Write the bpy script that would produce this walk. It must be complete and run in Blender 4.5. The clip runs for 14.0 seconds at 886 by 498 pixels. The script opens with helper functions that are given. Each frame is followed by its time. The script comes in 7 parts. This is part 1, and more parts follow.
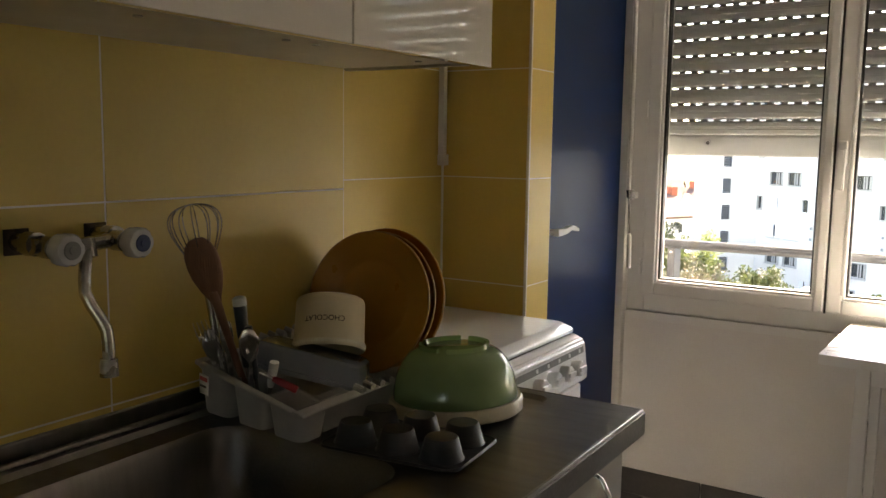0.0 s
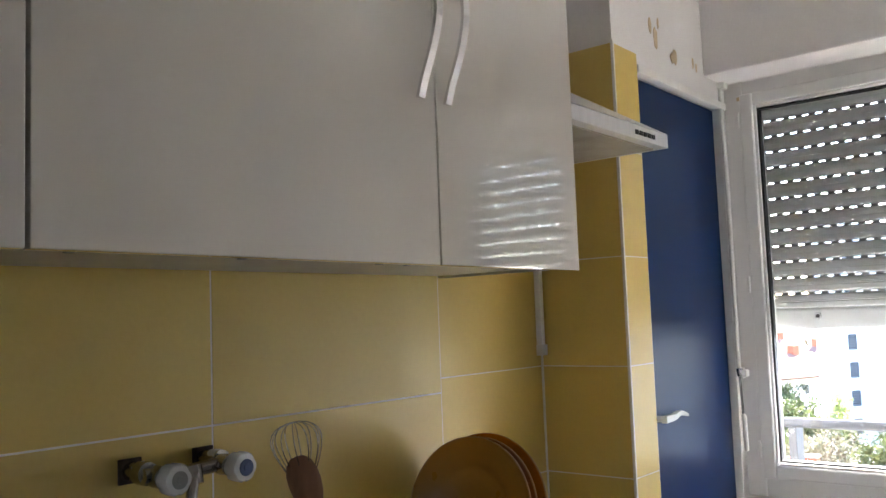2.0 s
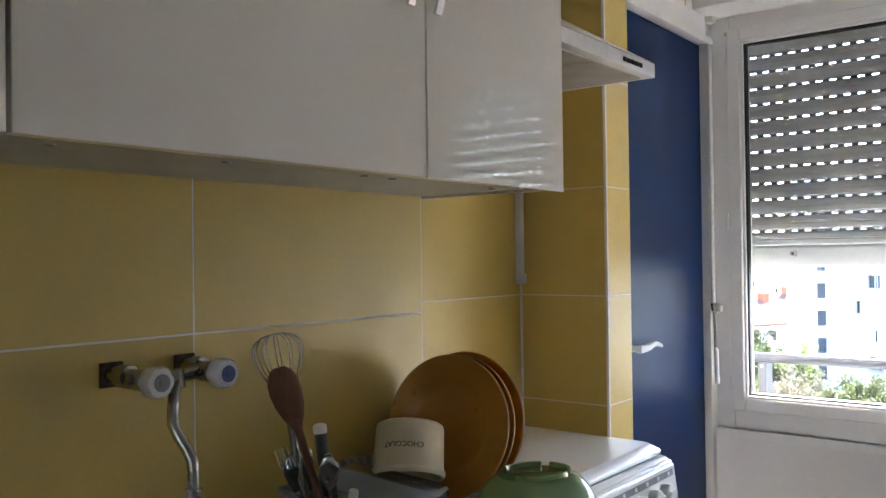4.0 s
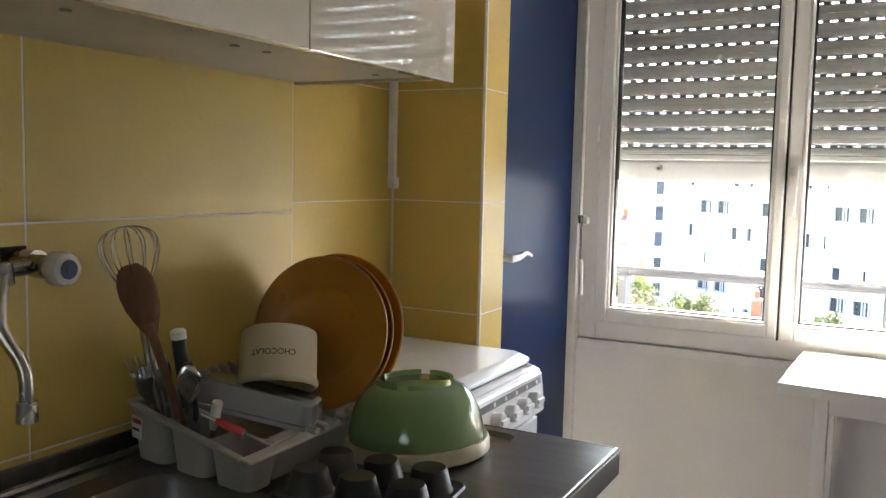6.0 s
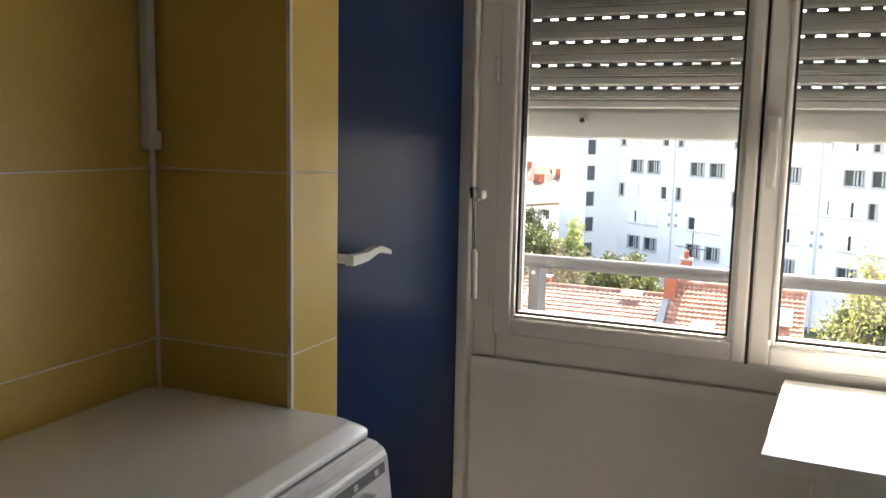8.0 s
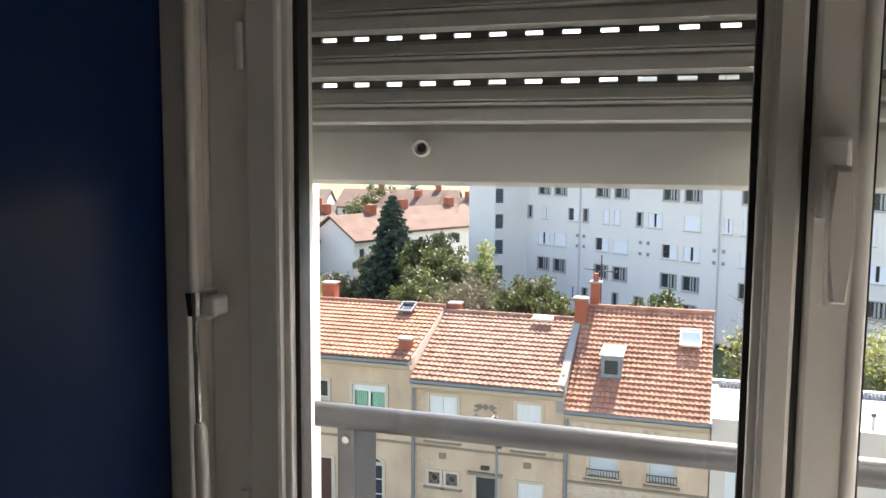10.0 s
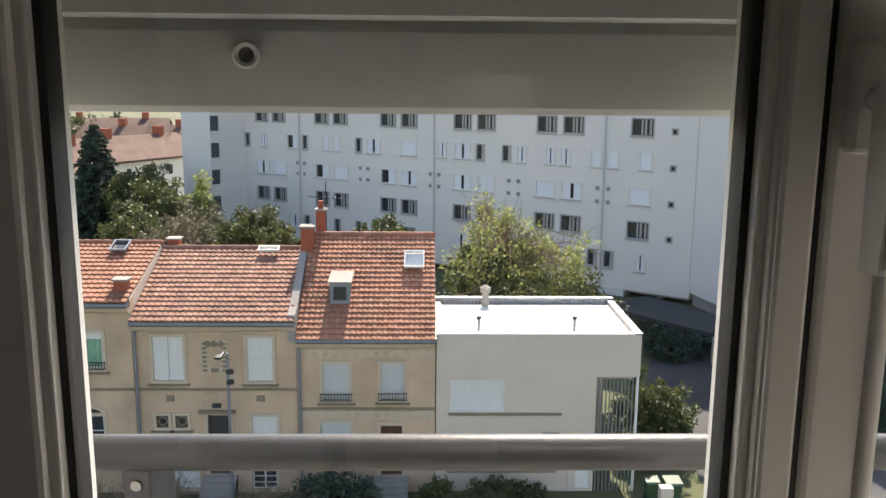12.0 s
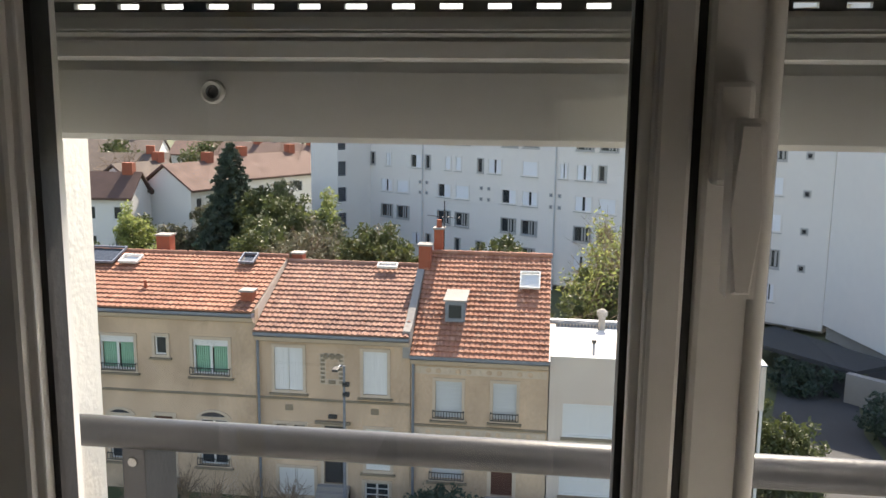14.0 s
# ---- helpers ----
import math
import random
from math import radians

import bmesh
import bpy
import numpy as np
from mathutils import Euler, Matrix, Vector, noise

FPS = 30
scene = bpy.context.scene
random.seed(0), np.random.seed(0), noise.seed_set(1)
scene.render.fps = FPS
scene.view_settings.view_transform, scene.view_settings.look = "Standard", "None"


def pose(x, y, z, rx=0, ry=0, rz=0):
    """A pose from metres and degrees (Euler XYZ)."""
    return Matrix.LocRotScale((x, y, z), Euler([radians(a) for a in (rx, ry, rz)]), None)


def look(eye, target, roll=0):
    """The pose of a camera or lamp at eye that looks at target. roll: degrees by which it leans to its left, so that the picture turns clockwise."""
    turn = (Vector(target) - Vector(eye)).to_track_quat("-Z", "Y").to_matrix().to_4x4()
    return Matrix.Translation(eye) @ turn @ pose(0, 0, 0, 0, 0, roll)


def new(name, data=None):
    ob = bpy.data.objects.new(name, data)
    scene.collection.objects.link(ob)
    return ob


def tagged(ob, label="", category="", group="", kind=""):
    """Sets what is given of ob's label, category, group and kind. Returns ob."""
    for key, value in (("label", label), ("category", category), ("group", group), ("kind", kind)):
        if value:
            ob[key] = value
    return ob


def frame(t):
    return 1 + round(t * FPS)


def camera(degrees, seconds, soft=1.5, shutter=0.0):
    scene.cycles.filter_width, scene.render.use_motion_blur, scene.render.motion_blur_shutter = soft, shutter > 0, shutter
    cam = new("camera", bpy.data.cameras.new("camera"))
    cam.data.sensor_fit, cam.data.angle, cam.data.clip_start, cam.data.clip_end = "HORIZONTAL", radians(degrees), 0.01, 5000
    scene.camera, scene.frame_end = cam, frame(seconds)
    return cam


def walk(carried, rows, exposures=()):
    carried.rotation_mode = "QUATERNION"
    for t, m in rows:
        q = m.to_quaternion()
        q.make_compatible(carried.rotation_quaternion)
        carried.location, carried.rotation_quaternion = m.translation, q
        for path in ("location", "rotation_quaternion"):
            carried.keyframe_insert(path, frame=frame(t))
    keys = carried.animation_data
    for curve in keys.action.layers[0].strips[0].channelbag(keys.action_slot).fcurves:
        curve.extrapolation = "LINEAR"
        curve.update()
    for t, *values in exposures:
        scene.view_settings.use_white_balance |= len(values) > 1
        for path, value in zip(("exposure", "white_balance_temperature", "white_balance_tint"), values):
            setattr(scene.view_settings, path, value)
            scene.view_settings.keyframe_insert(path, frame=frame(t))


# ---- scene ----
cam = camera(55.2, 14.0)
PATH = [
    (0, (1.173, -1.452, 1.366), (0.115, 0.228, 1.125), 0.8),
    (0.5, (1.189, -1.46, 1.386), (-0.023, 0.118, 1.184), -0.8),
    (1, (1.209, -1.465, 1.41), (-0.049, 0.087, 1.328), -1.7),
    (1.5, (1.209, -1.459, 1.422), (-0.052, 0.091, 1.499), -2.1),
    (2, (1.209, -1.457, 1.433), (-0.052, 0.087, 1.597), -2.1),
    (2.2, (1.211, -1.461, 1.436), (-0.049, 0.082, 1.616), -2.1),
    (4.3, (1.193, -1.46, 1.38), (-0.029, 0.123, 1.354), -0.2),
    (4.5, (1.203, -1.465, 1.374), (-0.015, 0.121, 1.314), 0.1),
    (5, (1.164, -1.452, 1.358), (-0.014, 0.159, 1.223), 0.5),
    (5.5, (1.131, -1.435, 1.35), (0.059, 0.244, 1.179), 0.9),
    (6, (1.08, -1.376, 1.353), (0.145, 0.383, 1.176), 1.3),
    (6.5, (1.08, -1.206, 1.316), (0.097, 0.523, 1.114), 1.6),
    (7, (1.056, -0.945, 1.331), (0.043, 0.761, 1.079), 2.3),
    (7.5, (0.932, -0.654, 1.337), (0.031, 1.111, 1.065), 1.8),
    (8, (0.863, -0.398, 1.343), (0.072, 1.42, 1.077), 1.2),
    (8.2, (0.854, -0.274, 1.346), (0.083, 1.552, 1.084), 1.7),
    (10.3, (0.611, 0.904, 1.377), (0.093, 2.825, 1.173), -0.2),
    (10.5, (0.591, 0.939, 1.377), (0.167, 2.882, 1.162), -0.3),
    (11, (0.514, 1.089, 1.384), (0.463, 3.073, 1.131), -0.1),
    (11.5, (0.459, 1.131, 1.372), (0.539, 3.104, 1.054), 0.8),
    (12, (0.424, 1.141, 1.365), (0.47, 3.106, 0.993), 0.5),
    (12.5, (0.436, 1.115, 1.375), (0.403, 3.08, 1.002), -0.1),
    (13, (0.511, 1.094, 1.37), (0.354, 3.054, 1.002), 0.4),
    (13.5, (0.581, 1.073, 1.371), (0.379, 3.032, 1.018), 1.0),
    (14, (0.613, 1.059, 1.379), (0.374, 3.018, 1.051), 0.7),
]
EXPOSE = [(0, 3.69, 8400, 15), (0.5, 4.49, 7300, 14), (1, 4.69, 6900, 14), (1.5, 4.72, 6600, 14), (2, 4.54, 6350, 14), (2.2, 4.54, 6350, 14), (4.3, 4.49, 6200, 14), (5, 4.56, 6300, 14), (6, 4.59, 7000, 13), (6.5, 4.36, 7100, 13), (7.5, 4.06, 7300, 14), (8.2, 3.06, 7700, 14), (10.3, 2.26, 7200, 13), (11, 1.78, 7300, 13), (12.5, 1.47, 7400, 13), (14, 1.58, 7400, 13)]
walk(cam, [(t, look(eye, target, roll)) for t, eye, target, roll in PATH], EXPOSE)

# ---- light ----
world = bpy.data.worlds.new("world")
scene.world = world
world.use_nodes = True
SUN_EL, SUN_AZ = 45.0, 6.0
sky = world.node_tree.nodes.new("ShaderNodeTexSky")
sky.sky_type = "NISHITA"
sky.sun_disc = False
sky.sun_elevation, sky.sun_rotation = radians(SUN_EL), radians(SUN_AZ)
world.node_tree.links.new(sky.outputs[0], world.node_tree.nodes["Background"].inputs[0])
world.node_tree.nodes["Background"].inputs[1].default_value = 0.12
sun = new("sun", bpy.data.lights.new("sun", "SUN"))
sun.data.energy, sun.data.angle, sun.data.color = 4.0, radians(0.5), (1.0, 0.95, 0.86)
_d = Vector((math.sin(radians(SUN_AZ)) * math.cos(radians(SUN_EL)), math.cos(radians(SUN_AZ)) * math.cos(radians(SUN_EL)), math.sin(radians(SUN_EL))))
sun.matrix_world = look(_d * 50, (0, 0, 0))

FLOOR = -0.04
GROUND = -13.6


# ---- materials ----
def mat(name, a, b=None, rough=0.5, metal=0.0, scale=8.0, fine=60.0, bump=0.1, spread=0.0, coat=0.0, stretch=(1, 1, 1), rvar=0.1, spec=0.5):
    """A surface whose colour wanders between a and b at two scales, with fine relief."""
    m = bpy.data.materials.new(name)
    m.use_nodes = True
    nt = m.node_tree
    n, l = nt.nodes, nt.links
    p = n["Principled BSDF"]
    b = b or tuple(c * 0.8 for c in a)
    tc = n.new("ShaderNodeTexCoord")
    mp = n.new("ShaderNodeMapping")
    mp.inputs["Scale"].default_value = stretch
    l.new(tc.outputs["Object"], mp.inputs[0])
    big, small = n.new("ShaderNodeTexNoise"), n.new("ShaderNodeTexNoise")
    big.inputs["Scale"].default_value, small.inputs["Scale"].default_value = scale, fine
    big.inputs["Detail"].default_value = 5
    small.inputs["Detail"].default_value = 3
    l.new(mp.outputs[0], big.inputs[0]), l.new(mp.outputs[0], small.inputs[0])
    add = n.new("ShaderNodeMath")
    add.operation = "MULTIPLY_ADD"
    l.new(small.outputs[0], add.inputs[0])
    add.inputs[1].default_value = 0.45
    l.new(big.outputs[0], add.inputs[2])
    mr = n.new("ShaderNodeMapRange")
    l.new(add.outputs[0], mr.inputs[0])
    mr.inputs[1].default_value, mr.inputs[2].default_value = 0.45, 1.0
    mix = n.new("ShaderNodeMix")
    mix.data_type = "RGBA"
    l.new(mr.outputs[0], mix.inputs[0])
    mix.inputs[6].default_value, mix.inputs[7].default_value = (*a, 1), (*b, 1)
    col = mix.outputs[2]
    if spread:
        oi = n.new("ShaderNodeObjectInfo")
        hs = n.new("ShaderNodeHueSaturation")
        vr = n.new("ShaderNodeMapRange")
        l.new(oi.outputs["Random"], vr.inputs[0])
        vr.inputs[3].default_value, vr.inputs[4].default_value = 1 - spread, 1 + spread
        l.new(vr.outputs[0], hs.inputs["Value"])
        l.new(col, hs.inputs["Color"])
        col = hs.outputs[0]
    l.new(col, p.inputs["Base Color"])
    rr = n.new("ShaderNodeMapRange")
    l.new(big.outputs[0], rr.inputs[0])
    rr.inputs[3].default_value, rr.inputs[4].default_value = max(0.02, rough - rvar), min(1, rough + rvar)
    l.new(rr.outputs[0], p.inputs["Roughness"])
    p.inputs["Metallic"].default_value = metal
    p.inputs["Coat Weight"].default_value = coat
    p.inputs["Specular IOR Level"].default_value = spec
    if bump:
        bp = n.new("ShaderNodeBump")
        bp.inputs["Strength"].default_value, bp.inputs["Distance"].default_value = bump, 0.01
        l.new(small.outputs[0], bp.inputs["Height"])
        l.new(bp.outputs[0], p.inputs["Normal"])
    return m


def glass_mat(name, tint=(1, 1, 1), gloss=1.0):
    """Thin clear pane: see-through, with Fresnel gloss."""
    m = bpy.data.materials.new(name)
    m.use_nodes = True
    n, l = m.node_tree.nodes, m.node_tree.links
    n.remove(n["Principled BSDF"])
    t, g, fr, mx = n.new("ShaderNodeBsdfTransparent"), n.new("ShaderNodeBsdfGlossy"), n.new("ShaderNodeFresnel"), n.new("ShaderNodeMixShader")
    t.inputs[0].default_value = (*tint, 1)
    g.inputs["Roughness"].default_value = 0.01
    g.inputs[0].default_value = (gloss, gloss, gloss, 1)
    fr.inputs[0].default_value = 1.34
    l.new(fr.outputs[0], mx.inputs[0]), l.new(t.outputs[0], mx.inputs[1]), l.new(g.outputs[0], mx.inputs[2])
    l.new(mx.outputs[0], n["Material Output"].inputs[0])
    return m


def island_mat(name, cols, rough=0.7, trans=0.0, scale=0.3, bump=0.0):
    """Colour picked piece by piece from cols, tinted by slow noise."""
    m = bpy.data.materials.new(name)
    m.use_nodes = True
    n, l = m.node_tree.nodes, m.node_tree.links
    p = n["Principled BSDF"]
    ge, ramp = n.new("ShaderNodeNewGeometry"), n.new("ShaderNodeValToRGB")
    while len(ramp.color_ramp.elements) < len(cols):
        ramp.color_ramp.elements.new(0.5)
    for i, c in enumerate(cols):
        e = ramp.color_ramp.elements[i]
        e.position, e.color = i / max(1, len(cols) - 1), (*c, 1)
    l.new(ge.outputs["Random Per Island"], ramp.inputs[0])
    ns, tc, mr, hs = n.new("ShaderNodeTexNoise"), n.new("ShaderNodeTexCoord"), n.new("ShaderNodeMapRange"), n.new("ShaderNodeHueSaturation")
    ns.inputs["Scale"].default_value = scale
    ns.inputs["Detail"].default_value = 4
    l.new(tc.outputs["Object"], ns.inputs[0]), l.new(ns.outputs[0], mr.inputs[0])
    mr.inputs[1].default_value, mr.inputs[2].default_value, mr.inputs[3].default_value, mr.inputs[4].default_value = 0.3, 0.7, 0.75, 1.15
    l.new(mr.outputs[0], hs.inputs["Value"]), l.new(ramp.outputs[0], hs.inputs["Color"])
    l.new(hs.outputs[0], p.inputs["Base Color"])
    p.inputs["Roughness"].default_value = rough
    if trans:
        tr, mx = n.new("ShaderNodeBsdfTranslucent"), n.new("ShaderNodeMixShader")
        l.new(hs.outputs[0], tr.inputs[0])
        mx.inputs[0].default_value = trans
        l.new(p.outputs[0], mx.inputs[1]), l.new(tr.outputs[0], mx.inputs[2])
        l.new(mx.outputs[0], n["Material Output"].inputs[0])
    return m


TILE = mat("mustard_tile", (0.6, 0.44, 0.125), (0.54, 0.385, 0.1), 0.34, scale=5, fine=90, bump=0.04, spread=0.05)
GROUT = mat("pale_grout", (0.46, 0.38, 0.21), rough=0.85, fine=200)
PLASTER = mat("white_plaster", (0.78, 0.76, 0.74), (0.7, 0.67, 0.65), 0.75, scale=3, fine=120, bump=0.12)
CEIL = mat("ceiling_paint", (0.8, 0.78, 0.75), (0.75, 0.73, 0.7), 0.8, scale=4, fine=200, bump=0.1)
BARE = mat("bare_plaster", (0.66, 0.53, 0.36), (0.56, 0.43, 0.28), 0.9)
PVC = mat("white_pvc", (0.78, 0.77, 0.75), (0.73, 0.72, 0.7), 0.32, scale=3, fine=40, bump=0.02)
GASKET = mat("black_gasket_and_gap_shade", (0.02, 0.02, 0.022), rough=0.6)
BLUE = mat("navy_paint", (0.004, 0.0185, 0.07), (0.0035, 0.0165, 0.062), 0.3, scale=2, fine=90, bump=0, rvar=0.0, spec=0.12)
TRIMW = mat("white_trim", (0.75, 0.73, 0.7), (0.68, 0.65, 0.6), 0.4, fine=80)
LACQUER = mat("cream_gloss_lacquer", (0.74, 0.69, 0.61), (0.71, 0.66, 0.58), 0.04, scale=2, fine=6, bump=0, rvar=0.01, coat=1.0, spec=0.8)
CARCASS = mat("cream_melamine", (0.6, 0.56, 0.47), (0.55, 0.5, 0.42), 0.4, fine=90)
CHROME = mat("chrome", (0.8, 0.8, 0.8), (0.7, 0.7, 0.7), 0.12, 1.0, fine=40, bump=0.02)
OLDCHROME = mat("worn_chrome", (0.5, 0.49, 0.47), (0.3, 0.28, 0.25), 0.25, 1.0, scale=20, fine=120, bump=0.06)
RUST = mat("rusty_flange", (0.09, 0.06, 0.045), (0.03, 0.025, 0.02), 0.8, 0.3, scale=60)
STEEL = mat("worn_stainless", (0.25, 0.24, 0.23), (0.17, 0.16, 0.155), 0.3, 1.0, scale=7, fine=180, bump=0.05, stretch=(1, 6, 1), rvar=0.04)
STEELD = mat("steel_edge", (0.3, 0.3, 0.3), (0.22, 0.22, 0.22), 0.4, 1.0, scale=9, fine=150)
HOODST = mat("brushed_steel", (0.66, 0.65, 0.64), (0.6, 0.59, 0.58), 0.42, 0.7, scale=6, fine=150, stretch=(1, 8, 1), bump=0.02)
FILTER = mat("filter_mesh", (0.4, 0.37, 0.32), (0.3, 0.27, 0.22), 0.5, 0.7, fine=300, bump=0.5)
ENAMEL = mat("white_enamel", (0.8, 0.8, 0.8), (0.77, 0.77, 0.76), 0.2, scale=2, fine=30, bump=0.01, coat=0.3)
ENAMELD = mat("grey_strip", (0.2, 0.2, 0.2), rough=0.3)
# near-black parts, and solids that stand for shade in gaps and holes
DARK = mat("dark_part_and_gap_shade", (0.02, 0.02, 0.02), rough=0.8)
PLASTIC = mat("grey_rack_plastic", (0.36, 0.35, 0.335), (0.3, 0.29, 0.275), 0.42, fine=100, bump=0.03)
CLEARPL = mat("cloudy_box_plastic", (0.48, 0.51, 0.56), (0.42, 0.45, 0.5), 0.2, fine=60, bump=0.02)
CLEARPL.node_tree.nodes["Principled BSDF"].inputs["Transmission Weight"].default_value = 0.45
ORANGE = mat("orange_glaze", (0.48, 0.22, 0.03), (0.42, 0.185, 0.024), 0.3, scale=6, fine=60, bump=0.02)
ORANGED = mat("deep_orange_glaze", (0.56, 0.19, 0.018), (0.5, 0.165, 0.015), 0.25, scale=6, bump=0.02)
PLATED = mat("brown_orange_glaze", (0.3, 0.1, 0.012), (0.24, 0.08, 0.01), 0.3, scale=6, bump=0.02)
PLATERIM = mat("brown_rim", (0.42, 0.22, 0.06), rough=0.4)
GREEN = mat("celadon_glaze", (0.2, 0.3, 0.13), (0.17, 0.26, 0.11), 0.2, scale=9, fine=50, bump=0.01, coat=0.2, rvar=0.04)
CREAMGL = mat("cream_glaze", (0.66, 0.61, 0.48), (0.6, 0.54, 0.42), 0.25, scale=12, bump=0.02)
STONEW = mat("cream_stoneware", (0.6, 0.52, 0.37), (0.54, 0.46, 0.32), 0.35, scale=14, fine=90, bump=0.03)
INK = mat("brown_lettering", (0.05, 0.025, 0.02), rough=0.6)
TINM = mat("dark_bakeware", (0.035, 0.036, 0.04), (0.05, 0.05, 0.055), 0.38, 0.5, scale=30, fine=150, bump=0.05)
WOOD = mat("dark_beech", (0.22, 0.1, 0.05), (0.15, 0.065, 0.032), 0.55, scale=14, fine=90, stretch=(6, 6, 0.8), bump=0.15)
BLACKPL = mat("black_plastic", (0.03, 0.035, 0.04), rough=0.35)
REDPL = mat("red_plastic", (0.45, 0.03, 0.04), rough=0.35)
WHITEPL = mat("white_plastic", (0.75, 0.75, 0.73), rough=0.35, fine=80, bump=0.02)
TAPPL = mat("clouded_tap_plastic", (0.62, 0.62, 0.63), (0.5, 0.5, 0.51), 0.22, fine=60, bump=0.02, coat=0.4)
BLUEDOT = mat("blue_index", (0.015, 0.04, 0.13), rough=0.4)
FLOORT = mat("slate_floor_tile", (0.1, 0.09, 0.085), (0.065, 0.06, 0.058), 0.4, scale=5, fine=70, spread=0.1)
SLAT = mat("shutter_pvc", (0.66, 0.66, 0.63), (0.6, 0.6, 0.57), 0.45, fine=100, bump=0.02, stretch=(0.3, 1, 1))
# darker copy of the slat colour: joint shade put into colour; also the stop
SLATD = mat("joint_shade_and_stop", (0.23, 0.23, 0.22), rough=0.5)
TABLE = mat("white_laminate", (0.8, 0.8, 0.8), (0.77, 0.77, 0.77), 0.3, fine=90, bump=0.01)
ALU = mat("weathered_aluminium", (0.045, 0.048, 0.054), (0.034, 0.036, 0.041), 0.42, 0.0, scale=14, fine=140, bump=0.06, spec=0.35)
RENDER = mat("outside_render", (0.8, 0.78, 0.73), (0.74, 0.72, 0.67), 0.85, scale=4, fine=90, bump=0.12)
PANE = glass_mat("window_glass")
PANEDIM = glass_mat("light_dimming_glass", (0.72, 0.72, 0.72))
PANEFAR = mat("far_glass", (0.03, 0.035, 0.04), (0.05, 0.055, 0.06), 0.08, bump=0)
LIMESTONE = mat("limestone", (0.65, 0.475, 0.325), (0.41, 0.295, 0.2), 0.9, scale=0.8, fine=9, bump=0.3, stretch=(1, 1, 0.6))
LIMEPALE = mat("pale_limestone", (0.58, 0.47, 0.355), (0.49, 0.39, 0.29), 0.9, scale=1.1, fine=10, bump=0.3)
LIMESOOT = mat("sooty_stone", (0.28, 0.22, 0.15), (0.2, 0.16, 0.11), 0.9, scale=1.5, fine=12, bump=0.3)
ZINC = mat("zinc_gutter", (0.25, 0.27, 0.31), (0.18, 0.2, 0.24), 0.5, 0.5, scale=3, fine=20)
ROOF3 = island_mat("terracotta_new", [(0.36, 0.155, 0.095), (0.4, 0.19, 0.12), (0.38, 0.17, 0.105), (0.33, 0.14, 0.085), (0.42, 0.22, 0.145)], 0.85, scale=0.8)
ROOF2 = island_mat("terracotta_weathered", [(0.28, 0.145, 0.1), (0.34, 0.19, 0.135), (0.22, 0.115, 0.085), (0.31, 0.16, 0.115)], 0.9, scale=0.7)
ROOF1 = island_mat("terracotta_mixed", [(0.31, 0.135, 0.083), (0.35, 0.165, 0.105), (0.28, 0.12, 0.075), (0.33, 0.15, 0.095), (0.37, 0.19, 0.125)], 0.9, scale=0.7)
FARROOF = mat("far_tiles", (0.135, 0.074, 0.058), (0.1, 0.06, 0.048), 0.9, scale=0.8, fine=6, bump=0.5)
FARROOFB = mat("far_tiles_brown", (0.11, 0.08, 0.064), (0.085, 0.064, 0.052), 0.9, scale=0.8, fine=6, bump=0.5)
BRICK = mat("chimney_brick", (0.36, 0.1, 0.05), (0.27, 0.08, 0.045), 0.9, scale=4, fine=20, bump=0.3)
SHUTW = mat("white_shutter_paint", (0.72, 0.71, 0.68), (0.64, 0.63, 0.6), 0.6, scale=3, fine=12, stretch=(6, 1, 0.3))
SHUTG = mat("grey_roller_shutter", (0.55, 0.56, 0.55), (0.48, 0.49, 0.48), 0.5, scale=3, fine=20, stretch=(0.2, 1, 9))
CURTAIN = mat("green_curtain", (0.2, 0.42, 0.3), (0.3, 0.52, 0.4), 0.7, scale=3, fine=5, stretch=(8, 1, 0.3))
IRON = mat("dark_iron", (0.03, 0.03, 0.03), rough=0.6)
# dark front door; also the boards that stand for unlit interiors
DOORSHADE = mat("dark_door_and_room_shade", (0.04, 0.04, 0.045), (0.03, 0.03, 0.03), 0.5)
DOORB = mat("brown_door", (0.11, 0.045, 0.03), (0.08, 0.035, 0.025), 0.5)
BOXW = mat("beige_render", (0.64, 0.55, 0.46), (0.57, 0.48, 0.4), 0.9, scale=0.7, fine=15, bump=0.1)
BOXROOF = mat("white_membrane", (0.75, 0.74, 0.7), (0.68, 0.67, 0.63), 0.7, scale=0.8, fine=5, bump=0.1)
FLATW = mat("tower_render", (0.76, 0.72, 0.68), (0.7, 0.665, 0.63), 0.9, scale=0.12, fine=1.5, bump=0.05)
FLATS = mat("tower_shutters", (0.76, 0.77, 0.8), (0.72, 0.73, 0.76), 0.6, fine=6)
FRAMEG = mat("grey_window_frame", (0.45, 0.44, 0.42), rough=0.6)
BALC = mat("balcony_panel", (0.6, 0.6, 0.6), (0.5, 0.5, 0.5), 0.7, fine=6)
GRASS = mat("lawn", (0.06, 0.085, 0.03), (0.1, 0.095, 0.045), 0.95, scale=0.15, fine=2.5, bump=0.6)
ASPHALT = mat("asphalt", (0.06, 0.06, 0.06), (0.045, 0.045, 0.047), 0.9, scale=0.4, fine=12, bump=0.2)
PAVE = mat("pavement", (0.3, 0.28, 0.25), (0.24, 0.22, 0.2), 0.9, scale=0.7, fine=9, bump=0.2)
CONC = mat("concrete", (0.33, 0.31, 0.28), (0.26, 0.24, 0.22), 0.9, scale=0.9, fine=10, bump=0.2)
BINP = mat("green_bin_plastic", (0.02, 0.07, 0.04), rough=0.5)
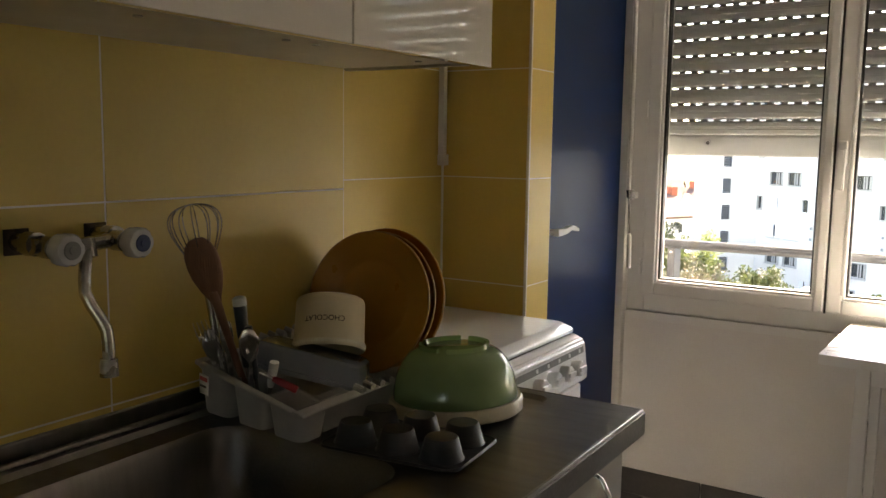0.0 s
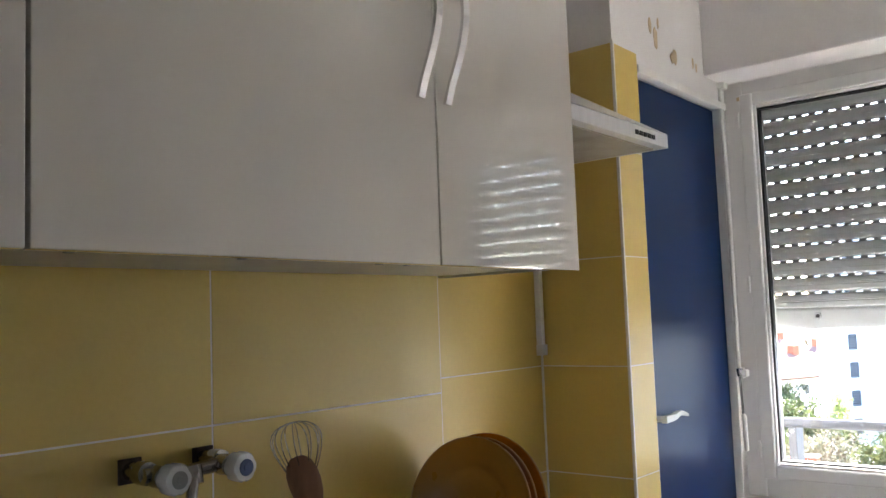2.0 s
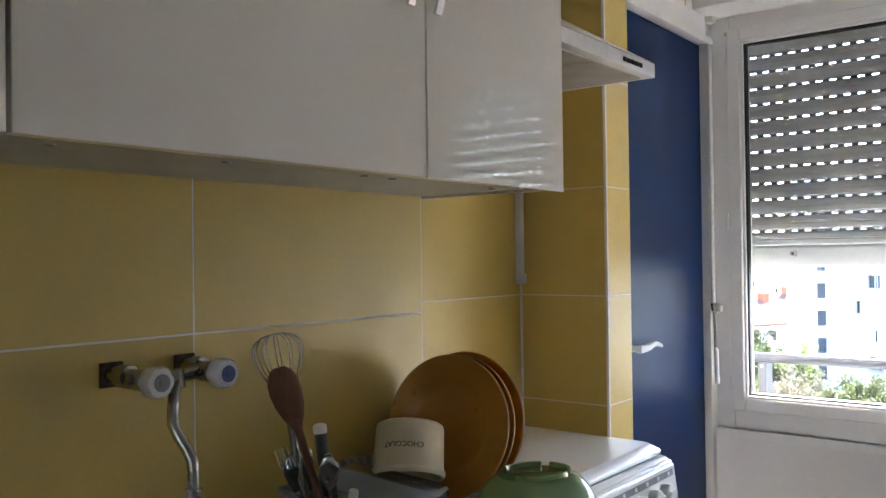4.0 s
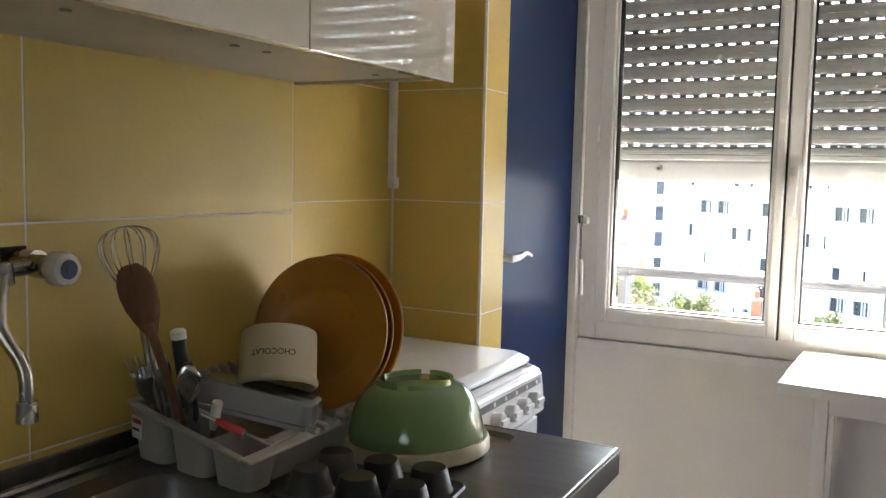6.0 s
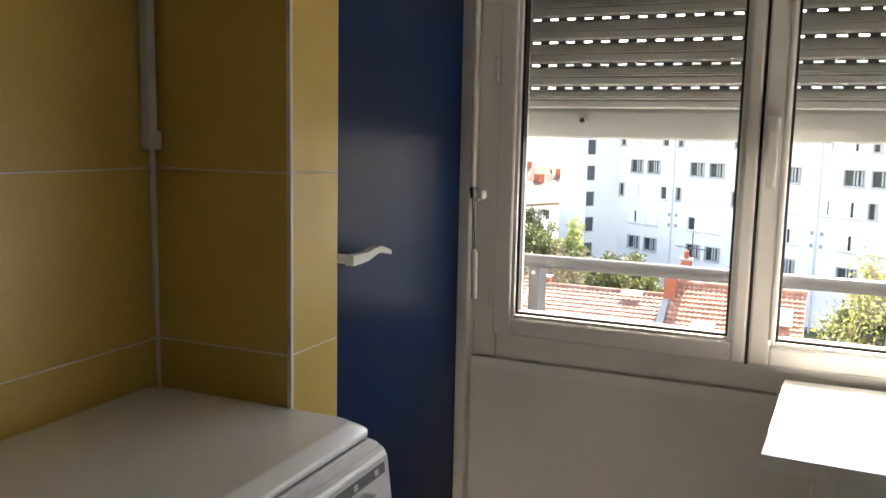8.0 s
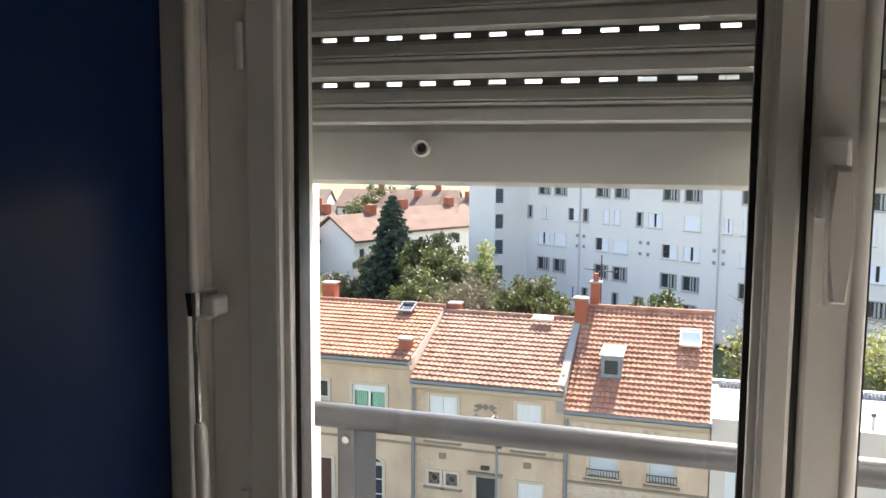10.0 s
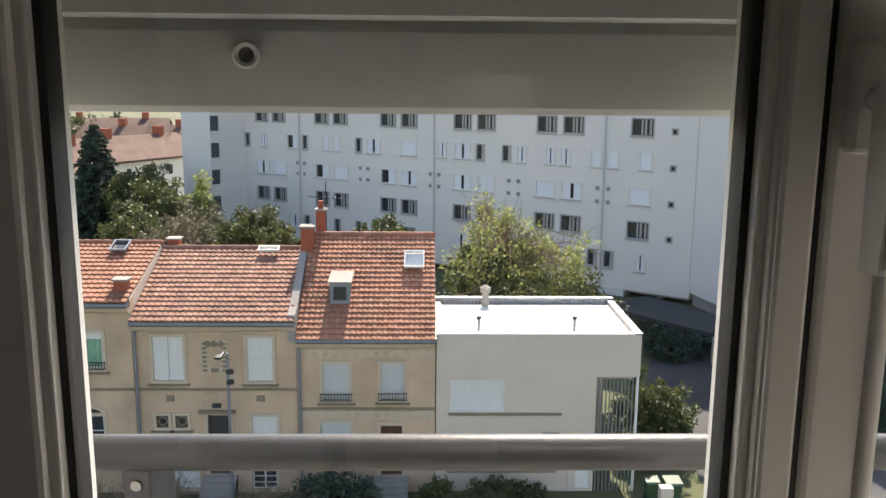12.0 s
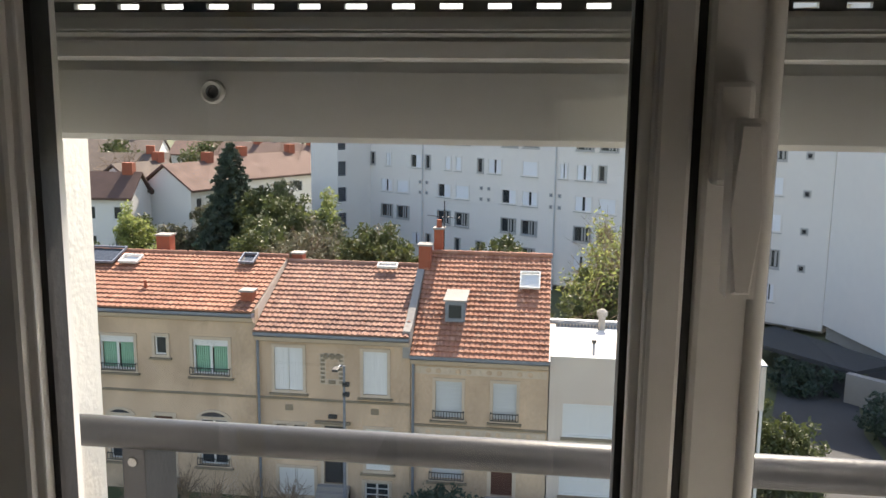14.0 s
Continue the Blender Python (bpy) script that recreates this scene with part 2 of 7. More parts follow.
BARK = mat("bark", (0.12, 0.09, 0.065), (0.07, 0.052, 0.04), 0.95, scale=3, fine=20, bump=0.6)
TWIG = mat("pale_twigs", (0.24, 0.17, 0.11), (0.17, 0.12, 0.08), 0.95, scale=3, fine=20)
LEAF_S = island_mat("spring_leaves", [(0.28, 0.32, 0.09), (0.36, 0.4, 0.13), (0.2, 0.24, 0.08), (0.3, 0.3, 0.13)], 0.6, 0.45)
LEAF_D = island_mat("dark_leaves", [(0.07, 0.09, 0.03), (0.1, 0.12, 0.04), (0.06, 0.075, 0.03), (0.12, 0.14, 0.045)], 0.6, 0.3)
LEAF_C = island_mat("conifer_needles", [(0.03, 0.052, 0.036), (0.048, 0.078, 0.05), (0.036, 0.062, 0.046)], 0.7, 0.15)
LEAF_G = island_mat("grey_leaves", [(0.12, 0.12, 0.07), (0.16, 0.15, 0.1), (0.09, 0.1, 0.05), (0.2, 0.17, 0.13)], 0.7, 0.25)


# ---- building helpers ----
INV = {}
ORIGIN = Vector((0, 0, 0))


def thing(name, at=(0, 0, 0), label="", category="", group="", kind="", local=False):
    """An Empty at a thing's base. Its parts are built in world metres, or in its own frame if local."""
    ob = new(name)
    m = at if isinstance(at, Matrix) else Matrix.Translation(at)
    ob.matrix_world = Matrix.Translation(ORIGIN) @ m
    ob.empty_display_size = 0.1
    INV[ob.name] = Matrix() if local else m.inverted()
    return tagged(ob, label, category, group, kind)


def part(name, bm, material, parent=None, label="", smooth=False, at=None):
    """Links a bmesh as one mesh object under a thing or a part."""
    me = bpy.data.meshes.new(name)
    if parent is not None and parent.name in INV:
        bm.transform(INV[parent.name])
    bmesh.ops.recalc_face_normals(bm, faces=bm.faces[:])
    bm.to_mesh(me)
    bm.free()
    if smooth:
        for p in me.polygons:
            p.use_smooth = True
        me.set_sharp_from_angle(angle=radians(38))
    for m in material if isinstance(material, (list, tuple)) else [material]:
        me.materials.append(m)
    ob = new(name, me)
    if parent is None:
        ob.location = ORIGIN
    else:
        ob.parent = parent
        if parent.name in INV:
            INV[ob.name] = INV[parent.name]
    if label:
        ob["label"] = label
    return ob


def solid(name, bm, material, label="", category="", group="", kind="", smooth=False):
    """A thing of one mesh."""
    return tagged(part(name, bm, material, None, smooth=smooth), label, category, group, kind)


def box(bm, x0, x1, y0, y1, z0, z1, bevel=0.0, seg=2):
    vs = [bm.verts.new((x, y, z)) for x in (x0, x1) for y in (y0, y1) for z in (z0, z1)]
    fs = [bm.faces.new([vs[i] for i in q]) for q in ((0, 1, 3, 2), (4, 6, 7, 5), (0, 4, 5, 1), (2, 3, 7, 6), (0, 2, 6, 4), (1, 5, 7, 3))]
    if bevel:
        es = {e for f in fs for e in f.edges}
        bmesh.ops.bevel(bm, geom=list(es), offset=bevel, segments=seg, affect="EDGES", profile=0.5)
    return bm


def B(*a, **k):
    return box(bmesh.new(), *a, **k)


def frame_of(d):
    d = Vector(d).normalized()
    u = d.orthogonal().normalized()
    return u, d.cross(u)


def tube(bm, pts, radii, seg=10, cap=True):
    pts = [Vector(p) for p in pts]
    if not isinstance(radii, (list, tuple)):
        radii = [radii] * len(pts)
    rings = []
    u = None
    for i, p in enumerate(pts):
        d = (pts[min(i + 1, len(pts) - 1)] - pts[max(i - 1, 0)]).normalized()
        u = d.orthogonal().normalized() if u is None else (u - d * u.dot(d)).normalized()
        v = d.cross(u)
        rings.append([bm.verts.new(p + (u * math.cos(a) + v * math.sin(a)) * radii[i]) for a in [2 * math.pi * k / seg for k in range(seg)]])
    for r0, r1 in zip(rings, rings[1:]):
        for k in range(seg):
            bm.faces.new((r0[k], r0[(k + 1) % seg], r1[(k + 1) % seg], r1[k]))
    if cap:
        bm.faces.new(rings[0][::-1]), bm.faces.new(rings[-1])
    return bm


def T(*a, **k):
    return tube(bmesh.new(), *a, **k)


def lathe(bm, prof, seg=40, m=Matrix()):
    """Turns a profile of (radius, height) round the z axis of m."""
    rings = []
    for r, z in prof:
        if r < 1e-5:
            rings.append([bm.verts.new(m @ Vector((0, 0, z)))])
        else:
            rings.append([bm.verts.new(m @ Vector((r * math.cos(2 * math.pi * k / seg), r * math.sin(2 * math.pi * k / seg), z))) for k in range(seg)])
    for a, b in zip(rings, rings[1:]):
        for k in range(seg):
            q = [a[k % len(a)], a[(k + 1) % len(a)], b[(k + 1) % len(b)], b[k % len(b)]]
            q = [v for i, v in enumerate(q) if v not in q[:i]]
            if len(q) > 2:
                bm.faces.new(q)
    return bm


def L(*a, **k):
    return lathe(bmesh.new(), *a, **k)


def prism(bm, poly, axis, a, b):
    """Pulls a polygon in the plane across axis from a to b. poly runs in the other two axes, in order."""
    def at(p, c):
        q = list(p)
        q.insert("xyz".index(axis), c)
        return q
    lo, hi = [bm.verts.new(at(p, a)) for p in poly], [bm.verts.new(at(p, b)) for p in poly]
    n = len(poly)
    bm.faces.new(lo), bm.faces.new(hi[::-1])
    for i in range(n):
        bm.faces.new((lo[i], hi[i], hi[(i + 1) % n], lo[(i + 1) % n]))
    return bm


def P(*a):
    return prism(bmesh.new(), *a)


def holed(u0, u1, z0, z1, holes, depth, front=0.0, bm=None):
    """A wall in the x-z plane from y=front to front+depth with openings (x0, x1, z0, z1) through it."""
    bm = bm or bmesh.new()
    holes = [(max(a, u0), min(b, u1), max(c, z0), min(d, z1)) for a, b, c, d in holes]
    us = sorted({u0, u1, *[round(v, 5) for h in holes for v in h[:2]]})
    zs = sorted({z0, z1, *[round(v, 5) for h in holes for v in h[2:]]})
    nu, nz = len(us) - 1, len(zs) - 1
    full = np.ones((nu, nz), bool)
    for a, b, c, d in holes:
        for i in range(nu):
            if a - 1e-4 < (us[i] + us[i + 1]) / 2 < b + 1e-4:
                for j in range(nz):
                    if c - 1e-4 < (zs[j] + zs[j + 1]) / 2 < d + 1e-4:
                        full[i, j] = False
    cache = {}

    def v(i, j, k):
        if (i, j, k) not in cache:
            cache[i, j, k] = bm.verts.new((us[i], front + depth * k, zs[j]))
        return cache[i, j, k]
    for i in range(nu):
        for j in range(nz):
            if not full[i, j]:
                continue
            bm.faces.new((v(i, j, 0), v(i + 1, j, 0), v(i + 1, j + 1, 0), v(i, j + 1, 0)))
            bm.faces.new((v(i, j, 1), v(i, j + 1, 1), v(i + 1, j + 1, 1), v(i + 1, j, 1)))
            for di, dj, p, q in ((-1, 0, (i, j), (i, j + 1)), (1, 0, (i + 1, j), (i + 1, j + 1)), (0, -1, (i, j), (i + 1, j)), (0, 1, (i, j + 1), (i + 1, j + 1))):
                a, b = i + di, j + dj
                if not (0 <= a < nu and 0 <= b < nz) or not full[a, b]:
                    bm.faces.new((v(*p, 0), v(*q, 0), v(*q, 1), v(*p, 1)))
    return bm


def ring_frame(x0, x1, z0, z1, w, y0, y1, bevel=0.0, wr=0.0):
    """A rectangular frame of bars w wide; wr: another width for the bar at x1."""
    wr = wr or w
    bm = bmesh.new()
    box(bm, x0, x0 + w, y0, y1, z0, z1, bevel)
    box(bm, x1 - wr, x1, y0, y1, z0, z1, bevel)
    box(bm, x0 + w, x1 - wr, y0, y1, z0, z0 + w, bevel)
    box(bm, x0 + w, x1 - wr, y0, y1, z1 - w, z1, bevel)
    return bm


def rounded(x0, x1, y0, y1, r, n=7):
    pts = []
    for cx, cy, a0 in ((x1 - r, y1 - r, 0), (x0 + r, y1 - r, 90), (x0 + r, y0 + r, 180), (x1 - r, y0 + r, 270)):
        pts += [(cx + r * math.cos(radians(a0 + 90 * k / (n - 1))), cy + r * math.sin(radians(a0 + 90 * k / (n - 1)))) for k in range(n)]
    return pts


# ---- the kitchen's shell ----
X1, Y0, CEILZ = 2.3, -3.2, 2.6
NX, NY0, NY1 = -0.297, 0.0, 0.876
COLY, WINY = 1.043, 1.80

bm = B(-0.62, 0, Y0 - 0.2, NY0, FLOOR, CEILZ)
wall_west = solid("wall_west", bm, PLASTER, "white plastered kitchen wall behind mustard tiling", "wall", kind="structure")
wall_niche = solid("wall_niche", B(-0.62, NX, NY0, NY1, FLOOR, CEILZ), PLASTER, "back wall of the cooker niche", "wall", kind="structure")
wall_column = solid("wall_column", B(-0.62, 0.008, NY1, COLY, FLOOR, CEILZ), PLASTER, "wall pier beside the cooker niche", "wall", kind="structure")
bm = B(-0.62, -0.10, COLY, WINY, FLOOR, 2.22)
box(bm, -0.62, 0, COLY, WINY, 2.22, CEILZ)
wall_door = solid("wall_closet", bm, PLASTER, "white plaster with flaked patches above the closet door", "wall", kind="structure")
bm = B(X1, X1 + 0.2, Y0 - 0.2, 1.985, FLOOR, CEILZ)
wall_east = solid("wall_east", bm, PLASTER, "plain white plastered wall", "wall", kind="structure")
# unseen opening added for fill light, sized to a bright reflection
wall_south = solid("wall_south", holed(0, X1, FLOOR, CEILZ, [(0.645, 1.18, 0.9, 1.485)], 0.2, Y0 - 0.2), PLASTER, "plain white plastered wall", "wall", kind="structure")
# tinted pane added to weaken the light from the rear opening
rear_dimmer = thing("window_2", (0.91, Y0 - 0.1, 0.9), "unseen tinted pane added to dim the rear opening's light", "window", kind="structure")
part("window_frame", ring_frame(0.645, 1.18, 0.9, 1.485, 0.03, Y0 - 0.15, Y0 - 0.1), PVC, rear_dimmer)
part("pane", B(0.675, 1.15, Y0 - 0.13, Y0 - 0.124, 0.93, 1.455), PANEDIM, rear_dimmer)
OPEN = (0.0, 2.16, 0.72, 2.31)
wall_north = solid("wall_north", holed(-0.62, X1, FLOOR - 0.3, CEILZ + 0.3, [OPEN], 0.11, WINY), PLASTER, "white plastered wall under the window", "wall", kind="structure")
bm = holed(-3, 5, FLOOR - 3, CEILZ + 3, [(0.035, 2.125, 0.66, 2.42)], 0.09, 1.985)
wall_out = solid("wall_outer", bm, RENDER, "pale rendered outer wall with the window reveal", "wall", kind="structure")
bm = B(-0.62, X1 + 0.2, 1.91, 1.985, FLOOR - 0.3, 0.70)
box(bm, -0.62, 0.02, 1.91, 1.985, 0.70, 2.62)
box(bm, 2.14, X1 + 0.2, 1.91, 1.985, 0.70, 2.62)
wall_core = solid("wall_core", bm, RENDER, "rendered masonry of the window reveal", "wall", kind="structure")
ceiling = solid("ceiling", B(-0.62, X1 + 0.2, Y0 - 0.2, 1.985, CEILZ, CEILZ + 0.15), CEIL, "white painted ceiling", "ceiling", kind="structure")
bm = B(0.0, X1, 1.615, WINY, 2.31, CEILZ, 0.006)
beam = solid("beam", bm, PLASTER, "white boxed beam over the window", "beam", kind="structure")
floor = solid("floor", B(-0.62, X1 + 0.2, Y0 - 0.2, 1.985, FLOOR - 0.15, FLOOR - 0.012), GROUT, "dark slate-coloured floor tiles with grey joints", "floor", kind="structure")

# flaked paint above the closet door
for y, z, w, h in ((1.17, 2.40, 0.010, 0.03), (1.21, 2.36, 0.014, 0.045), (1.235, 2.42, 0.006, 0.02), (1.36, 2.33, 0.016, 0.03), (1.345, 2.32, 0.02, 0.02), (1.52, 2.34, 0.006, 0.025), (1.55, 2.33, 0.005, 0.02)):
    bm = bmesh.new()
    ring = [bm.verts.new((0.003, y + w * math.cos(a) * random.uniform(0.7, 1.2), z + h * math.sin(a) * random.uniform(0.7, 1.1))) for a in [k * math.pi / 5 for k in range(10)]]
    f = bm.faces.new(ring)
    r = bmesh.ops.extrude_face_region(bm, geom=[f])
    bmesh.ops.translate(bm, verts=[v for v in r["geom"] if isinstance(v, bmesh.types.BMVert)], vec=(-0.0025, 0, 0))
    part("flaked_patch", bm, BARE, wall_door, "bare ochre plaster")

# trim
bm = B(-0.004, 0.012, COLY + 0.004, WINY, 2.207, 2.235, 0.003)
solid("trim_door_head", bm, TRIMW, "white wooden strip over the closet door", "trim", kind="structure")
bm = P([(0.006, NY1 - 0.006), (0.0145, NY1 - 0.006), (0.0145, NY1 + 0.002), (0.006, NY1 + 0.002)], "z", FLOOR, 2.275)
solid("trim_tile_corner", bm, TRIMW, "white plastic edge strip on the tiled corner", "trim", kind="structure")
bm = bmesh.new()
box(bm, -0.09, 0.002, 1.756, WINY - 0.002, FLOOR, 2.206, 0.003)
solid("trim_jamb", bm, TRIMW, "worn white painted jamb beside the window", "trim", kind="structure")
bm = bmesh.new()
box(bm, 0.004, 2.156, WINY - 0.003, WINY + 0.001, 0.69, 0.7215, 0.001)
solid("trim_window_apron", bm, PVC, "white apron strip under the window frame", "trim", kind="structure")
baseboard = thing("baseboard", (0, WINY, FLOOR), "dark slate tile skirting", "baseboard", kind="structure")
for i in range(7):
    part("skirting_tile", B(0.006 + i * 0.335, min(X1, 0.337 + i * 0.335), WINY - 0.010, WINY - 0.001, FLOOR, FLOOR + 0.105, 0.002, 1), FLOORT, baseboard)

# ---- the closet door ----
door = thing("door_1", (-0.03, 1.4, FLOOR), "closed navy blue painted closet door", "door", kind="structure")
leaf = part("door_leaf", B(-0.07, -0.026, COLY + 0.006, 1.752, FLOOR + 0.006, 2.205, 0.002), BLUE, door)
hd = part("handle_plate", B(-0.026, -0.018, COLY + 0.008, COLY + 0.045, 0.955, 1.195, 0.004), WHITEPL, door, "white handle plate")
bm = T([(-0.02, 1.085, 1.09), (0.022, 1.085, 1.09)], 0.010, 12)
prism(bm, [(1.068, 1.079), (1.104, 1.080), (1.139, 1.083), (1.169, 1.091), (1.194, 1.094), (1.222, 1.087), (1.236, 1.084), (1.236, 1.092), (1.219, 1.099), (1.189, 1.107), (1.159, 1.105), (1.134, 1.1), (1.068, 1.101)], "x", 0.012, 0.03)
part("lever", bm, WHITEPL, hd, "white plastic lever")
# dark plug stands for the shade in the keyhole
part("keyhole", T([(-0.02, 1.085, 1.02), (-0.0165, 1.085, 1.02)], 0.006, 10), DARK, hd)

# ---- the crank of the shutter ----
crank = thing("shutter_crank", (0.007, 1.763, 0.98), "white folding shutter crank rod hanging beside the window", "crank")
part("upper_rod", T([(0.004, 1.760, 2.30), (0.010, 1.756, 1.9), (0.012, 1.753, 1.20)], 0.0075, 10), TRIMW, crank, smooth=True)
part("gear_housing", B(-0.01, 0.03, 1.745, 1.785, 2.285, 2.325, 0.005), TRIMW, crank)
part("joint", T([(0.014, 1.751, 1.205), (0.016, 1.750, 1.175)], [0.011, 0.009], 12), OLDCHROME, crank)
part("lower_rod", T([(0.016, 1.750, 1.18), (0.022, 1.745, 1.03)], 0.0042, 8), CHROME, crank, "thin chrome rod", smooth=True)
part("grip", T([(0.022, 1.745, 1.035), (0.025, 1.744, 1.025), (0.028, 1.742, 0.9)], [0.006, 0.0095, 0.0085], 12), TRIMW, crank, smooth=True)
part("clip", B(0.0, 0.02, 1.772, 1.799, 1.165, 1.205, 0.003), WHITEPL, crank, "white retaining clip")
part("clip_arm", B(0.02, 0.038, 1.76, 1.795, 1.172, 1.198, 0.004), WHITEPL, crank)

# ---- the window ----
win = thing("window_1", (0.74, 1.85, 0.72), "wide white casement window, closed, with clear glass", "window", kind="structure")
part("window_frame", ring_frame(0.0, 2.16, 0.722, 2.312, 0.0706, 1.812, 1.882, 0.004), PVC, win)


def leaf_of(x0, x1, z0, z1, w, wr):
    y0, y1 = 1.800, 1.868
    bm = ring_frame(x0, x1, z0, z1, w - 0.016, y0, y1, 0.006, wr - 0.016)
    fr = part("casement", bm, PVC, win)
    bm = ring_frame(x0 + w - 0.018, x1 - wr + 0.018, z0 + w - 0.018, z1 - w + 0.018, 0.012, y0 + 0.009, y1 - 0.006, 0.003)
    part("glazing_bead", bm, PVC, fr)
    bm = ring_frame(x0 + w - 0.008, x1 - wr + 0.008, z0 + w - 0.008, z1 - w + 0.008, 0.009, y0 + 0.022, y0 + 0.052)
    part("gasket", bm, GASKET, fr, "black rubber gasket")
    bm = ring_frame(x0 + w - 0.006, x1 - wr + 0.006, z0 + w - 0.006, z1 - w + 0.006, 0.006, y0 + 0.0525, y1 - 0.004)
    part("outer_rebate", bm, PVC, fr)
    g = part("pane", B(x0 + w - 0.004, x1 - wr + 0.004, y0 + 0.030, y0 + 0.034, z0 + w - 0.004, z1 - w + 0.004), PANE, fr, "clear glass")
    g.visible_shadow = False
    return fr


leafL = leaf_of(0.062, 0.734, 0.792, 2.26, 0.066, 0.05)
leafR = leaf_of(0.742, 1.43, 0.792, 2.26, 0.066, 0.066)
leaf_of(1.438, 2.10, 0.792, 2.26, 0.066, 0.066)
# black strips fill the casement gaps to stand for their shade
part("astragal", B(1.4305, 1.4375, 1.806, 1.86, 0.79, 2.25), GASKET, win, "black strip standing for the shaded gap between the casements")
part("astragal", B(0.7345, 0.7415, 1.806, 1.86, 0.79, 2.25), GASKET, win, "black strip standing for the shaded gap between the casements")
part("cover_strip", P([(0.704, 1.8), (0.732, 1.8), (0.732, 1.797), (0.729, 1.795), (0.707, 1.795), (0.704, 1.797)], "z", 0.8, 2.25), PVC, leafL)
part("rounded_edge", T([(0.795, 1.802, 0.86), (0.795, 1.802, 2.19)], 0.0085, 14), PVC, leafR, smooth=True)
h = part("window_handle", B(0.7475, 0.7795, 1.782, 1.800, 1.318, 1.404, 0.005), PVC, leafR, "off-white window handle")
bm = T([(0.766, 1.79, 1.360), (0.766, 1.768, 1.360)], 0.010, 14)
prism(bm, [(0.758, 1.374), (0.776, 1.374), (0.7795, 1.37), (0.7795, 1.30), (0.7785, 1.232), (0.757, 1.232), (0.7555, 1.30), (0.755, 1.37)], "y", 1.736, 1.768)
bmesh.ops.bevel(bm, geom=[e for e in bm.edges if all(v.co.y < 1.7361 for v in e.verts)], offset=0.006, segments=3, affect="EDGES")
part("lever", bm, PVC, h, smooth=True)
for z in (1.52, 0.90, 2.16):
    part("hinge", T([(0.056, 1.799, z - 0.03), (0.056, 1.799, z + 0.03)], 0.006, 10), PVC, leafL, "white hinge cover", smooth=True)
part("hinge_cap", B(0.055, 0.067, 1.796, 1.8, 2.235, 2.25, 0.001), BARE, leafL)
part("window_sill", B(0.036, 2.124, 1.882, 2.11, 0.70, 0.725, 0.004), CONC, win, "outer concrete sill")

# ---- the roller shutter ----
shutter = thing("roller_shutter", (0.74, 1.93, 1.342), "half-lowered pale grey roller shutter with rows of light slots", "shutter")
SX0, SX1 = 0.040, 2.120
bm = P([(1.922, 1.342), (1.936, 1.342), (1.938, 1.35), (1.938, 1.424), (1.922, 1.424), (1.920, 1.414), (1.920, 1.348)], "x", SX0, SX1)
end = part("bottom_bar", bm, SLAT, shutter)
bm = L([(0.0, 0.0), (0.0045, 0.0), (0.005, 0.003), (0.008, 0.003), (0.0118, 0.002), (0.0125, 0.0), (0.0125, -0.004), (0.0, -0.004)], 24, Matrix.Translation((0.266, 1.918, 1.393)) @ Matrix.Rotation(radians(90), 4, "X"))
lk = part("shutter_stop", bm, SLATD, end, "round stop with a dark centre", smooth=True)
part("stop_ring", L([(0.007, 0.0), (0.0125, 0.0), (0.0125, 0.006), (0.0105, 0.008), (0.007, 0.006)], 24, Matrix.Translation((0.266, 1.920, 1.393)) @ Matrix.Rotation(radians(90), 4, "X")), SLAT, end, smooth=True)
PITCH, SLOT = 0.0622, 0.0485
bm = P([(1.924, 0.0), (1.936, 0.0), (1.938, 0.006), (1.938, 0.044), (1.934, 0.0515), (1.926, 0.0515), (1.920, 0.046), (1.9185, 0.034), (1.9205, 0.032), (1.9185, 0.030), (1.9205, 0.026), (1.9185, 0.022), (1.919, 0.006)], "x", SX0, SX1)
slat = part("slat", bm, SLAT, shutter)
slots = [(SX0 + 0.024 + k * SLOT, SX0 + 0.024 + k * SLOT + 0.0235, 0.0543, 0.0602) for k in range(42)]
bm = holed(SX0, SX1, 0.051, PITCH + 0.0004, slots, 0.008, 1.926)
hinge_bar = part("slat_joint", bm, SLATD, slat, "slotted joint that lets light through, darkened for recess shade")
slat_me, joint_me = slat.data, hinge_bar.data
for i in range(16):
    z = 1.4225 + i * PITCH
    if i == 0:
        s, j = slat, hinge_bar
    else:
        s, j = new("slat", slat_me), new("slat_joint", joint_me)
        s.parent, j.parent = shutter, s
        j["label"] = hinge_bar["label"]
    s.location = (0, 0, z)
part("guide", B(0.022, 0.046, 1.905, 1.95, 0.73, 2.42), SLAT, shutter)
part("guide", B(2.118, 2.138, 1.91, 1.95, 0.73, 2.42), SLAT, shutter)

# ---- the rail outside ----
rail = thing("balcony_rail", (0.7, 2.0, 0.73), "grey weathered aluminium guard rail outside the window", "railing")
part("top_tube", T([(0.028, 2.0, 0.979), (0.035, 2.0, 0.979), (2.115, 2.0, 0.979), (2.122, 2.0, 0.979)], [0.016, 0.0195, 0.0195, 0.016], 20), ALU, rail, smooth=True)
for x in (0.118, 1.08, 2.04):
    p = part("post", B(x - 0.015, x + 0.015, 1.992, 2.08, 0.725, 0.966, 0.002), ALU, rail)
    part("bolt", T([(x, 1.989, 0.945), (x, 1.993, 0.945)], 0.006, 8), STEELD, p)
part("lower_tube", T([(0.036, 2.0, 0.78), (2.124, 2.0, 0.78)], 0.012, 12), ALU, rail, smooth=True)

# ---- the table under the window ----
table = thing("wall_table", (1.25, 1.5, FLOOR), "plain white laminate table standing under the window", "table")
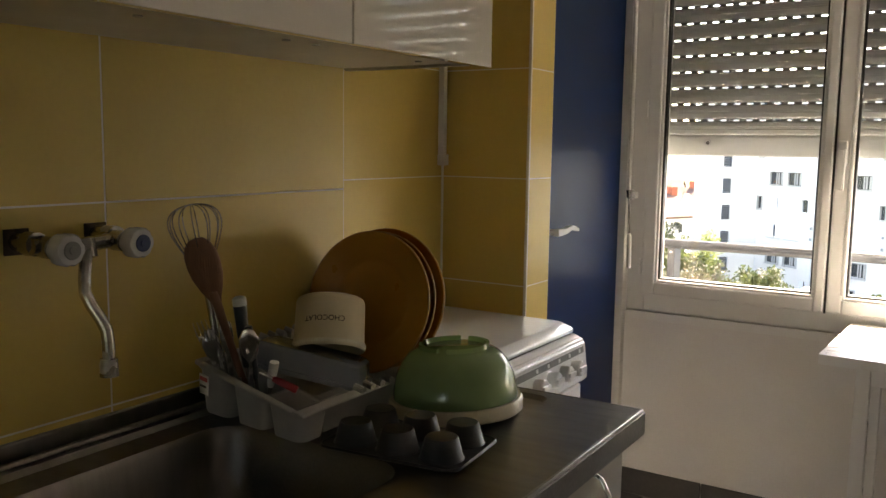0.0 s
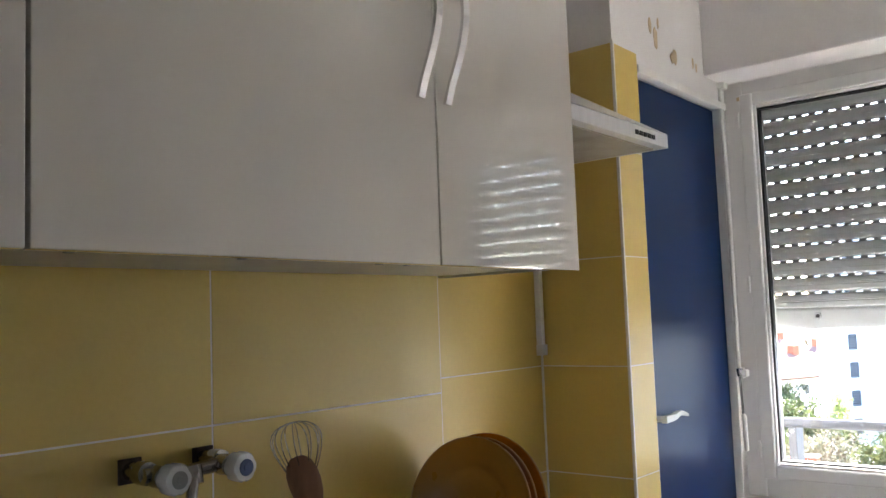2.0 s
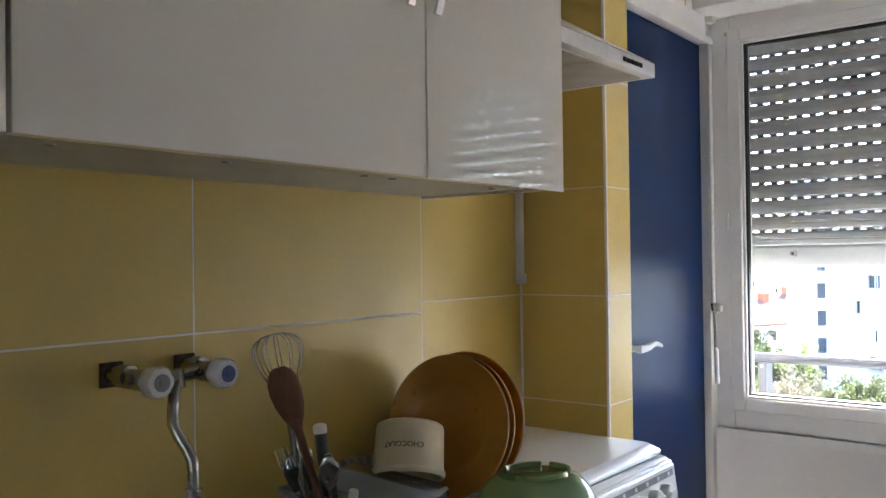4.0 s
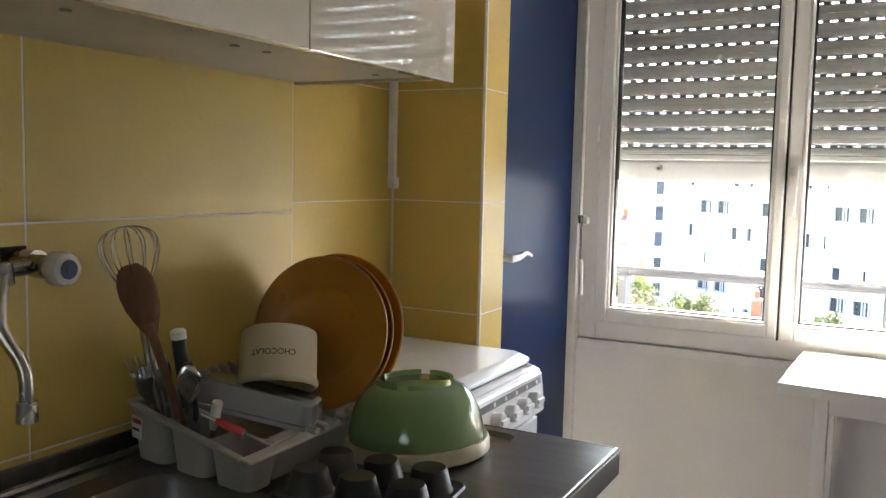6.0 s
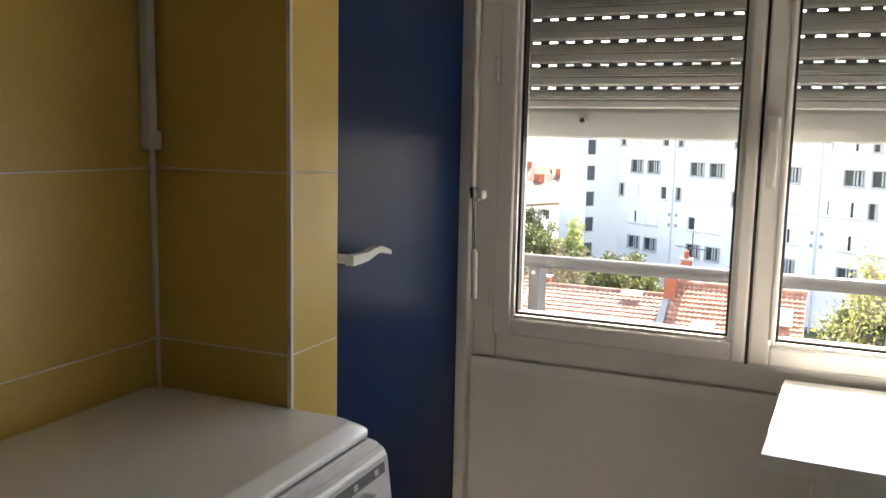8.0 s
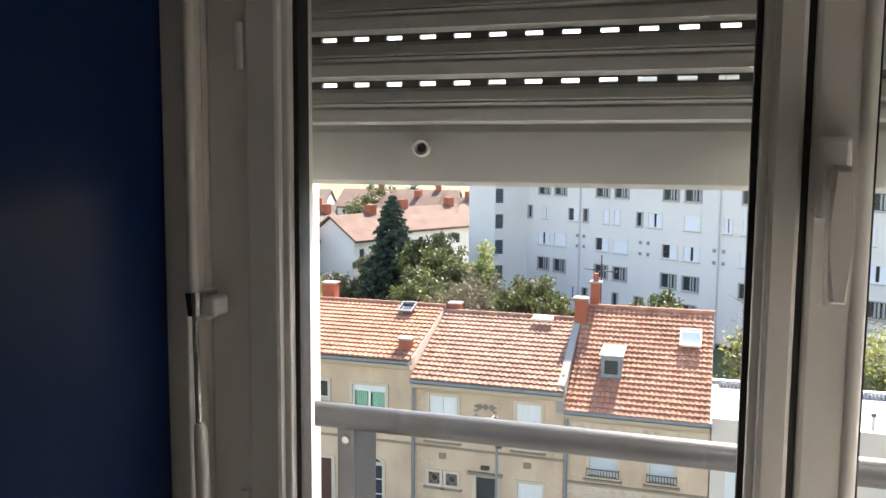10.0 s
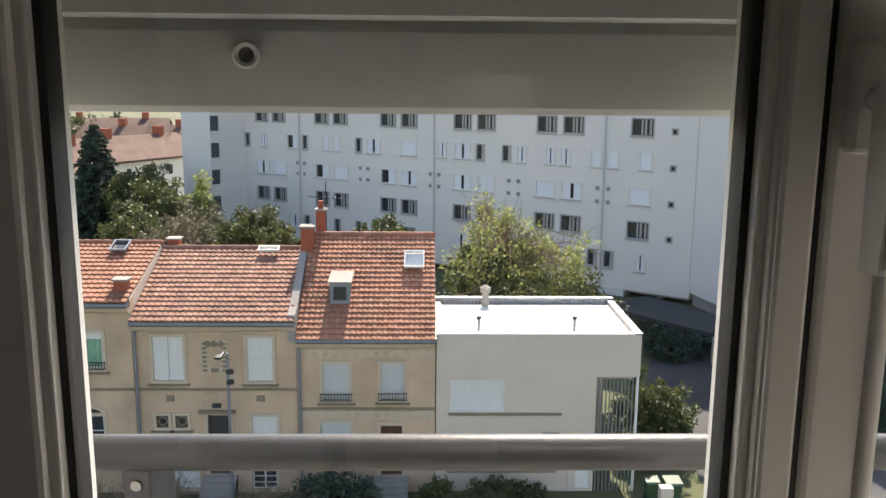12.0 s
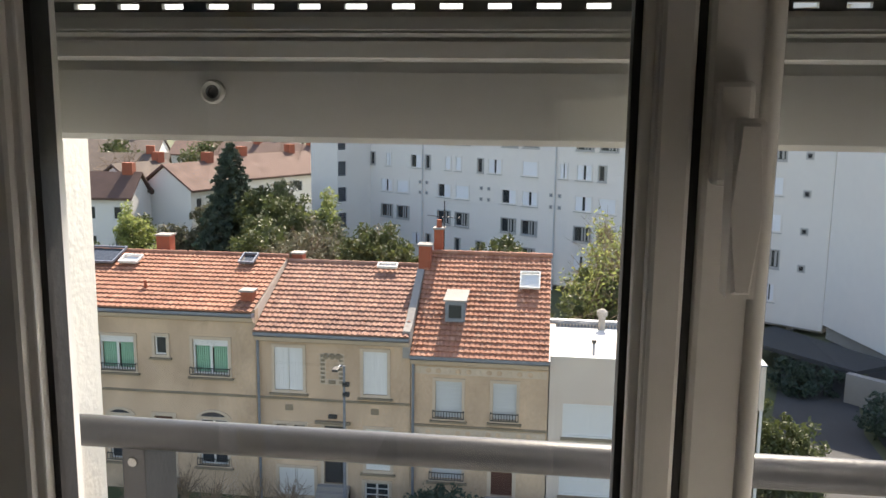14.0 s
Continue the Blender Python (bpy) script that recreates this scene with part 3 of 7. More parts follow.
part("tabletop", P([(0.809, 1.222), (1.76, 1.18), (1.79, WINY - 0.022), (0.832, WINY - 0.022)], "z", 0.740, 0.770), TABLE, table)
part("leg", B(0.905, 0.945, 1.29, 1.33, FLOOR, 0.740, 0.003), TABLE, table)
part("leg", B(1.62, 1.66, 1.27, 1.31, FLOOR, 0.740, 0.003), TABLE, table)
part("leg", B(0.905, 0.945, 1.70, 1.74, FLOOR, 0.740, 0.003), TABLE, table)
part("leg", B(1.62, 1.66, 1.70, 1.74, FLOOR, 0.740, 0.003), TABLE, table)
part("apron", B(0.945, 1.62, 1.30, 1.32, 0.675, 0.740, 0.002), TABLE, table)

# ---- wall cabinets ----
CBX, CBZ, CBT = 0.339, 1.522, 2.243


def wall_cabinet(y0, y1, doors, label):
    c = thing("wall_cabinet", (0.17, (y0 + y1) / 2, CBZ), label, "cabinet", "wall cabinets")
    part("side_panel", B(0.006, CBX - 0.001, y0, y0 + 0.016, CBZ + 0.001, CBT), CARCASS, c)
    part("side_panel", B(0.006, CBX - 0.001, y1 - 0.016, y1, CBZ + 0.001, CBT), CARCASS, c)
    body = part("bottom_panel", B(0.006, CBX - 0.001, y0 + 0.016, y1 - 0.016, CBZ + 0.006, CBZ + 0.022), CARCASS, c)
    part("top_panel", B(0.006, CBX - 0.001, y0 + 0.016, y1 - 0.016, CBT - 0.016, CBT), CARCASS, c)
    part("back_panel", B(0.006, 0.012, y0 + 0.016, y1 - 0.016, CBZ + 0.022, CBT - 0.016), CARCASS, c)
    for a, b, hy in doors:
        d = part("cabinet_door", B(CBX, CBX + 0.019, a + 0.0015, b - 0.0015, CBZ - 0.004, CBT, 0.0015), LACQUER, c)
        n = 14
        z0, z1 = CBZ + 0.258, CBZ + 0.258 + 0.30
        path = [(CBX + 0.020, z0), (CBX + 0.024, z0 + 0.012), (CBX + 0.030, z0 + 0.03)]
        path += [(CBX + 0.030 + 0.034 * math.sin(math.pi * t / n), z0 + 0.03 + (z1 - z0 - 0.06) * t / n) for t in range(1, n)]
        path += [(CBX + 0.030, z1 - 0.03), (CBX + 0.024, z1 - 0.012), (CBX + 0.020, z1)]
        bm = bmesh.new()
        rows = [[bm.verts.new((px + dx, hy + dy, pz)) for dx, dy in ((0, -0.0075), (0.006, -0.0075), (0.006, 0.0075), (0, 0.0075))] for px, pz in path]
        for r0, r1 in zip(rows, rows[1:]):
            for k in range(4):
                bm.faces.new((r0[k], r0[(k + 1) % 4], r1[(k + 1) % 4], r1[k]))
        bm.faces.new(rows[0][::-1]), bm.faces.new(rows[-1])
        part("handle", bm, CHROME, d, "bowed chrome bar handle", smooth=True)
    for y in (y0 + 0.1, y0 + 0.35, y1 - 0.45, y1 - 0.38, y1 - 0.08):
        part("shelf_pin", T([(0.24, y, CBZ + 0.0065), (0.24, y, CBZ + 0.004)], 0.007, 8), STEELD, body)
    return c


wall_cabinet(-1.067, 0.011, ((-1.067, -0.42, -0.462), (-0.42, 0.011, -0.395)), "glossy cream wall cabinet with two doors and chrome handles")
wall_cabinet(-1.67, -1.069, ((-1.67, -1.069, -1.62),), "glossy cream wall cabinet over the sink")
wall_cabinet(-2.27, -1.672, ((-2.27, -1.672, -1.72),), "glossy cream wall cabinet over the worktop")

# ---- the cooker hood ----
hood = thing("cooker_hood", (-0.05, 0.457, 1.89), "stainless steel pyramid cooker hood in the niche", "cooker hood")
hx0, hx1, hy0, hy1, hz = NX + 0.004, 0.229, 0.14, 0.75, 1.882
bm = bmesh.new()
box(bm, hx0, hx1, hy0, hy1, hz, hz + 0.038, 0.002)
part("rim", bm, HOODST, hood)
bm = bmesh.new()
lo = [bm.verts.new(p) for p in ((hx0, hy0, hz + 0.039), (hx1, hy0, hz + 0.039), (hx1, hy1, hz + 0.039), (hx0, hy1, hz + 0.039))]
cy = 0.44
hi = [bm.verts.new(p) for p in ((hx0, cy - 0.11, hz + 0.24), (hx0 + 0.2, cy - 0.11, hz + 0.24), (hx0 + 0.2, cy + 0.11, hz + 0.24), (hx0, cy + 0.11, hz + 0.24))]
bm.faces.new(lo[::-1]), bm.faces.new(hi)
for i in range(4):
    bm.faces.new((lo[i], lo[(i + 1) % 4], hi[(i + 1) % 4], hi[i]))
part("canopy", bm, HOODST, hood)
part("chimney", B(hx0, hx0 + 0.2, cy - 0.11, cy + 0.11, hz + 0.24, CEILZ, 0.002), HOODST, hood)
bm = bmesh.new()
box(bm, hx0 + 0.03, hx1 - 0.03, hy0 + 0.03, 0.443, hz - 0.004, hz + 0.002)
box(bm, hx0 + 0.03, hx1 - 0.03, 0.447, hy1 - 0.03, hz - 0.004, hz + 0.002)
part("grease_filter", bm, FILTER, hood, "grimy mesh filter")
for i in range(5):
    part("button", B(hx1, hx1 + 0.004, hy1 - 0.20 + i * 0.024, hy1 - 0.184 + i * 0.024, hz + 0.012, hz + 0.024, 0.001), DARK, hood, "small dark push button")

# white cable duct in the niche corner
duct = thing("cable_duct", (NX + 0.02, 0.85, 1.31), "white plastic cable duct down the niche corner", "cable duct")
part("channel", B(NX + 0.003, NX + 0.024, 0.838, 0.858, 1.34, 1.9, 0.002), WHITEPL, duct)
part("end_cap", B(NX + 0.002, NX + 0.027, 0.836, 0.867, 1.305, 1.34, 0.003), WHITEPL, duct)
part("cable", T([(NX + 0.012, 0.852, 1.305), (NX + 0.01, 0.856, 1.1), (NX + 0.01, 0.86, 0.86)], 0.003, 6), WHITEPL, duct)

# ---- the cooker ----
cook = thing("gas_cooker", (-0.05, 0.6, FLOOR), "white gas cooker with its lid closed and five knobs", "cooker")
cx0, cx1, cy0, cy1, cz = NX + 0.012, 0.187, 0.274, 0.862, 0.806
part("body", B(cx0, cx1, cy0, cy1, FLOOR + 0.03, cz, 0.004), ENAMEL, cook)
bm = bmesh.new()
rs = [[bm.verts.new((px, py, cz + z)) for px, py in rounded(cx0 + a * 0.3, cx1 - a, cy0 + a, cy1 - a, r, 6)] for a, z, r in ((0.0, 0.008, 0.022), (0.0, 0.017, 0.022), (0.0025, 0.0205, 0.022), (0.02, 0.0345, 0.03), (0.024, 0.0368, 0.03), (0.03, 0.037, 0.03))]
for a, b in zip(rs, rs[1:]):
    for i in range(len(a)):
        bm.faces.new((a[i], a[(i + 1) % len(a)], b[(i + 1) % len(a)], b[i]))
bm.faces.new(rs[0][::-1]), bm.faces.new(rs[-1])
lid = part("lid", bm, ENAMEL, cook, "closed white enamel lid")
for p in lid.data.polygons:
    p.use_smooth = abs(p.normal.z) < 0.95
# dark filler block stands for the shade under the lid
part("lid_gap", B(cx0 + 0.01, 0.178, cy0 + 0.008, cy1 - 0.008, cz, cz + 0.008), DARK, cook)
part("lid_bumper", B(0.112, 0.127, cy0 + 0.002, cy0 + 0.012, cz - 0.004, cz + 0.01, 0.002), WHITEPL, cook)
bm = P([(0.187, 0.804), (0.204, 0.802), (0.220, 0.791), (0.232, 0.692), (0.229, 0.674), (0.187, 0.67)], "y", cy0 + 0.001, cy1 - 0.001)
bmesh.ops.bevel(bm, geom=[e for e in bm.edges if e.verts[0].co.x > 0.2 and e.verts[1].co.x > 0.2], offset=0.006, segments=3, affect="EDGES")
panel = part("control_panel", bm, ENAMEL, cook, smooth=True)
for y in (0.49, 0.575, 0.655, 0.73, 0.845):
    if y < 0.8:
        m = Matrix.Translation((0.227, y + 0.03, 0.728)) @ Matrix.Rotation(radians(83), 4, "Y")
        bm = L([(0.0, 0.03), (0.019, 0.03), (0.0225, 0.026), (0.0225, 0.002), (0.026, 0.0), (0.0, 0.0)], 28, m)
        kn = part("knob", bm, WHITEPL, panel, smooth=True)
        b2 = B(-0.006, 0.006, -0.021, 0.021, 0.028, 0.036, 0.002)
        b2.transform(m)
        part("grip", b2, WHITEPL, kn)
m = Matrix.Translation((0.2225, 0.59, 0.768)) @ Matrix.Rotation(radians(-7), 4, "Y")
b2 = B(-0.001, 0.0015, -0.27, 0.25, -0.009, 0.009)
b2.transform(m)
strip = part("marking_strip", b2, ENAMELD, panel, "grey strip with printed marks")
for y in (-0.255, -0.06, 0.01, 0.08, 0.15, 0.22):
    b2 = B(0.0016, 0.0022, y - 0.006, y + 0.006, -0.005, 0.005)
    b2.transform(m)
    part("mark", b2, WHITEPL, strip)
od = part("oven_door", B(0.188, 0.214, cy0 + 0.006, cy1 - 0.006, 0.13, 0.66, 0.006), ENAMEL, cook)
part("oven_glass", B(0.214, 0.216, cy0 + 0.09, cy1 - 0.09, 0.25, 0.52, 0.0), DARK, od)
bm = T([(0.214, cy0 + 0.1, 0.615), (0.244, cy0 + 0.115, 0.617), (0.246, cy1 - 0.115, 0.617), (0.214, cy1 - 0.1, 0.615)], 0.009, 10)
part("handle", bm, CHROME, od, smooth=True)
part("drawer", B(0.188, 0.212, cy0 + 0.006, cy1 - 0.006, FLOOR + 0.05, 0.12, 0.004), ENAMEL, cook)

for x in (cx0 + 0.04, 0.15):
    for y in (cy0 + 0.04, cy1 - 0.04):
        part("foot", T([(x, y, FLOOR - 0.010), (x, y, FLOOR + 0.031)], 0.016, 12), BLACKPL, cook, "black plastic foot")
cook.location.z += 0.010

# ---- the sink unit ----
ctop = thing("sink_worktop", (0.35, -0.6, 0.85), "worn stainless steel sink top with drainer and bowl", "sink")
CZ, CY0, CY1, CXF = 0.90, -1.75, -0.008, 0.69
SX, SY = (0.115, 0.495), (-0.95, -0.455)


def sheet_with_hole(bm, outer, hole, z):
    """Flat sheet between a rectangle and a rounded hole."""
    ov = [bm.verts.new((*p, z)) for p in outer]
    hv = [bm.verts.new((*p, z)) for p in hole]
    es = [bm.edges.new((a, b)) for ring in (ov, hv) for a, b in zip(ring, ring[1:] + ring[:1])]
    bmesh.ops.triangle_fill(bm, edges=es, use_beauty=True)
    return ov, hv


bm = bmesh.new()
DX0, DX1, DY0, DY1, DZ = 0.05, 0.525, CY0 + 0.04, -0.03, CZ - 0.008
_, rim = sheet_with_hole(bm, [(0.004, CY0), (CXF, CY0), (CXF, CY1), (0.004, CY1)], rounded(DX0, DX1, DY0, DY1, 0.03), CZ)
inner = [bm.verts.new((*p, DZ)) for p in rounded(DX0 + 0.008, DX1 - 0.008, DY0 + 0.008, DY1 - 0.008, 0.024)]
for i in range(len(rim)):
    bm.faces.new((rim[i], rim[(i + 1) % len(rim)], inner[(i + 1) % len(rim)], inner[i]))
hole = rounded(SX[0], SX[1], SY[0], SY[1], 0.06)
hv = [bm.verts.new((*p, DZ)) for p in hole]
es = [bm.edges.new((a, b)) if not bm.edges.get((a, b)) else bm.edges.get((a, b)) for ring in (inner, hv) for a, b in zip(ring, ring[1:] + ring[:1])]
bmesh.ops.triangle_fill(bm, edges=es, use_beauty=True)
prev = hv
for dz, ins, r in ((0.01, 0.006, 0.056), (0.13, 0.016, 0.06), (0.152, 0.03, 0.06), (0.16, 0.06, 0.06)):
    ring = [bm.verts.new((*p, DZ - dz)) for p in rounded(SX[0] + ins, SX[1] - ins, SY[0] + ins, SY[1] - ins, r)]
    for i in range(len(ring)):
        bm.faces.new((prev[i], prev[(i + 1) % len(ring)], ring[(i + 1) % len(ring)], ring[i]))
    prev = ring
bm.faces.new(prev)
for a, b in ((0.004, CXF),):
    box(bm, CXF - 0.002, CXF + 0.004, CY0, CY1 + 0.004, 0.853, CZ + 0.001, 0.002)
    box(bm, 0.004, CXF, CY1 - 0.001, CY1 + 0.004, 0.853, CZ + 0.001, 0.001)
part("steel_top", bm, STEEL, ctop, smooth=True)
part("front_edge", B(CXF + 0.004, CXF + 0.007, CY0, CY1 + 0.003, 0.855, CZ - 0.004, 0.001), STEELD, ctop, "dark scuffed edge")
part("upstand", B(0.003, 0.012, CY0, CY1, CZ - 0.001, CZ + 0.028, 0.003), STEEL, ctop)
part("back_ridge", T([(0.03, CY0, CZ + 0.002), (0.03, CY1, CZ + 0.002)], 0.006, 8), STEEL, ctop, smooth=True)
# overflow slot is a dark block, its shade put into the colour
part("overflow", B(0.25, 0.29, SY[1] - 0.009, SY[1] - 0.004, 0.838, 0.848, 0.002), DARK, ctop, "dark block for the shaded overflow slot")
part("drain", L([(0.0, 0.004), (0.02, 0.004), (0.032, 0.003), (0.035, 0.0), (0.0, 0.0)], 24, Matrix.Translation((0.3, -0.7, CZ - 0.168))), CHROME, ctop, smooth=True)


def base_unit(y0, y1, hy):
    c = thing("base_cabinet", (0.33, (y0 + y1) / 2, FLOOR), "cream base cabinet under the steel sink top", "cabinet", "base cabinets")
    bm = bmesh.new()
    box(bm, 0.02, 0.64, y0, y0 + 0.018, FLOOR + 0.1, 0.695)
    box(bm, 0.02, 0.64, y1 - 0.018, y1, FLOOR + 0.1, 0.695)
    box(bm, 0.02, 0.64, y0 + 0.018, y1 - 0.018, FLOOR + 0.1, FLOOR + 0.118)
    box(bm, 0.02, 0.03, y0 + 0.018, y1 - 0.018, FLOOR + 0.118, 0.695)
    box(bm, 0.60, 0.64, y0 + 0.018, y1 - 0.018, 0.66, 0.695)
    part("body", bm, CARCASS, c)
    bm = bmesh.new()
    box(bm, 0.51, 0.64, y0, y0 + 0.018, 0.6955, 0.852)
    box(bm, 0.51, 0.64, y1 - 0.018, y1, 0.6955, 0.852)
    box(bm, 0.62, 0.64, y0 + 0.018, y1 - 0.018, 0.6955, 0.852)
    part("top_rail", bm, CARCASS, c)
    d = part("cabinet_door", B(0.642, 0.661, y0 + 0.002, y1 - 0.002, FLOOR + 0.11, 0.845, 0.002), LACQUER, c)
    bm = T([(0.661, hy, 0.70), (0.675, hy, 0.704), (0.689, hy, 0.73), (0.693, hy, 0.76), (0.689, hy, 0.79), (0.675, hy, 0.815), (0.661, hy, 0.82)], 0.0055, 10)
    part("handle", bm, CHROME, d, "curved chrome handle", smooth=True)
    part("plinth", B(0.56, 0.575, y0, y1, FLOOR, FLOOR + 0.1), CARCASS, c)


base_unit(-0.60, -0.012, -0.155)
base_unit(-1.20, -0.602, -0.66)
base_unit(-1.75, -1.202, -1.26)

# ---- the tap ----
tap = thing("wall_tap", (0.02, -0.68, 1.22), "old chrome wall mixer tap with a swan spout", "tap")
for y in (-0.752, -0.622):
    part("flange", B(0.001, 0.006, y - 0.019, y + 0.019, 1.201, 1.239, 0.001), RUST, tap, "rusty square wall plate")
    part("union", T([(0.006, y, 1.22), (0.03, y, 1.22), (0.032, y, 1.22), (0.055, y, 1.22)], [0.014, 0.014, 0.0175, 0.0175], 12), OLDCHROME, tap, smooth=True)
part("bridge", T([(0.06, -0.765, 1.218), (0.062, -0.687, 1.214), (0.06, -0.61, 1.218)], [0.012, 0.011, 0.012], 14), OLDCHROME, tap, smooth=True)
for y in (-0.745, -0.628):
    m = Matrix.Translation((0.06, y, 1.216)) @ Matrix.Rotation(radians(90), 4, "Y")
    st = part("valve", L([(0.0, 0.0), (0.016, 0.0), (0.016, 0.025), (0.011, 0.028), (0.011, 0.032), (0.0, 0.032)], 16, m), OLDCHROME, tap, smooth=True)
    bm = bmesh.new()
    prof = [(0.0, 0.066), (0.011, 0.066), (0.012, 0.064), (0.021, 0.063), (0.0235, 0.059), (0.023, 0.04), (0.018, 0.034), (0.0, 0.034)]
    lathe(bm, prof, 32, Matrix())
    for v in bm.verts:
        a = math.atan2(v.co.y, v.co.x)
        r = math.hypot(v.co.x, v.co.y)
        if r > 0.015:
            k = 1 - 0.09 * max(0, math.cos(6 * a)) ** 3
            v.co.x, v.co.y = v.co.x * k, v.co.y * k
    bm.transform(m)
    hd = part("tap_head", bm, TAPPL, st, "clouded fluted plastic tap head", smooth=True)
    part("index_disc", L([(0.0, 0.0685), (0.0055, 0.0685), (0.006, 0.067), (0.0125, 0.067), (0.0132, 0.0655), (0.0, 0.0655)], 20, m), BLUEDOT if y > -0.7 else ENAMELD, hd.parent)
pts = [(0.078, -0.69, 1.208), (0.088, -0.7, 1.19), (0.096, -0.708, 1.17), (0.102, -0.712, 1.15), (0.112, -0.708, 1.13), (0.122, -0.702, 1.113), (0.13, -0.699, 1.097), (0.133, -0.699, 1.08), (0.133, -0.699, 1.05)]
part("spout", T(pts, [0.010] + [0.009] * 8, 14), OLDCHROME, tap, smooth=True)
part("spout_joint", T([(0.07, -0.687, 1.222), (0.078, -0.687, 1.196)], [0.015, 0.013], 14), OLDCHROME, tap, smooth=True)
part("aerator", T([(0.133, -0.699, 1.056), (0.133, -0.699, 1.03)], [0.0125, 0.0135], 14), OLDCHROME, tap, smooth=True)


# ---- dishes on the drainer ----
DZ0 = CZ - 0.007
rack = thing("dish_rack", (0.16, -0.26, DZ0), "grey plastic dish drainer with slotted rims and a cutlery end", "dish rack")
RX0, RX1, RY0, RY1, RZ = 0.032, 0.308, -0.452, -0.012, 0.975
part("front_wall", B(RX1 - 0.016, RX1 - 0.012, RY0 + 0.06, RY1 - 0.006, DZ0 + 0.012, RZ - 0.012), PLASTIC, rack)
part("back_wall", B(RX0, RX0 + 0.004, RY0 + 0.06, RY1 - 0.006, DZ0 + 0.012, RZ - 0.012), PLASTIC, rack)
part("end_wall", B(RX0 + 0.004, RX1 - 0.016, RY1 - 0.012, RY1 - 0.008, DZ0 + 0.012, RZ - 0.012), PLASTIC, rack)
bm = bmesh.new()
box(bm, RX0, RX1 - 0.012, RY0 + 0.06, RY1 - 0.012, DZ0 + 0.008, DZ0 + 0.012)
for x, y in ((RX0 + 0.02, RY0 + 0.08), (RX1 - 0.035, RY0 + 0.08), (RX0 + 0.02, RY1 - 0.03), (RX1 - 0.035, RY1 - 0.03)):
    box(bm, x - 0.008, x + 0.008, y - 0.008, y + 0.008, DZ0, DZ0 + 0.008)
part("tray", bm, PLASTIC, rack)
bm = bmesh.new()
box(bm, RX1 - 0.022, RX1, RY0, RY1, RZ - 0.012, RZ - 0.004, 0.003)
box(bm, RX0 - 0.006, RX0 + 0.012, RY0, RY1, RZ - 0.012, RZ - 0.004, 0.003)
box(bm, RX0 + 0.012, RX1 - 0.022, RY0 - 0.004, RY0 + 0.010, RZ - 0.012, RZ - 0.004, 0.003)
box(bm, RX1 - 0.046, RX1 - 0.0225, RY0 + 0.0745, RY0 + 0.13, RZ - 0.012, RZ - 0.004, 0.003)
box(bm, RX0 + 0.012, RX1 - 0.022, RY0 + 0.066, RY0 + 0.074, RZ - 0.012, RZ - 0.004, 0.003)
box(bm, RX0 + 0.012, RX1 - 0.022, RY1 - 0.014, RY1, RZ - 0.012, RZ - 0.004, 0.003)
part("rim", bm, PLASTIC, rack)
for k in range(13):
    y = RY0 + 0.145 + k * 0.0235
    for x in (RX1 - 0.011, RX0 + 0.003):
        part("plate_tooth", P([(y - 0.0065, RZ - 0.005), (y + 0.0065, RZ - 0.005), (y + 0.0055, RZ + 0.006), (y + 0.002, RZ + 0.010), (y - 0.002, RZ + 0.010), (y - 0.0055, RZ + 0.006)], "x", x - 0.011, x + 0.009), PLASTIC, rack)
for k in range(3):
    xc = RX0 + 0.045 + k * 0.092
    bm = bmesh.new()
    out, ins = [], []
    for z, s in ((DZ0 + 0.002, 0.82), (RZ - 0.011, 1.0)):
        out.append([bm.verts.new((xc + px * s, RY0 + 0.036 + py * s, z)) for px, py in rounded(-0.045, 0.045, -0.036, 0.034, 0.022, 5)])
        ins.append([bm.verts.new((xc + px * s * 0.93, RY0 + 0.036 + py * s * 0.93, z + 0.003)) for px, py in rounded(-0.045, 0.045, -0.036, 0.034, 0.022, 5)])
    n = len(out[0])
    for i in range(n):
        j = (i + 1) % n
        bm.faces.new((out[0][i], out[0][j], out[1][j], out[1][i]))
        bm.faces.new((ins[0][i], ins[1][i], ins[1][j], ins[0][j]))
        bm.faces.new((out[1][i], out[1][j], ins[1][j], ins[1][i]))
    bm.faces.new(out[0][::-1]), bm.faces.new(ins[0])
    part("cutlery_cup", bm, PLASTIC, rack, smooth=True)
st = part("sticker", B(RX0 - 0.0005 + 0.012, RX0 + 0.036, RY0 - 0.0025, RY0 - 0.0005, 0.925, 0.955), WHITEPL, rack, "small printed label")
part("label_bar", B(RX0 + 0.014, RX0 + 0.034, RY0 - 0.0035, RY0 - 0.0025, 0.946, 0.952), REDPL, st)
part("label_bar", B(RX0 + 0.014, RX0 + 0.03, RY0 - 0.0035, RY0 - 0.0025, 0.936, 0.939), INK, st)


# slope the rack's sides and skew its cutlery end to fit the camera's view
for ob in rack.children_recursive:
    for v in ob.data.vertices:
        x, y = v.co.x + 0.16, v.co.y - 0.26
        v.co.z *= 1.2 - 2.0 * (x - 0.03)
        v.co.y -= 0.12 * (x - 0.05) * min(1.0, max(0.0, (-0.2 - y) / 0.2))


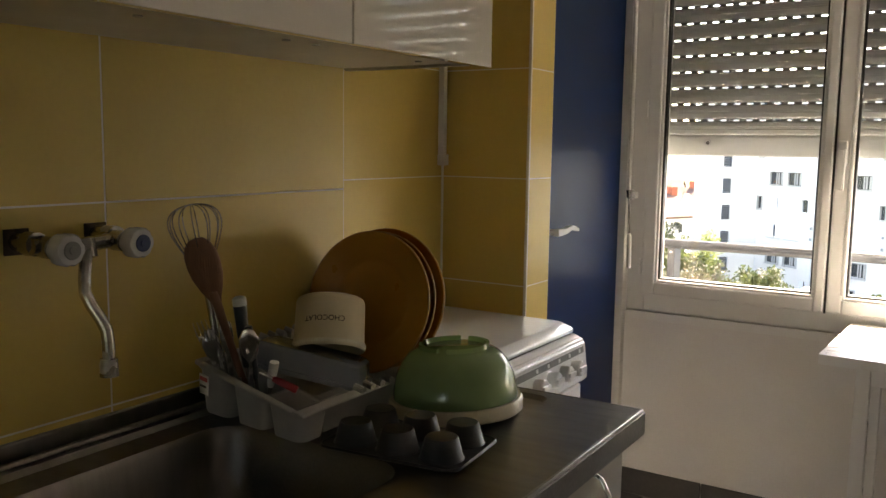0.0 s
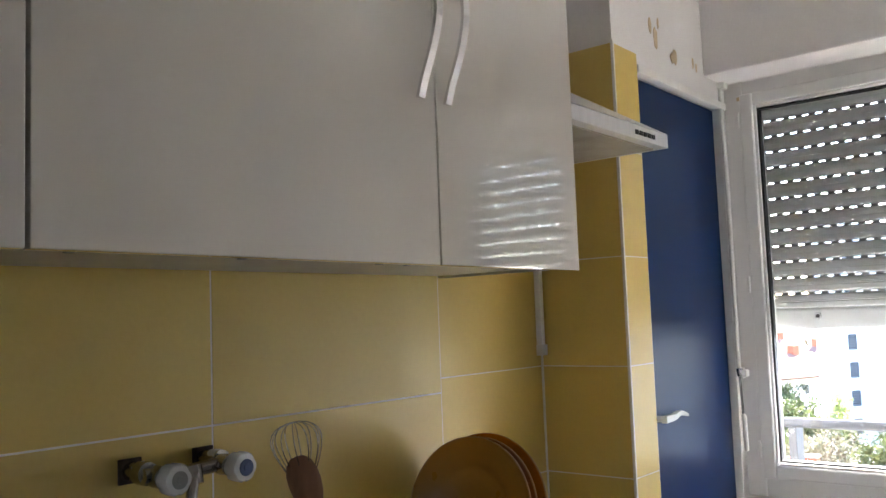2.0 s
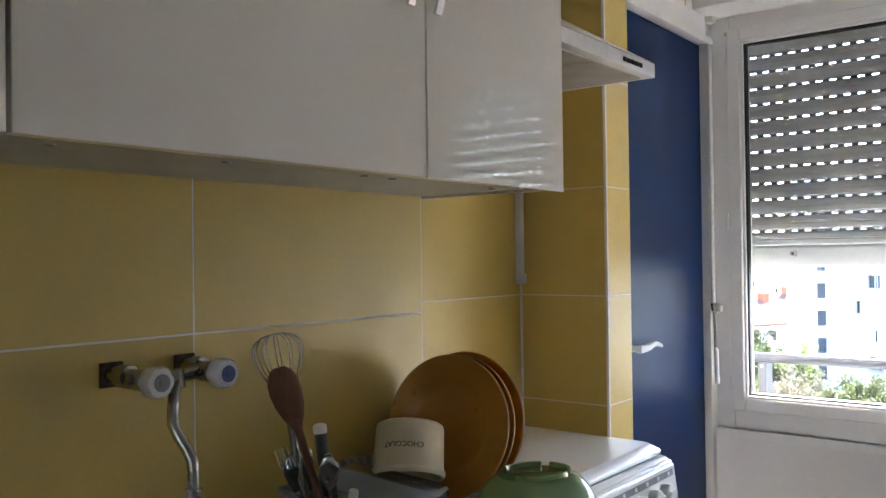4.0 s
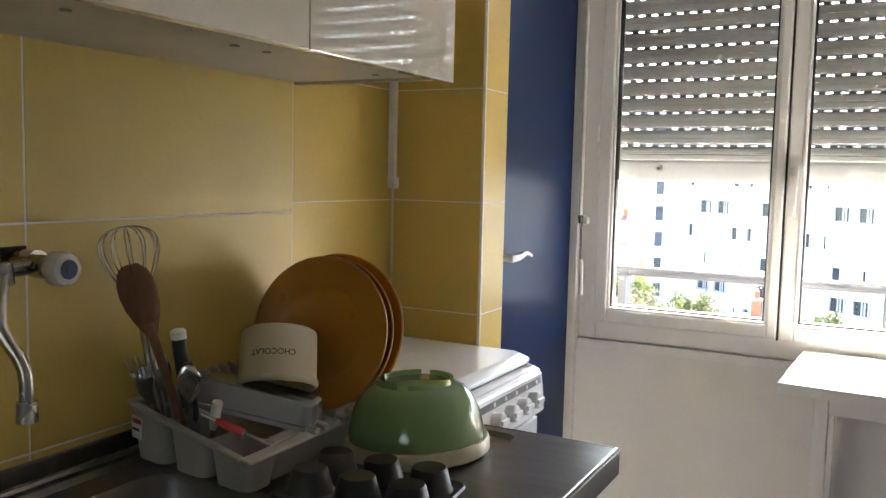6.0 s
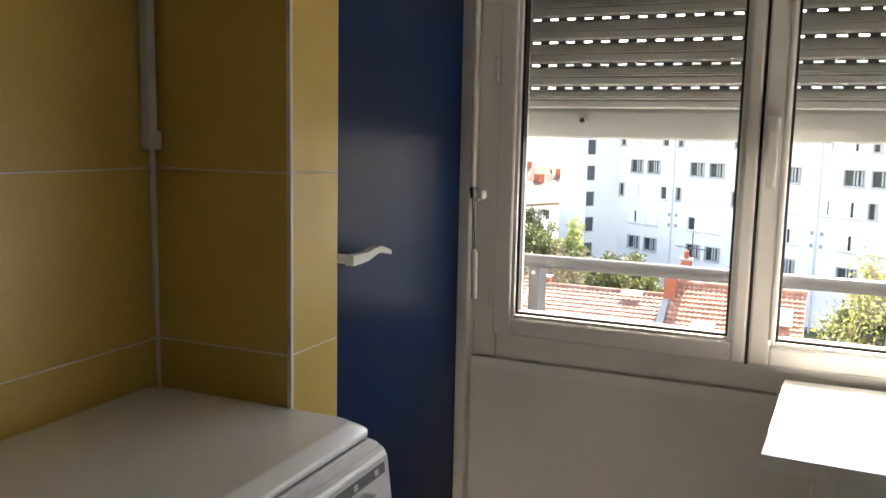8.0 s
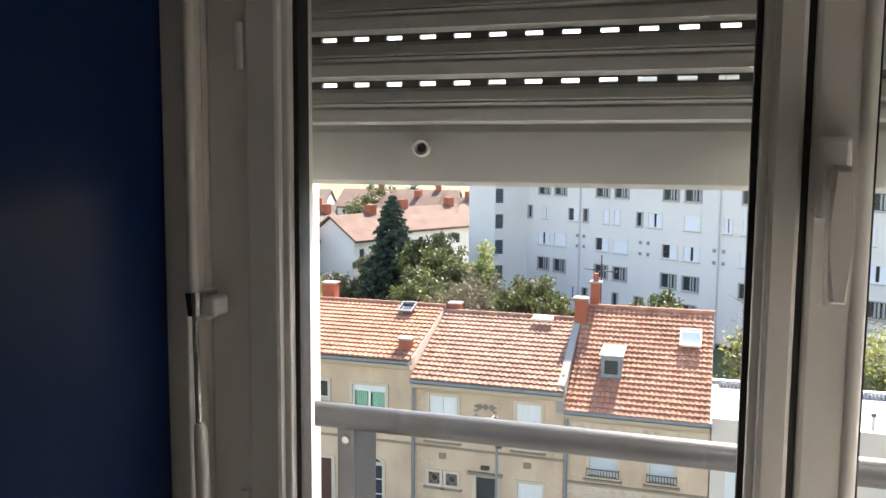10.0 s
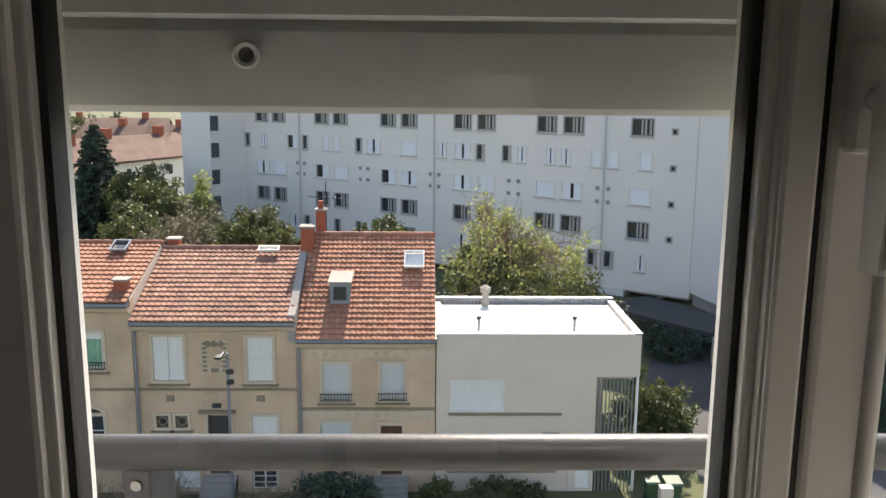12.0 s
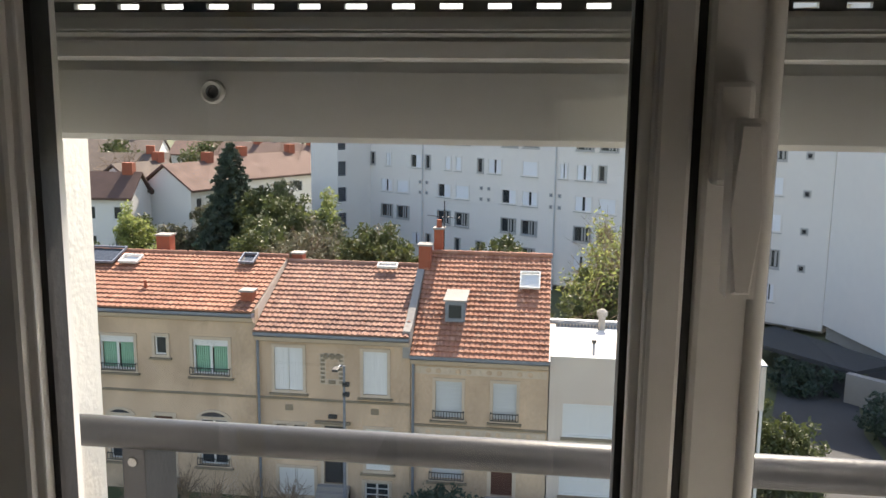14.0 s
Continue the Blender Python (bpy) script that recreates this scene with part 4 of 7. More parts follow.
def plate(cx, cy, cz, r, lean, turn, material, label):
    m = Matrix.Translation((cx, cy, cz)) @ Matrix.Rotation(radians(turn), 4, "Z") @ Matrix.Rotation(radians(90 + lean), 4, "X")
    p = thing("dinner_plate", Matrix.Translation((cx, cy, cz)), label, "plate", "plates in the rack")
    prof = [(0, 0.0), (0.55 * r, 0.0), (0.62 * r, 0.004), (0.68 * r, 0.009), (0.985 * r, 0.017), (r, 0.0155), (r, 0.013), (0.985 * r, 0.0115), (0.7 * r, 0.003), (0.6 * r, -0.004), (0.56 * r, -0.008), (0.5 * r, -0.008), (0.48 * r, -0.004), (0, -0.004)]
    part("dish", L(prof, 72, m), material, p, smooth=True)
    part("edge", L([(r * 0.992, 0.0174), (r * 1.003, 0.0165), (r * 1.005, 0.0145), (r * 1.001, 0.0125), (r * 0.99, 0.0116)], 72, m), PLATERIM, p, "unglazed brown edge", smooth=True)
    return p


plate(0.151, -0.1, 1.051, 0.143, -13, 4, ORANGE, "matt orange dinner plate leaning upright in the rack")
plate(0.151, -0.076, 1.05, 0.141, -12, 4, PLATED, "dark orange dinner plate behind another in the rack")
plate(0.153, -0.048, 1.052, 0.143, -11, 4, ORANGED, "bright orange dinner plate at the back of the rack")

# upturned lettered jar
top, low = Vector((0.154, -0.228, 1.075)), Vector((0.176, -0.262, 0.988))
ax = (low - top).normalized()
toward = Vector((1.17 - 0.16, -1.4 + 0.24, 0.1))
ux = toward - ax * toward.dot(ax)
ux.normalize()
m = Matrix((*[(*r,) for r in zip(ux, ax.cross(ux), ax)],)).to_4x4()
m.translation = top
jar = thing("chocolate_jar", (0.176, -0.262, 0.99), "upturned cream stoneware jar lettered CHOCOLAT, in the rack", "jar")
prof = [(0, 0.0), (0.058, 0.0), (0.0625, 0.003), (0.0645, 0.01), (0.0655, 0.082), (0.068, 0.086), (0.0685, 0.094), (0.066, 0.098), (0.0615, 0.097), (0.0605, 0.085), (0.0605, 0.01), (0.0, 0.006)]
body = part("body", L(prof, 64, m), STONEW, jar, smooth=True)
part("unglazed_rim", L([(0.0687, 0.087), (0.0692, 0.0895), (0.069, 0.0925), (0.0682, 0.094)], 64, m), CREAMGL, jar, smooth=True)
cu = bpy.data.curves.new("letters", "FONT")
cu.body, cu.size, cu.align_x, cu.extrude = "CHOCOLAT", 0.0138, "CENTER", 0.0004
tmp = new("letters", cu)
dg = bpy.context.evaluated_depsgraph_get()
me = bpy.data.meshes.new_from_object(tmp.evaluated_get(dg))
bpy.data.objects.remove(tmp)
bm = bmesh.new()
bm.from_mesh(me)
for v in bm.verts:
    a = v.co.x / 0.0655 + 0.2
    h = 0.045 + v.co.y
    r = 0.0657 + v.co.z
    v.co = m @ Vector((r * math.cos(a), r * math.sin(a), h))
part("lettering", bm, INK, body, "dark brown printed word")

# cloudy plastic box lying in the rack
bx = thing("plastic_box", (0.16, -0.3, 0.96), "cloudy clear plastic food box lying upside down in the rack", "food box")
m = Matrix.Translation((0.168, -0.3, 0.974)) @ Matrix.Rotation(radians(24), 4, "Z") @ Matrix.Rotation(radians(11), 4, "Y") @ Matrix.Rotation(radians(-6), 4, "X")
bm = bmesh.new()
rings = [[bm.verts.new((px, py, z)) for px, py in rounded(-a, a, -b, b, 0.018, 5)] for a, b, z in ((0.105, 0.06, -0.02), (0.108, 0.063, -0.02), (0.108, 0.063, -0.016), (0.104, 0.059, -0.014), (0.098, 0.054, 0.016), (0.092, 0.049, 0.021))]
for a, b in zip(rings, rings[1:]):
    for i in range(len(a)):
        bm.faces.new((a[i], a[(i + 1) % len(a)], b[(i + 1) % len(a)], b[i]))
bm.faces.new(rings[-1])
bm.transform(m)
part("shell", bm, CLEARPL, bx, smooth=True)
bm = bmesh.new()
lip = [[bm.verts.new((px, py, z)) for px, py in rounded(-a, a, -b, b, 0.02, 5)] for a, b, z in ((0.106, 0.061, -0.0215), (0.1115, 0.0665, -0.0215), (0.1125, 0.0675, -0.0185), (0.1115, 0.0665, -0.0145), (0.1045, 0.0595, -0.0135))]
for a, b in zip(lip, lip[1:]):
    for i in range(len(a)):
        bm.faces.new((a[i], a[(i + 1) % len(a)], b[(i + 1) % len(a)], b[i]))
bm.transform(m)
part("lip", bm, CLEARPL, bx, smooth=True)

# green mixing bowl, upside down
bowl = thing("mixing_bowl", (0.397, -0.168, CZ), "green glazed mixing bowl with a cream rim, upside down", "bowl")
m = Matrix.Translation((0.397, -0.168, CZ - 0.007)) @ Matrix.Rotation(radians(-3), 4, "Y")
part("bowl_body", L([(0.1135, 0.024), (0.1125, 0.04), (0.107, 0.066), (0.096, 0.089), (0.082, 0.105), (0.066, 0.113), (0.0, 0.114)], 72, m), GREEN, bowl, smooth=True)
part("rim_band", L([(0.108, 0.0), (0.119, 0.0), (0.122, 0.003), (0.122, 0.02), (0.119, 0.024), (0.1135, 0.0245), (0.1, 0.02)], 72, m), CREAMGL, bowl, "cream rim band", smooth=True)
ft = bmesh.new()
for k in range(4):
    n = 12
    a0 = radians(20 + 90 * k)
    rings = []
    for i in range(n + 1):
        a = a0 + radians(74) * i / n
        rings.append([ft.verts.new(m @ Vector((r * math.cos(a), r * math.sin(a), z))) for r, z in ((0.056, 0.111), (0.066, 0.111), (0.064, 0.121), (0.058, 0.121))])
    for a, b in zip(rings, rings[1:]):
        for i in range(4):
            ft.faces.new((a[i], a[(i + 1) % 4], b[(i + 1) % 4], b[i]))
    ft.faces.new(rings[0][::-1]), ft.faces.new(rings[-1])
part("foot_ring", ft, GREEN, bowl, "broken foot ring in four arcs", smooth=True)

# muffin tin, upside down
tin = thing("muffin_tin", (0.46, -0.41, CZ), "dark six-cup muffin tin lying upside down over the drainer edge", "muffin tin")
m = Matrix.Translation((0.45, -0.395, CZ + 0.003)) @ Matrix.Rotation(radians(6), 4, "Z")
bm = bmesh.new()
rings = [[bm.verts.new((px, py, z)) for px, py in rounded(-a, a, -b, b, 0.02, 5)] for a, b, z in ((0.118, 0.081, 0.0), (0.12, 0.083, 0.002), (0.118, 0.081, 0.005), (0.113, 0.076, 0.004))]
for a, b in zip(rings, rings[1:]):
    for i in range(len(a)):
        bm.faces.new((a[i], a[(i + 1) % len(a)], b[(i + 1) % len(a)], b[i]))
bm.faces.new(rings[-1]), bm.faces.new(rings[0][::-1])
bm.transform(m)
part("tray", bm, TINM, tin, smooth=True)
for i in range(3):
    for j in range(2):
        c = Matrix.Translation(((i - 1) * 0.075, (j - 0.5) * 0.075, 0.004))
        part("cup", L([(0.0345, 0.0), (0.0325, 0.003), (0.0255, 0.030), (0.0235, 0.0325), (0.0, 0.033)], 32, m @ c), TINM, tin, smooth=True)


# utensils standing in the cutlery end
def whisk():
    w = thing("whisk", (0.075, -0.43, 0.92), "steel wire balloon whisk standing in the drainer", "whisk")
    base, tip = Vector((0.088, -0.43, 0.93)), Vector((0.046, -0.466, 1.262))
    d = (tip - base).normalized()
    u, v = frame_of(d)
    part("handle", T([base, base + d * 0.19], [0.008, 0.007], 12), OLDCHROME, w, smooth=True)
    q = base + d * 0.19
    ln = (tip - q).length
    for k in range(6):
        a = math.pi * k / 6
        s = u * math.cos(a) + v * math.sin(a)
        pts = []
        for i in range(25):
            t = -1 + 2 * i / 24
            h = ln * math.cos(t * math.pi / 2) ** 0.8
            r = 0.044 * math.sin(math.pi * t) * (1 - 0.25 * abs(t)) * 1.15
            pts.append(q + d * h + s * r)
        part("wire", T(pts, 0.001, 6, cap=False), OLDCHROME, w, smooth=True)


whisk()
sp = thing("wooden_spoon", (0.11, -0.44, 0.92), "dark wooden spoon standing head up in the drainer", "spoon")
base, head = Vector((0.135, -0.42, 0.915)), Vector((0.083, -0.468, 1.148))
d = (head - base).normalized()
part("handle", T([base, base.lerp(head, 0.5), base.lerp(head, 0.86)], [0.006, 0.0065, 0.0085], 12), WOOD, sp, smooth=True)
bm = L([(0.0, 0.062), (0.012, 0.06), (0.022, 0.05), (0.0275, 0.034), (0.0285, 0.015), (0.026, -0.006), (0.019, -0.028), (0.011, -0.045), (0.008, -0.055), (0.0, -0.056)], 32)
for v in bm.verts:
    v.co.y *= 0.3
side = Vector((0.72, 0.69, 0)).normalized()
side = (side - d * side.dot(d)).normalized()
mm = Matrix((*[(*r,) for r in zip(side, d.cross(side), d)],)).to_4x4()
mm.translation = head
bm.transform(mm)
part("bowl", bm, WOOD, sp, smooth=True)


def handle_tool(name, label, base, tip, r0, r1, material, capm=None, cap_len=0.012):
    t = thing(name, base, label, name.split("_")[-1], "cutlery in the drainer")
    b, e = Vector(base), Vector(tip)
    q = b.lerp(e, 0.35)
    part("shaft", T([b, q], 0.003, 8), CHROME, t, smooth=True)
    part("grip", T([q, q.lerp(e, 0.2), q.lerp(e, 0.9), e], [r0 * 0.7, r0, r1, r1 * 0.92], 14), material, t, smooth=True)
    if capm:
        d = (e - b).normalized()
        part("end_cap", T([e - d * cap_len, e, e + d * 0.003], [r1 * 1.03, r1 * 1.03, r1 * 0.7], 14), capm, t, smooth=True)
    return t


handle_tool("kitchen_knife", "black-handled kitchen knife with a white end, standing in the drainer", (0.135, -0.42, 0.92), (0.127, -0.438, 1.105), 0.0095, 0.0115, BLACKPL, WHITEPL)
handle_tool("table_knife", "black-handled table knife standing in the drainer", (0.16, -0.425, 0.92), (0.15, -0.44, 1.06), 0.006, 0.007, BLACKPL)
handle_tool("vegetable_peeler", "red-handled peeler lying across the drainer", (0.19, -0.455, 0.99), (0.245, -0.425, 0.962), 0.006, 0.007, REDPL)
handle_tool("dish_brush", "white-ended brush handle standing in the drainer", (0.17, -0.415, 0.93), (0.19, -0.42, 1.0), 0.007, 0.0085, WHITEPL)


def flat_tool(name, label, cat, base, head, width, tines):
    t = thing(name, base, label, cat, "cutlery in the drainer")
    b, h = Vector(base), Vector(head)
    d = (h - b).normalized()
    s = Vector((0.75, 0.66, 0))
    s = (s - d * s.dot(d)).normalized()
    mm = Matrix((*[(*r,) for r in zip(s, d.cross(s), d)],)).to_4x4()
    mm.translation = b
    ln = (h - b).length
    bm = P([(-0.004, 0), (0.004, 0), (0.003, ln * 0.7), (-0.003, ln * 0.7)], "y", -0.001, 0.001)
    if tines:
        prism(bm, [(-0.003, ln * 0.7), (0.003, ln * 0.7), (width, ln * 0.8), (width, ln * 0.86), (-width, ln * 0.86), (-width, ln * 0.8)], "y", -0.001, 0.001)
        for k in range(4):
            x = -width + 2 * width * k / 3
            prism(bm, [(x - 0.0014, ln * 0.86), (x + 0.0014, ln * 0.86), (x + 0.0006, ln * 1.04), (x - 0.0006, ln * 1.04)], "y", -0.001, 0.0012)
    bm.transform(mm)
    part("stem", bm, CHROME, t)
    if not tines:
        bm = L([(0.0, 0.032), (0.009, 0.028), (width, 0.012), (width * 1.02, 0.0), (width * 0.8, -0.016), (0.004, -0.03), (0.0, -0.03)], 24)
        for v in bm.verts:
            v.co.y *= 0.22
        bm.transform(mm @ Matrix.Translation((0, 0, ln * 0.85)))
        part("bowl", bm, CHROME, t, smooth=True)


flat_tool("fork", "steel table fork standing tines up in the drainer", "fork", (0.085, -0.43, 0.92), (0.055, -0.46, 1.055), 0.011, True)
flat_tool("fork", "steel table fork standing tines up in the drainer", "fork", (0.09, -0.425, 0.92), (0.072, -0.46, 1.045), 0.011, True)
flat_tool("tablespoon", "steel tablespoon standing bowl up in the drainer", "spoon", (0.085, -0.43, 0.92), (0.07, -0.452, 1.035), 0.018, False)
flat_tool("tablespoon", "steel tablespoon standing bowl up in the drainer", "spoon", (0.15, -0.43, 0.92), (0.165, -0.455, 1.05), 0.017, False)
flat_tool("teaspoon", "small steel spoon standing in the drainer", "spoon", (0.1, -0.425, 0.92), (0.1, -0.445, 1.055), 0.012, False)


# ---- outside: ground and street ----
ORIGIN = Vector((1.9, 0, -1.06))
ground = solid("ground", B(-1500, 1500, 3.0, 3000, GROUND - 0.5, GROUND), GRASS, "grass and soil reaching to the horizon", "ground", kind="structure")
solid("ground_near", B(-1500, 1500, -1500, 3.0, GROUND - 0.5, GROUND), GRASS, "grass and soil around the building", "ground", kind="structure")
road = solid("road", B(-120, 120, 16.0, 24.0, GROUND, GROUND + 0.03), ASPHALT, "grey asphalt street", "road", kind="structure")
pave = solid("pavement", B(-120, 9.5, 24.0, 26.5, GROUND, GROUND + 0.15, 0.02), PAVE, "paved footway with a kerb", "pavement", kind="structure")
bm = P([(9.5, 24.0), (13.5, 24.0), (15.0, 44.0), (20.0, 62.0), (16.0, 62.0), (11.0, 46.0)], "z", GROUND, GROUND + 0.04)
solid("lane", bm, ASPHALT, "pale lane between the houses and the apartment block", "road", kind="structure")
bm = P([(13.6, 26.0), (40.0, 26.0), (60.0, 62.0), (20.5, 60.0), (15.6, 44.0)], "z", GROUND, GROUND + 0.05)
solid("car_park", bm, ASPHALT, "dark asphalt yard before the apartment block", "road", kind="structure")


def slope_roof(name, x0, x1, ye, ze, yr, zr, material, parent, rows, cols, over=0.25, kind="stuff"):
    """A pitched roof of overlapping curved tiles, eave at (ye, ze), ridge at (yr, zr)."""
    vs, fs = [], []
    ln = math.hypot(yr - ye, zr - ze)
    dy, dz = (yr - ye) / ln, (zr - ze) / ln
    ny, nz = (-dz, dy) if dy > 0 else (dz, -dy)
    pw, ph = (x1 - x0) / cols, (ln + over) / rows
    prof = [(0.0, 0.0), (0.14, 0.024), (0.36, 0.042), (0.58, 0.028), (0.74, 0.004), (1.0, 0.0)]
    rnd = random.Random(int((x0 + 50) * 10))
    for r in range(rows):
        for c in range(cols):
            lift = rnd.uniform(-0.005, 0.007)
            b = len(vs)
            for s, h in ((r * ph - over - 0.03, 0.055), ((r + 1) * ph - over, 0.0)):
                for u, k in prof:
                    t = k * (1 if h else 0.85) + h + lift
                    vs.append((x0 + (c + u) * pw, ye + dy * s + ny * t, ze + dz * s + nz * t))
            n = len(prof)
            for i in range(n):
                u, k = prof[i]
                s = r * ph - over - 0.03
                vs.append((x0 + (c + u) * pw, ye + dy * s - ny * 0.01, ze + dz * s - nz * 0.01))
            for i in range(n - 1):
                fs.append((b + i, b + i + 1, b + n + i + 1, b + n + i))
                fs.append((b + i, b + 2 * n + i, b + 2 * n + i + 1, b + i + 1))
    me = bpy.data.meshes.new(name)
    me.from_pydata(vs, [], fs)
    me.materials.append(material)
    ob = new(name, me)
    ob.parent = parent
    iv = INV[parent.name]
    me.transform(iv)
    INV[ob.name] = iv
    ob["kind"] = kind
    return ob


FY = 33.0


def facade_window(house, x0, x1, z0, z1, fill, label, rail=False, arch=False, frame=LIMEPALE):
    w = part("window", ring_frame(x0 - 0.12, x1 + 0.12, z0 - 0.12, z1 + 0.12, 0.12, FY - 0.06, FY + 0.02), frame, house, label)
    part("sill", B(x0 - 0.22, x1 + 0.22, FY - 0.16, FY + 0.05, z0 - 0.20, z0 - 0.125, 0.01), LIMESOOT, w)
    if fill == "shutter":
        mx = (x0 + x1) / 2
        bm = bmesh.new()
        box(bm, x0, mx - 0.01, FY + 0.03, FY + 0.08, z0, z1, 0.006)
        box(bm, mx + 0.01, x1, FY + 0.03, FY + 0.08, z0, z1, 0.006)
        n = max(2, int((x1 - x0) / 0.16))
        for i in range(n + 1):
            x = x0 + (x1 - x0) * i / n
            box(bm, x - 0.012, x + 0.012, FY + 0.018, FY + 0.031, z0, z1)
        part("shutter", bm, SHUTW, w, "closed white wooden shutters")
    elif fill == "roller":
        bm = bmesh.new()
        n = int((z1 - z0) / 0.055)
        for i in range(n):
            z = z0 + (z1 - z0) * i / n
            box(bm, x0, x1, FY + 0.06, FY + 0.075, z + 0.004, z + (z1 - z0) / n)
        box(bm, x0, x1, FY + 0.076, FY + 0.08, z0, z1)
        box(bm, x0, x1, FY + 0.02, FY + 0.10, z1 - 0.14, z1)
        part("roller_blind", bm, SHUTG, w, "closed grey roller shutter")
    elif fill == "curtain":
        bm = ring_frame(x0, x1, z0, z1, 0.07, FY + 0.05, FY + 0.11)
        box(bm, (x0 + x1) / 2 - 0.045, (x0 + x1) / 2 + 0.045, FY + 0.05, FY + 0.11, z0 + 0.07, z1 - 0.07)
        box(bm, x0 + 0.07, x1 - 0.07, FY + 0.04, FY + 0.10, z1 - 0.28, z1 - 0.07)
        part("sash", bm, SHUTW, w)
        bm = bmesh.new()
        n = 26
        for side in (0, 1):
            a = x0 + 0.08 + side * ((x1 - x0) / 2)
            b = a + (x1 - x0) / 2 - 0.14
            lo = [bm.verts.new((a + (b - a) * i / n, FY + 0.16 + 0.02 * math.sin(i * 1.7), z0 + 0.07)) for i in range(n + 1)]
            hi = [bm.verts.new((v.co.x, v.co.y, z1 - 0.28)) for v in lo]
            for i in range(n):
                bm.faces.new((lo[i], lo[i + 1], hi[i + 1], hi[i]))
        part("curtain", bm, CURTAIN, w, "drawn pale green curtains")
        part("pane", B(x0 + 0.07, x1 - 0.07, FY + 0.09, FY + 0.095, z0 + 0.07, z1 - 0.07), PANE, w).visible_shadow = False
    elif fill == "sash":
        bm = ring_frame(x0, x1, z0, z1, 0.06, FY + 0.05, FY + 0.1)
        mx = (x0 + x1) / 2
        if x1 - x0 > 0.8:
            box(bm, mx - 0.04, mx + 0.04, FY + 0.05, FY + 0.1, z0 + 0.06, z1 - 0.06)
            for k in (1, 2):
                z = z0 + (z1 - z0) * k / 3
                box(bm, x0 + 0.06, mx - 0.04, FY + 0.055, FY + 0.09, z - 0.02, z + 0.02)
                box(bm, mx + 0.04, x1 - 0.06, FY + 0.055, FY + 0.09, z - 0.02, z + 0.02)
        part("sash", bm, SHUTW, w)
        part("pane", B(x0 + 0.06, x1 - 0.06, FY + 0.075, FY + 0.085, z0 + 0.06, z1 - 0.06), PANEFAR, w)
    elif fill == "round":
        part("oculus", L([(0.14, 0.0), (0.2, 0.0), (0.2, 0.06), (0.14, 0.06)], 24, Matrix.Translation(((x0 + x1) / 2, FY + 0.06, (z0 + z1) / 2)) @ Matrix.Rotation(radians(90), 4, "X")), LIMESOOT, w)
        part("pane", B(x0, x1, FY + 0.1, FY + 0.11, z0, z1), PANEFAR, w)
    if arch:
        bm = bmesh.new()
        cx, r = (x0 + x1) / 2, (x1 - x0) / 2
        n = 14
        pts = [(cx + (r + o) * math.cos(math.pi * i / n), z1 + (r + o) * 0.55 * math.sin(math.pi * i / n)) for o in (0.0, 0.16) for i in range(n + 1)]
        for i in range(n):
            prism(bm, [pts[i], pts[i + 1], pts[n + 2 + i], pts[n + 1 + i]], "y", FY - 0.07, FY + 0.01)
        part("arch", bm, LIMEPALE, w)
        prof = [(cx + r * math.cos(math.pi * i / n), z1 + r * 0.55 * math.sin(math.pi * i / n)) for i in range(n + 1)]
        part("fanlight", P(prof, "y", FY - 0.012, FY - 0.004), PANEFAR, w, "dark arched fanlight")
    if rail:
        bm = bmesh.new()
        box(bm, x0 - 0.1, x1 + 0.1, FY - 0.2, FY - 0.17, z0 + 0.28, z0 + 0.31)
        box(bm, x0 - 0.1, x1 + 0.1, FY - 0.2, FY - 0.17, z0 + 0.0, z0 + 0.03)
        n = int((x1 - x0 + 0.2) / 0.11)
        for i in range(n + 1):
            x = x0 - 0.09 + (x1 - x0 + 0.18) * i / n
            box(bm, x - 0.012, x + 0.012, FY - 0.195, FY - 0.175, z0, z0 + 0.3)
        for x in (x0 - 0.1, x1 + 0.07):
            box(bm, x, x + 0.03, FY - 0.18, FY, z0 + 0.28, z0 + 0.31)
        part("window_rail", bm, IRON, w, "low black iron window rail")
    return w


def house_door(house, x0, x1, z0, z1, m, label):
    d = part("door", B(x0, x1, FY + 0.10, FY + 0.16, z0, z1, 0.01), m, house, label)
    part("door_frame", ring_frame(x0 - 0.15, x1 + 0.15, z0 - 0.15, z1 + 0.15, 0.15, FY - 0.06, FY + 0.05), LIMEPALE, d)
    bm = bmesh.new()
    for k in range(4):
        box(bm, x0 - 0.25, x1 + 0.25, FY - 0.32 - 0.28 * (3 - k) * 0.9, FY - 0.06, GROUND + 0.02, z0 - 0.02 - 0.17 * (3 - k))
    part("steps", bm, CONC, d, "worn stone steps")
    for z in (z0 + 0.4, z0 + 1.2):
        part("door_panel", B(x0 + 0.15, x1 - 0.15, FY + 0.085, FY + 0.101, z, z + 0.6, 0.01), m, d)


